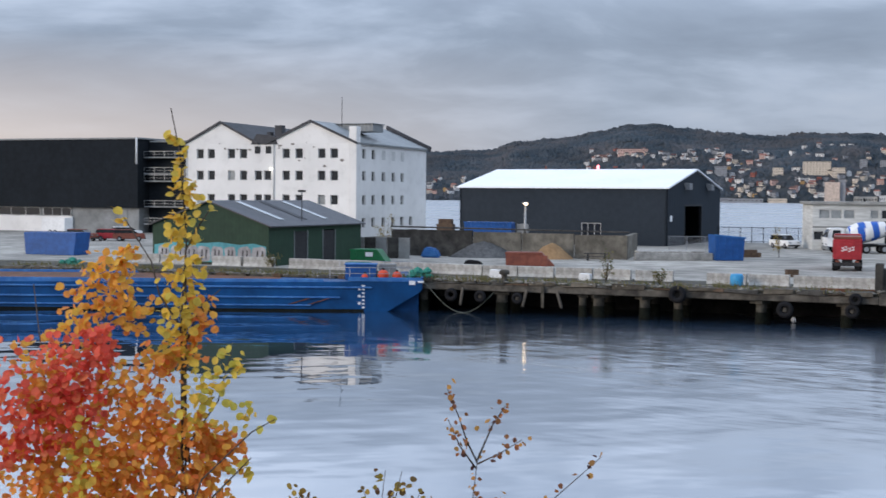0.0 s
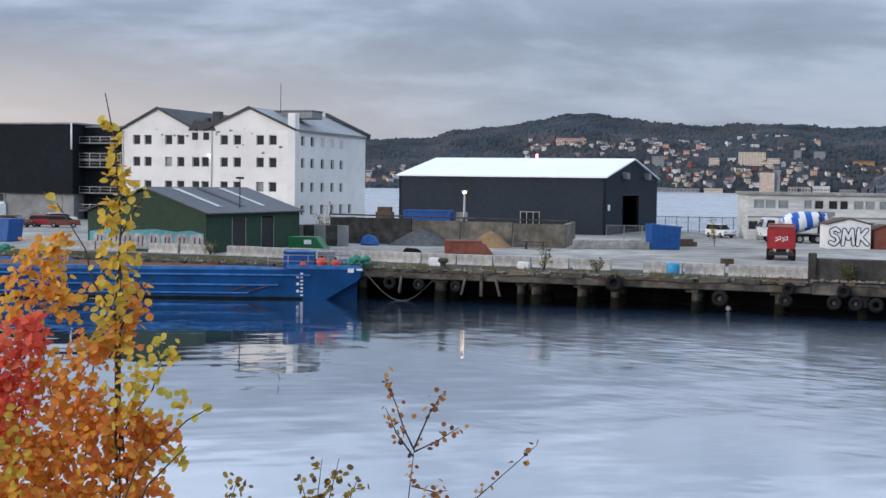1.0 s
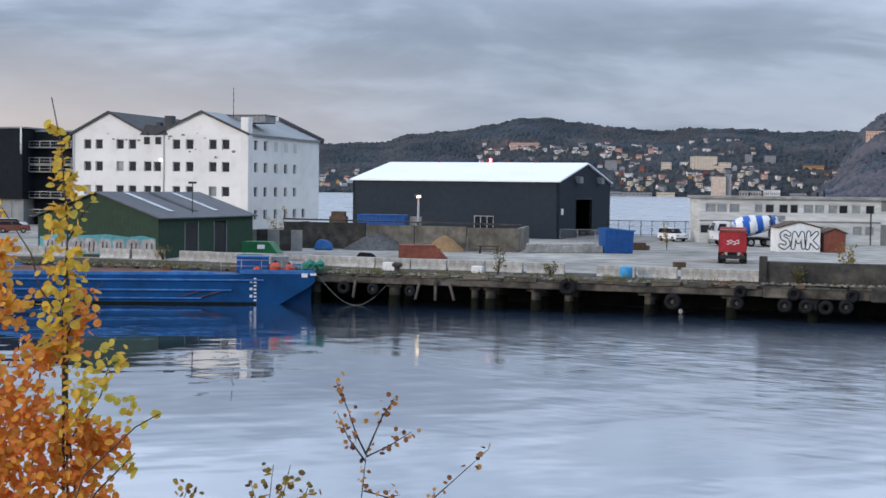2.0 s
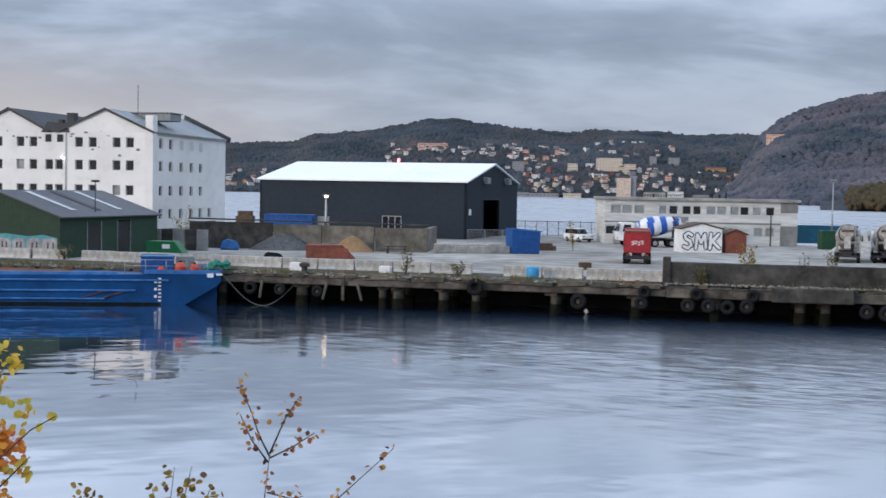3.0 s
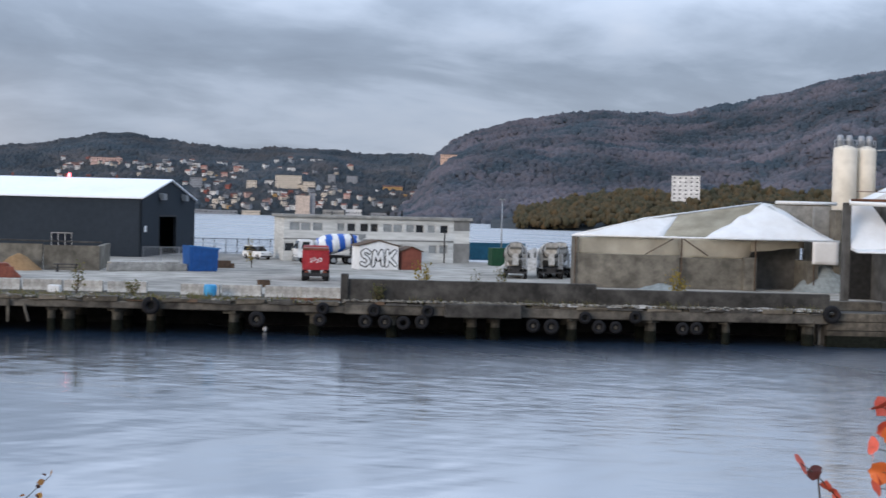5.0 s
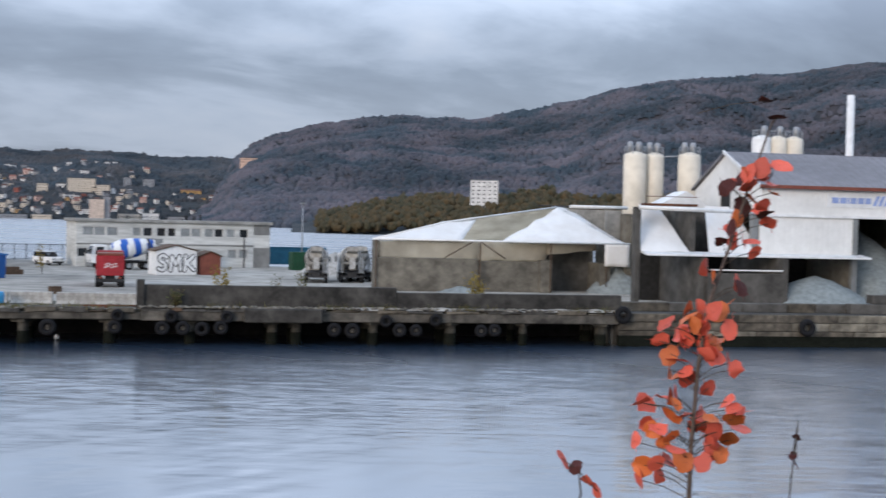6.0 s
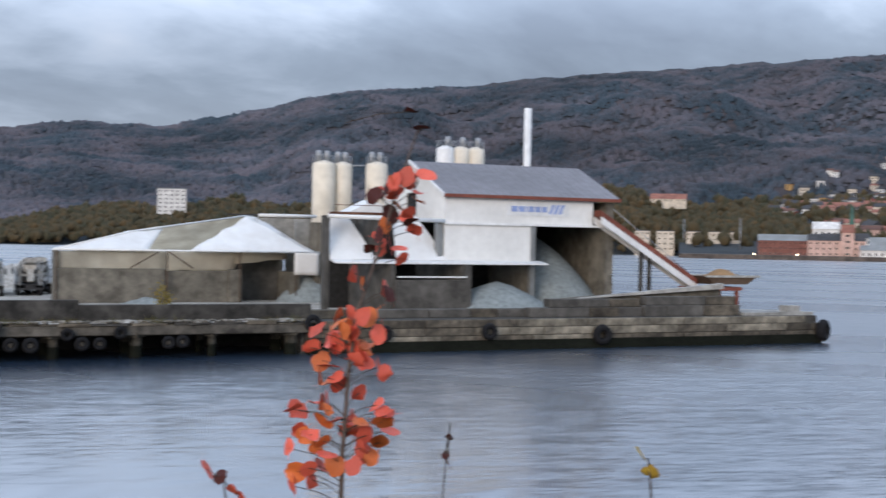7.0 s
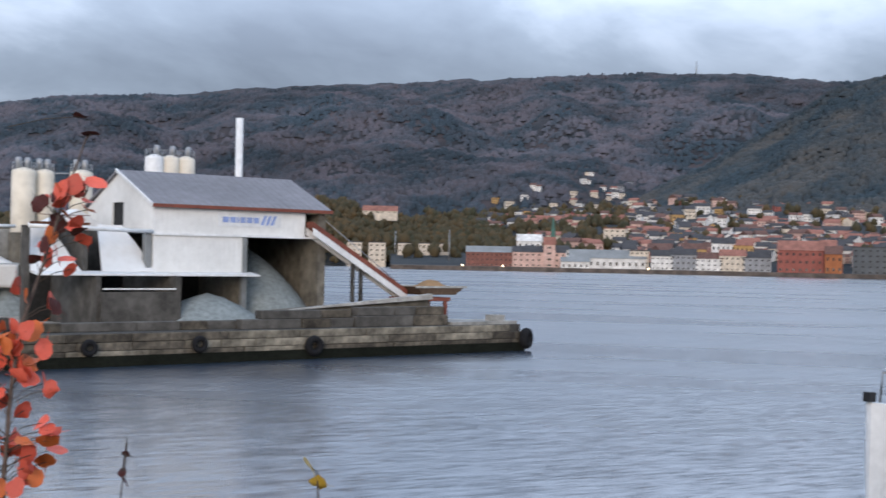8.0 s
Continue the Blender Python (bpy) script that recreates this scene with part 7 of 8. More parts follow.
big_block("apartment_block", 19.0, 2750, 22, 14, 66, 18, GY, DT, "grey apartment block among trees", 6, 5)
big_block("terrace_row", 20.8, 2700, 40, 12, 54, 9, OC, BT, "ochre terrace on the far hillside", 2, 8, pitched=3)
for az, w, h, c in ((13.3, 60, 6, GY), (14.6, 34, 7, C), (18.2, 40, 12, C), (19.1, 30, 14, W), (20.2, 30, 8, GY), (21.4, 44, 9, C), (22.6, 30, 8, RD), (12.2, 40, 7, GY)):
    big_block("warehouse_shed", az, 2440, w, 20, 1, h, c, GREY_ROOF, "pale harbour shed on the far shore", 1, 8)
big_block("mountain_hotel", 23.3, 2120, 30, 14, 95, 13, surface("pale_orange_render", (0.74, 0.50, 0.38), rough=0.85, scale=0.2), DT, "pale orange block on the mountain side", 3, 7)
big_block("red_roofed_house", 55.5, 1075, 29, 14, 43, 2, C, RT, "low house with a bright red roof in the woods", 1, 6, pitched=4.5)
big_block("brick_warehouse", 60.4, 826, 30, 18, 2, 9.5, surface("brown_brick", (0.26, 0.11, 0.085), (0.18, 0.075, 0.06), 0.9, scale=0.5), GREY_ROOF, "red-brown brick warehouse with a grey-green roof by the water", 3, 10, pitched=4)
big_block("pink_warehouse", 62.6, 824, 34, 16, 2, 10, PK, DT, "pale pink waterfront building with arched front", 3, 9, pitched=4)
big_block("stair_tower", 63.05, 822, 7.5, 8, 2, 15, PK, RT, "pink stair tower with a pointed roof", 4, 1, pitched=5)
big_block("observatory", 62.15, 900, 17, 14, 8, 12, W, W, "white round-topped building behind the warehouses", 2, 4, pitched=5)
big_block("boat_shed", 65.6, 816, 48, 20, 2, 7, W, GREY_ROOF, "white boat shed with a long grey roof", 1, 12, pitched=5.5)
big_block("boat_shed", 64.2, 808, 18, 12, 1.5, 5, W, GREY_ROOF, "low white boathouse on the waterfront", 1, 5, pitched=3)
big_block("office_building", 67.0, 818, 12, 14, 2, 12, C, DT, "pale office building on the waterfront", 4, 4)
big_block("tower_block", 65.9, 960, 16, 14, 14, 17, C, RT, "cream block with a red roof above the sheds", 5, 4)
for az, w, h, c, r in ((68.0, 14, 9, W, DT), (68.9, 16, 10, GY, DT), (70.0, 18, 8, W, BT), (71.0, 16, 10, C, RT), (72.0, 18, 9, GY, DT), (69.4, 15, 14, OC, BT), (71.4, 14, 17, OC, RT), (70.6, 15, 18, W, DT)):
    big_block("waterfront_house", az, 808 if h < 11 else 850, w, 14, 2, h, c, r, "waterfront house with a pitched roof", 3, 5, pitched=4)
big_block("red_warehouse", 74.1, 800, 34, 20, 2, 14, RD, RT, "large red timber warehouse on the waterfront", 3, 9, pitched=6)
big_block("red_warehouse", 75.2, 795, 10, 16, 2, 12, surface("rust_orange_boards", (0.42, 0.15, 0.06), rough=0.8, scale=0.4), BT, "rust-orange gabled warehouse on the waterfront", 2, 3, pitched=5)
big_block("glass_office", 77.4, 792, 40, 20, 2, 16, surface("dark_glass_facade", (0.06, 0.075, 0.09), rough=0.3, scale=0.3), DT, "dark glass office block on the quay", 5, 10)
for az, dist, w, z in ((62.8, 1230, 34, 36), (64.6, 1240, 40, 38), (66.2, 1230, 34, 38)):
    big_block("terrace_row", az, dist, w, 14, z, 9, PK, RT, "long pink terrace with red roofs", 3, 10, pitched=4)
for az, dist, w, z in ((71.6, 1190, 42, 38), (73.3, 1190, 40, 37), (76.5, 1180, 50, 36), (72.6, 1120, 60, 32)):
    big_block("terrace_row", az, dist, w, 12, z, 8, C, RT, "long cream terrace with red roofs", 3, 12, pitched=3)
for az, w in ((57.5, 8), (58.4, 7), (56.6, 9), (55.4, 12), (54.4, 10)):
    big_block("waterfront_flats", az, 912, w, 10, 3, 14, C, DT, "pale block of flats by the shore", 4, 3)
qs = bmesh.new()
for k in range(60):
    a0, a1 = radians(56 + k * 0.6), radians(56.6 + k * 0.6)
    r = 790
    v = [qs.verts.new(p) for p in ((r * math.sin(a0), r * math.cos(a0), -1), (r * math.sin(a1), r * math.cos(a1), -1), (r * math.sin(a1), r * math.cos(a1), 2.6), (r * math.sin(a0), r * math.cos(a0), 2.6), (1.05 * r * math.sin(a1), 1.05 * r * math.cos(a1), 2.6), (1.05 * r * math.sin(a0), 1.05 * r * math.cos(a0), 2.6))]
    qs.faces.new((v[0], v[1], v[2], v[3]))
    qs.faces.new((v[3], v[2], v[4], v[5]))
single("town_quay", qs, SHORE, at(0, 0, 0), "dark stone harbour front of the town", "quay", kind="structure")
for az, dist in ((58.6, 860), (56.2, 930)):
    a = radians(az)
    z = 2 if dist < 1000 else 190
    single("light_mast", tube([(0, 0, 0), (0, 0, 24)], 0.5, 6, None, 0.5), STEEL, at(dist * math.sin(a), dist * math.cos(a), z), "tall slim light mast by the shore", "mast")
z, p = hill_height(*HILL_B, 69.3, 0.985)
single("radio_mast", tube([(0, 0, -4), (0, 0, 30)], 1.3, 6, None, 0.6), STEEL, at(p.x, p.y, z), "thin radio mast on the mountain ridge", "mast")
a = radians(63.2)
single("church_spire", lathe([(3.4, -10), (3.4, 5), (2.7, 6), (0.25, 25)], 8), surface("green_copper", (0.07, 0.15, 0.11), (0.05, 0.11, 0.085), 0.7, scale=0.5), at(945 * math.sin(a), 945 * math.cos(a), 14), "slim green copper spire above the waterfront roofs", "spire")
for az, el_z in ((59.2, 2.6), (61.0, 2.6), (67.4, 2.6)):
    a = radians(az)
    single("shore_lamp", lathe([(0.3, 0), (0.5, 0.5), (0.3, 1)], 8), lamp_glow("distant_lamp", (1.0, 0.75, 0.45), 5), at(800 * math.sin(a), 800 * math.cos(a), el_z), "small lit lamp on the waterfront", "lamp")

# ---------------------------------------------------------------- autumn shrubs on the bank
def leaf(bm, c, r, rng, flat=0.0):
    """A round aspen leaf: folded along its rib, with a pointed tip and a short stalk."""
    n = Vector((rng.gauss(-0.2, 0.8), rng.gauss(-0.8, 0.8), rng.gauss(0.75, 0.8))).normalized()
    a = n.orthogonal().normalized()
    a = (Matrix.Rotation(rng.uniform(0, 6.28), 3, n) @ a).normalized()
    b = n.cross(a)
    fold = rng.uniform(0.05, 0.3) * r
    rim = [(0.0, 1.12), (0.55, 0.78), (0.92, 0.1), (0.62, -0.62), (0.0, -0.82), (-0.62, -0.62), (-0.92, 0.1), (-0.55, 0.78)]
    v = [bm.verts.new(c + a * x * r + b * y * r + n * fold * abs(x)) for x, y in rim]
    mid = bm.verts.new(c + b * 0.1 * r)
    for i in range(8):
        bm.faces.new((mid, v[i], v[(i + 1) % 8])).smooth = True
    s = [bm.verts.new(c - b * 0.82 * r + a * w * r - b * q * r) for w, q in ((0.04, 0), (-0.04, 0), (0, 0.9))]
    bm.faces.new(s)


def masses(bm, groups, r, rng, thick=1.75):
    for x, y, z, w, h, n in groups:
        for _ in range(int(n * thick)):
            gx, gy, gz = (max(-1.25, min(1.25, rng.gauss(0, 0.75))) for _ in range(3))
            leaf(bm, Vector((x + gx * w * 0.75, y + gy * w * 0.3, z + gz * h * 0.75)), r * rng.uniform(0.65, 1.2), rng)


def along(bm, lines, count, spread, r, rng, start=0.25):
    for line in lines:
        pts = [Vector(p) for p in line]
        for _ in range(count):
            s = (start + (1 - start) * rng.random()) * (len(pts) - 1)
            k = min(int(s), len(pts) - 2)
            p = pts[k].lerp(pts[k + 1], s - k)
            leaf(bm, p + Vector((rng.gauss(0, spread), rng.gauss(0, spread), rng.gauss(0, spread))), r * rng.uniform(0.6, 1.2), rng)


def rooted(line):
    """The line drawn on down to the bank below its foot."""
    x, y, z = line[0]
    return [(x, y, bank_z(x, y) - 0.1), *[p for p in line if p[2] > bank_z(x, y)]]


YELLOW = leafy("yellow_aspen_leaves", [(0.92, 0.58, 0.07), (0.82, 0.60, 0.09), (0.94, 0.63, 0.09), (0.66, 0.55, 0.10), (0.93, 0.50, 0.07)])
GREENISH = leafy("green_yellow_aspen_leaves", [(0.74, 0.62, 0.10), (0.90, 0.62, 0.09), (0.58, 0.54, 0.10), (0.94, 0.57, 0.08)])
ORANGE_LEAF = leafy("orange_aspen_leaves", [(0.97, 0.38, 0.08), (0.97, 0.46, 0.07), (0.96, 0.30, 0.09), (0.95, 0.57, 0.08), (0.97, 0.26, 0.09), (0.92, 0.56, 0.09), (0.88, 0.33, 0.08)])
AMBER = leafy("amber_aspen_leaves", [(0.95, 0.55, 0.07), (0.97, 0.42, 0.08), (0.93, 0.60, 0.09), (0.96, 0.33, 0.09), (0.86, 0.56, 0.09)])
RED_LEAF = leafy("red_aspen_leaves", [(0.95, 0.15, 0.10), (0.97, 0.22, 0.13), (0.88, 0.10, 0.07), (0.97, 0.30, 0.13)])
BROWN_LEAF = leafy("withered_leaves", [(0.16, 0.06, 0.045), (0.62, 0.27, 0.07), (0.70, 0.36, 0.09), (0.10, 0.05, 0.05), (0.55, 0.20, 0.07)])
TALL_STEM = [(-0.786, 4.227, 7.534), (-0.831, 4.218, 7.986), (-0.853, 4.214, 8.357), (-0.834, 4.217, 8.65), (-0.854, 4.213, 8.924), (-0.883, 4.207, 9.077)]
TALL_TWIGS = [[(-0.846, 4.215, 8.283), (-0.788, 4.226, 8.43), (-0.726, 4.237, 8.485)], [(-0.849, 4.214, 8.357), (-0.919, 4.2, 8.467), (-0.944, 4.194, 8.577), (-1.029, 4.174, 8.722)], [(-0.837, 4.217, 8.614), (-0.789, 4.226, 8.706), (-0.757, 4.232, 8.752)]]
BUSH_STEMS = [[(-1.019, 4.279, 7.423), (-0.966, 4.292, 7.857), (-0.94, 4.297, 8.178), (-0.887, 4.309, 8.459)], [(-1.019, 4.279, 7.423), (-1.001, 4.283, 7.84), (-1.079, 4.264, 8.125), (-1.122, 4.253, 8.424)], [(-0.926, 4.198, 7.449), (-0.857, 4.213, 7.931), (-0.734, 4.236, 8.114), (-0.69, 4.243, 8.281)], [(-0.871, 4.108, 7.57), (-0.768, 4.128, 7.876), (-0.611, 4.155, 8.027), (-0.537, 4.165, 8.068)], [(-1.149, 4.35, 7.401), (-1.148, 4.35, 7.882), (-1.217, 4.331, 8.266)], [(-0.837, 4.115, 7.568), (-0.733, 4.135, 7.819), (-0.646, 4.149, 7.908), (-0.611, 4.155, 7.944)]]
YELLOW_MASS = [(-1.105, 4.258, 8.535, 0.087, 0.077, 60), (-1.045, 4.273, 8.572, 0.039, 0.048, 20), (-1.139, 4.249, 8.424, 0.116, 0.087, 80), (-1.036, 4.275, 8.404, 0.077, 0.077, 50), (-1.189, 4.235, 8.351, 0.058, 0.077, 25), (-1.289, 4.206, 8.27, 0.116, 0.08, 40)]
TALL_MASS = [(-0.855, 4.213, 8.896, 0.026, 0.075, 17), (-0.832, 4.218, 8.778, 0.057, 0.075, 34), (-0.85, 4.214, 8.65, 0.072, 0.075, 40), (-0.849, 4.214, 8.522, 0.079, 0.075, 45), (-0.858, 4.213, 8.393, 0.075, 0.075, 40), (-0.875, 4.209, 8.283, 0.075, 0.075, 34), (-0.876, 4.209, 8.987, 0.019, 0.023, 4), (-0.762, 4.231, 8.761, 0.015, 0.019, 3), (-1.037, 4.172, 8.718, 0.038, 0.026, 4)]
GREEN_MASS = [(-0.752, 4.182, 8.177, 0.078, 0.067, 40), (-0.691, 4.193, 8.241, 0.048, 0.067, 20), (-0.628, 4.203, 8.073, 0.056, 0.048, 14), (-1.15, 4.09, 7.937, 0.063, 0.149, 50), (-0.804, 4.172, 8.068, 0.075, 0.075, 36), (-0.654, 4.199, 7.888, 0.041, 0.041, 12), (-0.551, 4.214, 8.059, 0.015, 0.009, 3)]
RED_MASS = [(-1.203, 4.283, 8.197, 0.098, 0.137, 130), (-1.135, 4.302, 8.27, 0.059, 0.088, 50), (-1.221, 4.278, 8.047, 0.098, 0.098, 70), (-1.337, 4.243, 8.127, 0.117, 0.195, 100)]
ORANGE_MASS = [(-1.012, 4.178, 8.139, 0.113, 0.113, 120), (-0.91, 4.202, 7.989, 0.132, 0.132, 150), (-1.046, 4.169, 7.921, 0.132, 0.113, 120), (-0.804, 4.223, 7.873, 0.113, 0.104, 110), (-0.716, 4.239, 7.945, 0.075, 0.068, 60), (-0.944, 4.194, 7.805, 0.17, 0.075, 120), (-0.76, 4.231, 7.984, 0.057, 0.057, 34), (-0.788, 4.226, 8.384, 0.049, 0.075, 26), (-0.814, 4.221, 8.301, 0.049, 0.049, 20), (-0.742, 4.235, 7.758, 0.075, 0.057, 40), (-0.91, 4.202, 8.247, 0.085, 0.066, 40), (-0.996, 4.182, 7.733, 0.226, 0.075, 120)]
SAPLING = [[(0.136, 5.999, 7.004), (0.153, 5.998, 7.327), (0.177, 5.998, 7.556)], [(0.177, 5.998, 7.55), (0.128, 5.999, 7.649), (0.087, 5.999, 7.769), (0.035, 6.0, 7.894)], [(0.177, 5.998, 7.561), (0.246, 5.995, 7.725), (0.306, 5.992, 7.819)], [(0.177, 5.998, 7.542), (0.288, 5.993, 7.597), (0.385, 5.988, 7.66)], [(0.172, 5.998, 7.521), (0.094, 5.999, 7.627), (0.039, 6.0, 7.75)], [(0.166, 5.998, 7.381), (0.278, 5.994, 7.35), (0.336, 5.991, 7.362)]]
SIDE_TWIG = [[(0.349, 5.79, 7.171), (0.462, 5.782, 7.381), (0.6, 5.769, 7.509), (0.728, 5.755, 7.629)]]
LOW_TWIGS = [[(-0.183, 5.597, 7.174), (-0.203, 5.596, 7.425), (-0.163, 5.597, 7.595)], [(-0.196, 5.596, 7.174), (-0.255, 5.594, 7.426), (-0.237, 5.595, 7.595)], [(-0.233, 5.595, 7.175), (-0.309, 5.591, 7.426), (-0.334, 5.59, 7.521)], [(-0.158, 5.598, 7.174), (-0.112, 5.599, 7.425), (-0.083, 5.599, 7.5)], [(-0.587, 5.569, 7.182), (-0.625, 5.565, 7.432), (-0.601, 5.567, 7.501)]]
RED_STEM = [(1.975, 1.929, 8.114), (1.977, 1.927, 8.351), (1.985, 1.921, 8.516), (1.995, 1.912, 8.635), (2.026, 1.883, 8.766), (2.052, 1.859, 8.891), (2.084, 1.828, 9.028)]
RED_FOOT = (1.973, 1.931, 8.254)
RED_TURN = -41.1
LEAVES_LOW = [(-0.052, 0.348), (-0.006, 0.38), (0.041, 0.381), (0.077, 0.346), (0.054, 0.316), (-0.017, 0.327), (0.018, 0.345), (-0.04, 0.286), (0.043, 0.286), (0.091, 0.263), (-0.045, 0.26), (-0.004, 0.239), (-0.097, 0.191), (-0.041, 0.2), (0.074, 0.198), (0.098, 0.171), (0.045, 0.162), (-0.084, 0.138), (-0.109, 0.096), (-0.032, 0.162), (-0.063, 0.134), (0.045, 0.121), (0.084, 0.109), (-0.03, 0.097), (-0.042, 0.059), (-0.089, 0.052), (0.052, 0.085), (0.104, 0.139), (0.021, 0.144)]
LEAVES_HIGH = [(0.158, 0.776), (0.139, 0.815), (0.095, 0.658), (0.125, 0.669), (0.154, 0.665), (0.157, 0.643), (0.06, 0.636), (0.107, 0.637), (0.098, 0.6), (0.137, 0.578), (0.134, 0.598), (0.071, 0.55), (0.097, 0.533), (0.056, 0.523), (0.025, 0.471), (0.099, 0.429), (0.115, 0.524)]
CORNER_TWIG = [(1.509, 1.738, 8.229), (1.531, 1.722, 8.336), (1.527, 1.725, 8.375)]
CORNER_LEAVES = [(1.503, 1.742, 8.396), (1.54, 1.715, 8.357), (1.521, 1.729, 8.383), (1.554, 1.705, 8.34)]
YELLOW_TWIG = [(1.997, 1.161, 8.256), (1.997, 1.161, 8.371), (1.994, 1.165, 8.433)]
YELLOW_LEAVES = [(1.987, 1.175, 8.439), (1.997, 1.161, 8.411)]
DRY_STALK = [(2.483, 2.136, 7.989), (2.49, 2.129, 8.186), (2.5, 2.119, 8.348)]
DRY_HEADS = [(2.496, 2.122, 8.243), (2.499, 2.12, 8.306), (2.492, 2.127, 8.264)]
rng = random.Random(101)
RED_MASS = [(x * 0.97, y * 0.97, 8.8 + (z - 8.8) * 0.97, w, h, n * 0.75) for x, y, z, w, h, n in RED_MASS]
RED_MASS += [(x - 0.17, y, z - 0.05, w, h, n) for x, y, z, w, h, n in RED_MASS[2:]]
ORANGE_MASS += [(x - 0.26, y, z - 0.03, w, h, n) for x, y, z, w, h, n in ORANGE_MASS[:3] + ORANGE_MASS[5:6]]


def shrub_of(name, label, stem_lines, stem_r, sets):
    foot = rooted(stem_lines[0])[0]
    t = thing(name, at(*foot), label, "shrub")
    inv = t.matrix_basis.inverted()
    for line in stem_lines:
        o = part("stem", tube(rooted(line), stem_r, 6, None, 0.35), BARK, t)
        o.matrix_parent_inverse = inv
    for mat_, r, groups in sets:
        bm = bmesh.new()
        masses(bm, groups, r, rng, 1.2 if mat_ is YELLOW and len(sets) == 1 else 1.5 if mat_ is AMBER else 1.2 if mat_ is GREENISH else 2.1)
        o = tagged(part("leaves", bm, mat_, t), kind="stuff")
        o.matrix_parent_inverse = inv
    return t


shrub_of("aspen_sapling", "tall slender aspen sapling with yellow autumn leaves", [TALL_STEM], 0.0055, [(YELLOW, 0.0165, TALL_MASS)])
shrub_of("aspen_shrub", "dense aspen shrub with orange and green-yellow autumn leaves", BUSH_STEMS + TALL_TWIGS, 0.005, [(ORANGE_LEAF, 0.0145, ORANGE_MASS), (GREENISH, 0.0145, GREEN_MASS), (AMBER, 0.0145, YELLOW_MASS)])
shrub_of("aspen_shrub", "aspen shrub with bright red autumn leaves", [[(-1.25, 4.25, 7.0), (-1.28, 4.25, 7.9), (-1.33, 4.2, 8.5)]], 0.006, [(RED_LEAF, 0.0145, RED_MASS)])


def twiggy(name, label, lines, r, count, spread, leaf_r, mat_):
    foot = rooted(lines[0])[0]
    t = thing(name, at(*foot), label, "sapling")
    inv = t.matrix_basis.inverted()
    for line in lines:
        k = line is lines[0] or name == "low_shrub"
        o = part("twig", tube(rooted(line) if k else line, r, 6, None, 0.35), BARK, t)
        o.matrix_parent_inverse = inv
    bm = bmesh.new()
    along(bm, lines, count, spread, leaf_r, rng)
    o = tagged(part("leaves", bm, mat_, t), kind="stuff")
    o.matrix_parent_inverse = inv
    return t


twiggy("birch_sapling", "bare thin sapling with a few withered leaves", SAPLING, 0.005, 19, 0.022, 0.014, BROWN_LEAF)
twiggy("birch_sapling", "single thin twig with withered leaves", SIDE_TWIG, 0.0045, 18, 0.02, 0.014, BROWN_LEAF)
twiggy("low_shrub", "low shrub with yellowish and brown leaves", LOW_TWIGS, 0.004, 22, 0.025, 0.016, leafy("mixed_low_leaves", [(0.45, 0.28, 0.05), (0.5, 0.33, 0.06), (0.12, 0.05, 0.03), (0.4, 0.3, 0.06)]))

# the red sapling near the camera: each large leaf is a piece of its own
RED_NEAR = surface("red_leaf_skin", (0.80, 0.15, 0.09), (0.60, 0.09, 0.06), 0.55, scale=60, bump=0.2, depth=0.002, stain=0.35, stain_scale=25, rand=0.3)
ORANGE_NEAR = surface("orange_leaf_skin", (0.72, 0.20, 0.05), (0.60, 0.12, 0.04), 0.55, scale=60, bump=0.2, depth=0.002, stain=0.3, stain_scale=25, rand=0.2)
DARK_NEAR = surface("withered_leaf_skin", (0.10, 0.022, 0.018), (0.05, 0.012, 0.01), 0.7, scale=60, stain=0.3, stain_scale=25, rand=0.2)
YELLOW_NEAR = surface("yellow_leaf_skin", (0.56, 0.36, 0.04), (0.42, 0.28, 0.05), 0.55, scale=60, stain=0.3, stain_scale=25, rand=0.2)
LEAF_MESH = {}
for key, mat_ in (("red", RED_NEAR), ("orange", ORANGE_NEAR), ("dark", DARK_NEAR), ("yellow", YELLOW_NEAR)):
    for k in range(4):
        bm = bmesh.new()
        r2 = random.Random(200 + k)
        leaf(bm, Vector((0, 0, 0)), 1.0, r2)
        bmesh.ops.subdivide_edges(bm, edges=[e for e in bm.edges if e.calc_length() > 0.3], cuts=1, use_grid_fill=True)
        for v in bm.verts:
            v.co += Vector((noise.noise(v.co * 1.4 + Vector((k, 0, 0))), noise.noise(v.co * 1.3 + Vector((0, k, 5))), noise.noise(v.co * 1.5 + Vector((9, k, 0))))) * 0.22
        for f in bm.faces:
            f.smooth = True
        me = bpy.data.meshes.new("leaf")
        bm.to_mesh(me)
        bm.free()
        me.materials.append(mat_)
        LEAF_MESH[key, k] = me
red_tree = thing("red_aspen", pose(RED_FOOT[0], RED_FOOT[1], RED_FOOT[2], 0, 0, RED_TURN), "slender young aspen with red autumn leaves", "sapling")
inv = red_tree.matrix_basis.inverted()
o = part("stem", tube(rooted(RED_STEM), 0.0062, 8, None, 0.3), surface("grey_aspen_bark", (0.16, 0.12, 0.10), (0.09, 0.065, 0.055), 0.85, scale=50), red_tree)
o.matrix_parent_inverse = inv
stem_local = [inv @ Vector(p) for p in RED_STEM]
more = [(x * 0.8 + rng.uniform(-0.03, 0.03), z + rng.uniform(-0.035, 0.035)) for x, z in LEAVES_LOW]
more += [(x * 0.4 + 0.01, z + rng.uniform(-0.03, 0.03)) for x, z in LEAVES_LOW[::2]]
more += [(x + rng.uniform(-0.02, 0.02), z + rng.uniform(-0.025, 0.025)) for x, z in LEAVES_HIGH[2:]]
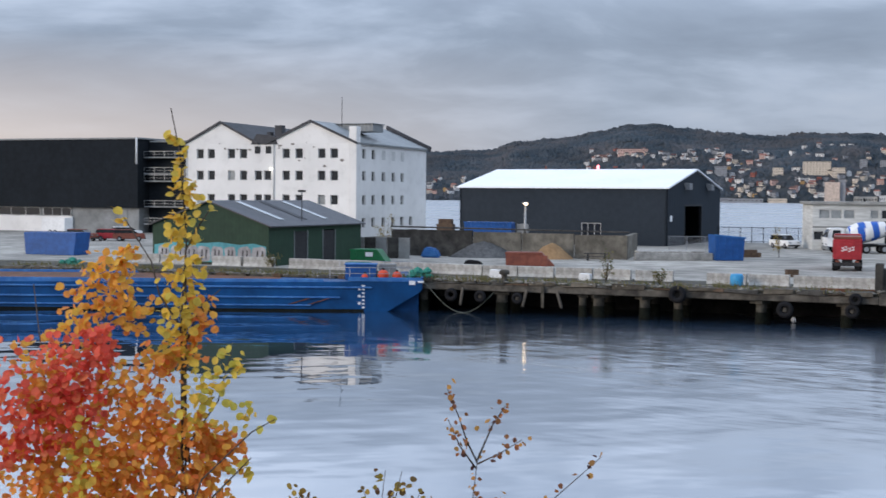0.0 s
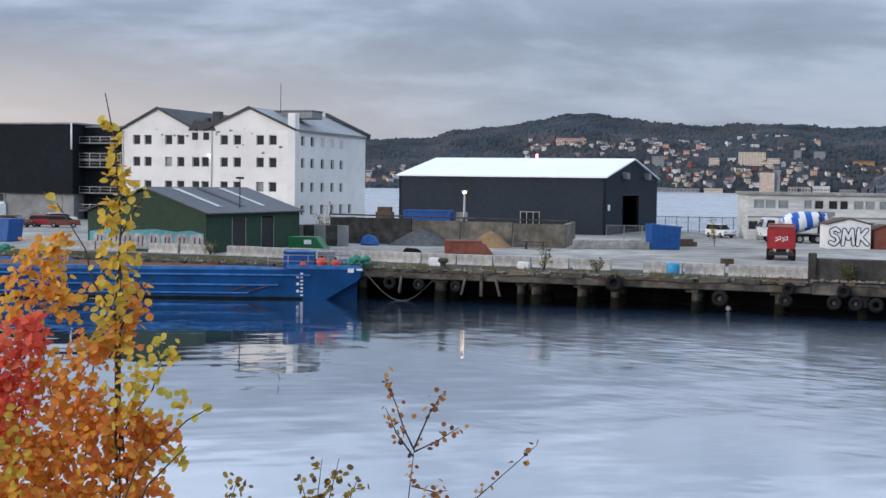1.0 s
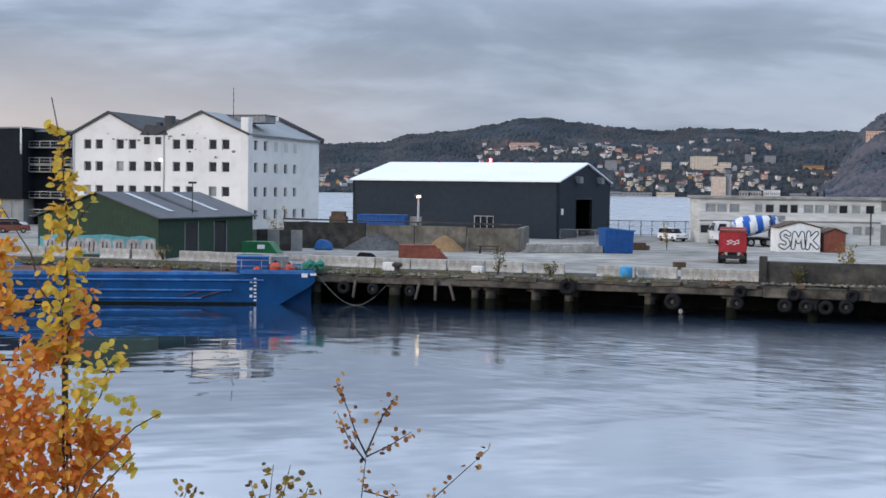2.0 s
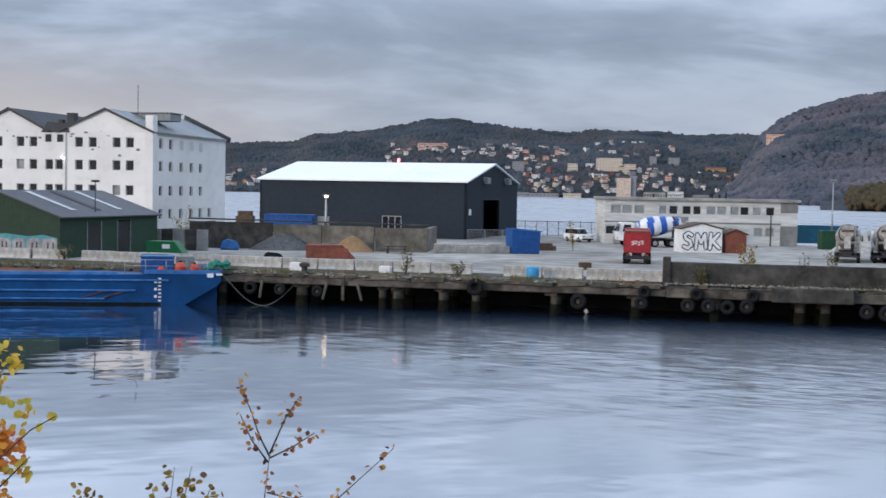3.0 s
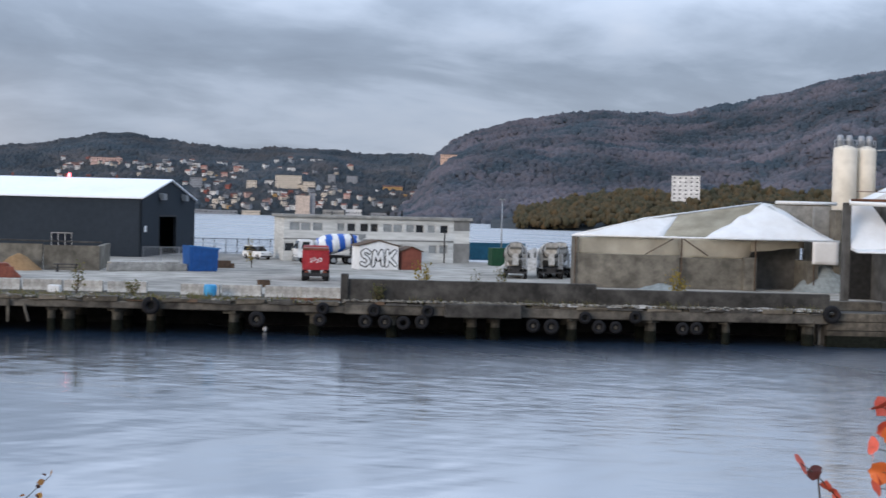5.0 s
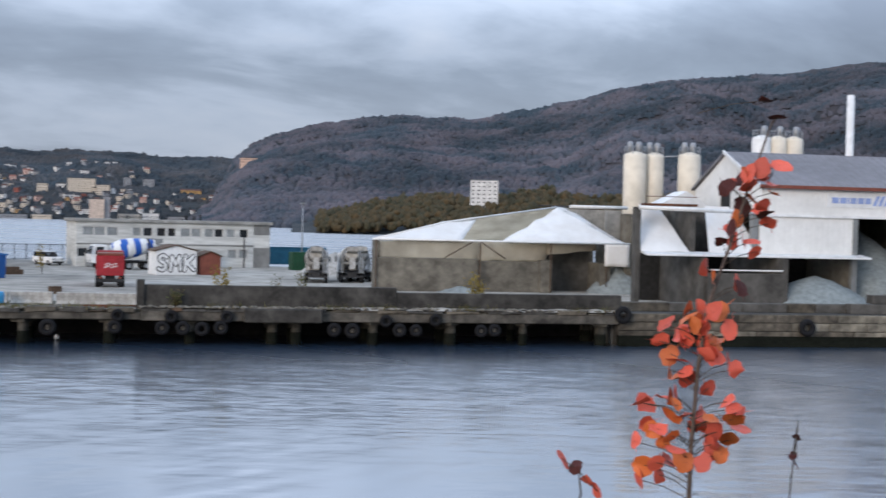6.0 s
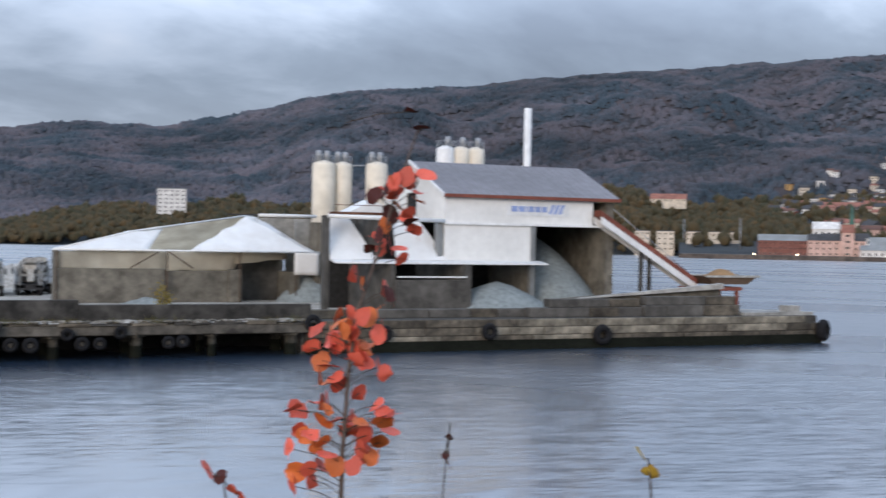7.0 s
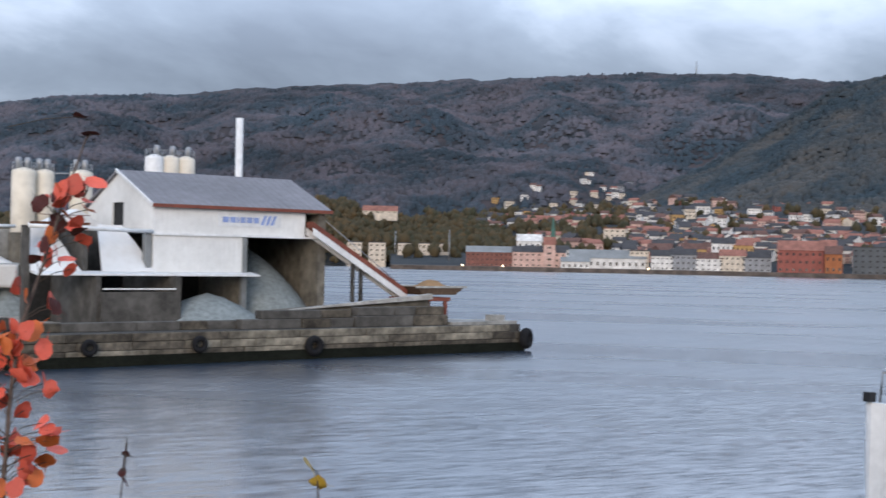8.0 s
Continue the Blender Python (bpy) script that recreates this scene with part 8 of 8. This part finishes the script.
for k, (x, z) in enumerate(LEAVES_HIGH + LEAVES_LOW + more):
    high = k < len(LEAVES_HIGH)
    key = "dark" if high and k in (0, 1, 2, 4, 6, 8, 9, 11, 13, 15) else "orange" if k % 3 == 0 and not high else "red"
    y = rng.uniform(-0.05, 0.05)
    r = rng.uniform(0.019, 0.027) if not high and z < 0.42 else rng.uniform(0.017, 0.024)
    lf = piece("leaf", LEAF_MESH[key, k % 4], red_tree, Matrix.Translation((x, y, z)) @ Euler((rng.uniform(-0.7, 0.7), rng.uniform(-0.7, 0.7), rng.uniform(0, 6.28))).to_matrix().to_4x4() @ Matrix.Scale(r, 4))
    root = Vector((0, 0, z - 0.03))
    for p, q in zip(stem_local, stem_local[1:]):
        if p.z <= z - 0.03 <= q.z:
            root = p.lerp(q, (z - 0.03 - p.z) / (q.z - p.z))
    part("leaf_stalk", tube([root, (root + Vector((x, y, z))) / 2 + Vector((0, 0, 0.006)), Vector((x, y, z))], 0.0011, 4), BARK, red_tree)


def few_leaves(name, label, line, leaves, key, r, cat="sapling"):
    t = thing(name, at(*rooted(line)[0]), label, cat)
    inv = t.matrix_basis.inverted()
    o = part("stem", tube(rooted(line), 0.003, 6, None, 0.5), BARK, t)
    o.matrix_parent_inverse = inv
    for k, p in enumerate(leaves):
        q = inv @ Vector(p)
        piece("leaf", LEAF_MESH[key[k % len(key)], k % 4], t, Matrix.Translation(q) @ Euler((0.4 * k, 0.3, 1.1 * k)).to_matrix().to_4x4() @ Matrix.Scale(r * (1 if k == 0 else 0.8), 4))
        tip = inv @ Vector(line[-1])
        part("leaf_stalk", tube([tip, q], 0.001, 4), BARK, t)
    return t


few_leaves("aspen_sprout", "short aspen sprout with red and withered leaves", CORNER_TWIG, CORNER_LEAVES, ("red", "red", "dark", "red"), 0.019)
few_leaves("aspen_sprout", "short sprout with one yellow leaf", YELLOW_TWIG, YELLOW_LEAVES, ("yellow",), 0.023)
few_leaves("dry_stalk", "dry brown flower stalk with withered heads", DRY_STALK, DRY_HEADS, ("dark",), 0.016, "plant")

# ---------------------------------------------------------------- stones of the headland quay
STONE_MESH = []
for k in range(5):
    L_ = (4.4, 6.6, 8.2, 5.2, 3.1)[k]
    bm = boxes((0.02, L_ - 0.02, 0, 0.45, 0.02, 0.63))
    bmesh.ops.bevel(bm, geom=bm.edges[:], offset=0.035, segments=1, affect="EDGES")
    for v in bm.verts:
        v.co.y += 0.03 * noise.noise(v.co * 2 + Vector((k * 3, 0, 0)))
    me = bpy.data.meshes.new("stone")
    bm.to_mesh(me)
    bm.free()
    me.materials.append(STONE_PALE if k in (1, 4) else STONE)
    STONE_MESH.append((L_, me))
rng = random.Random(55)
for row in range(3):
    u = 66.2
    while u < 113.2:
        L_, me = rng.choice(STONE_MESH)
        fit = min(1.0, (115.0 - u) / L_)
        piece("stone", me, stone_quay, pose(u, rng.uniform(-0.05, 0.03) + row * 0.02, 0.52 + row * 0.645) @ Matrix.Diagonal((fit, 1, 1, 1)))
        u += L_
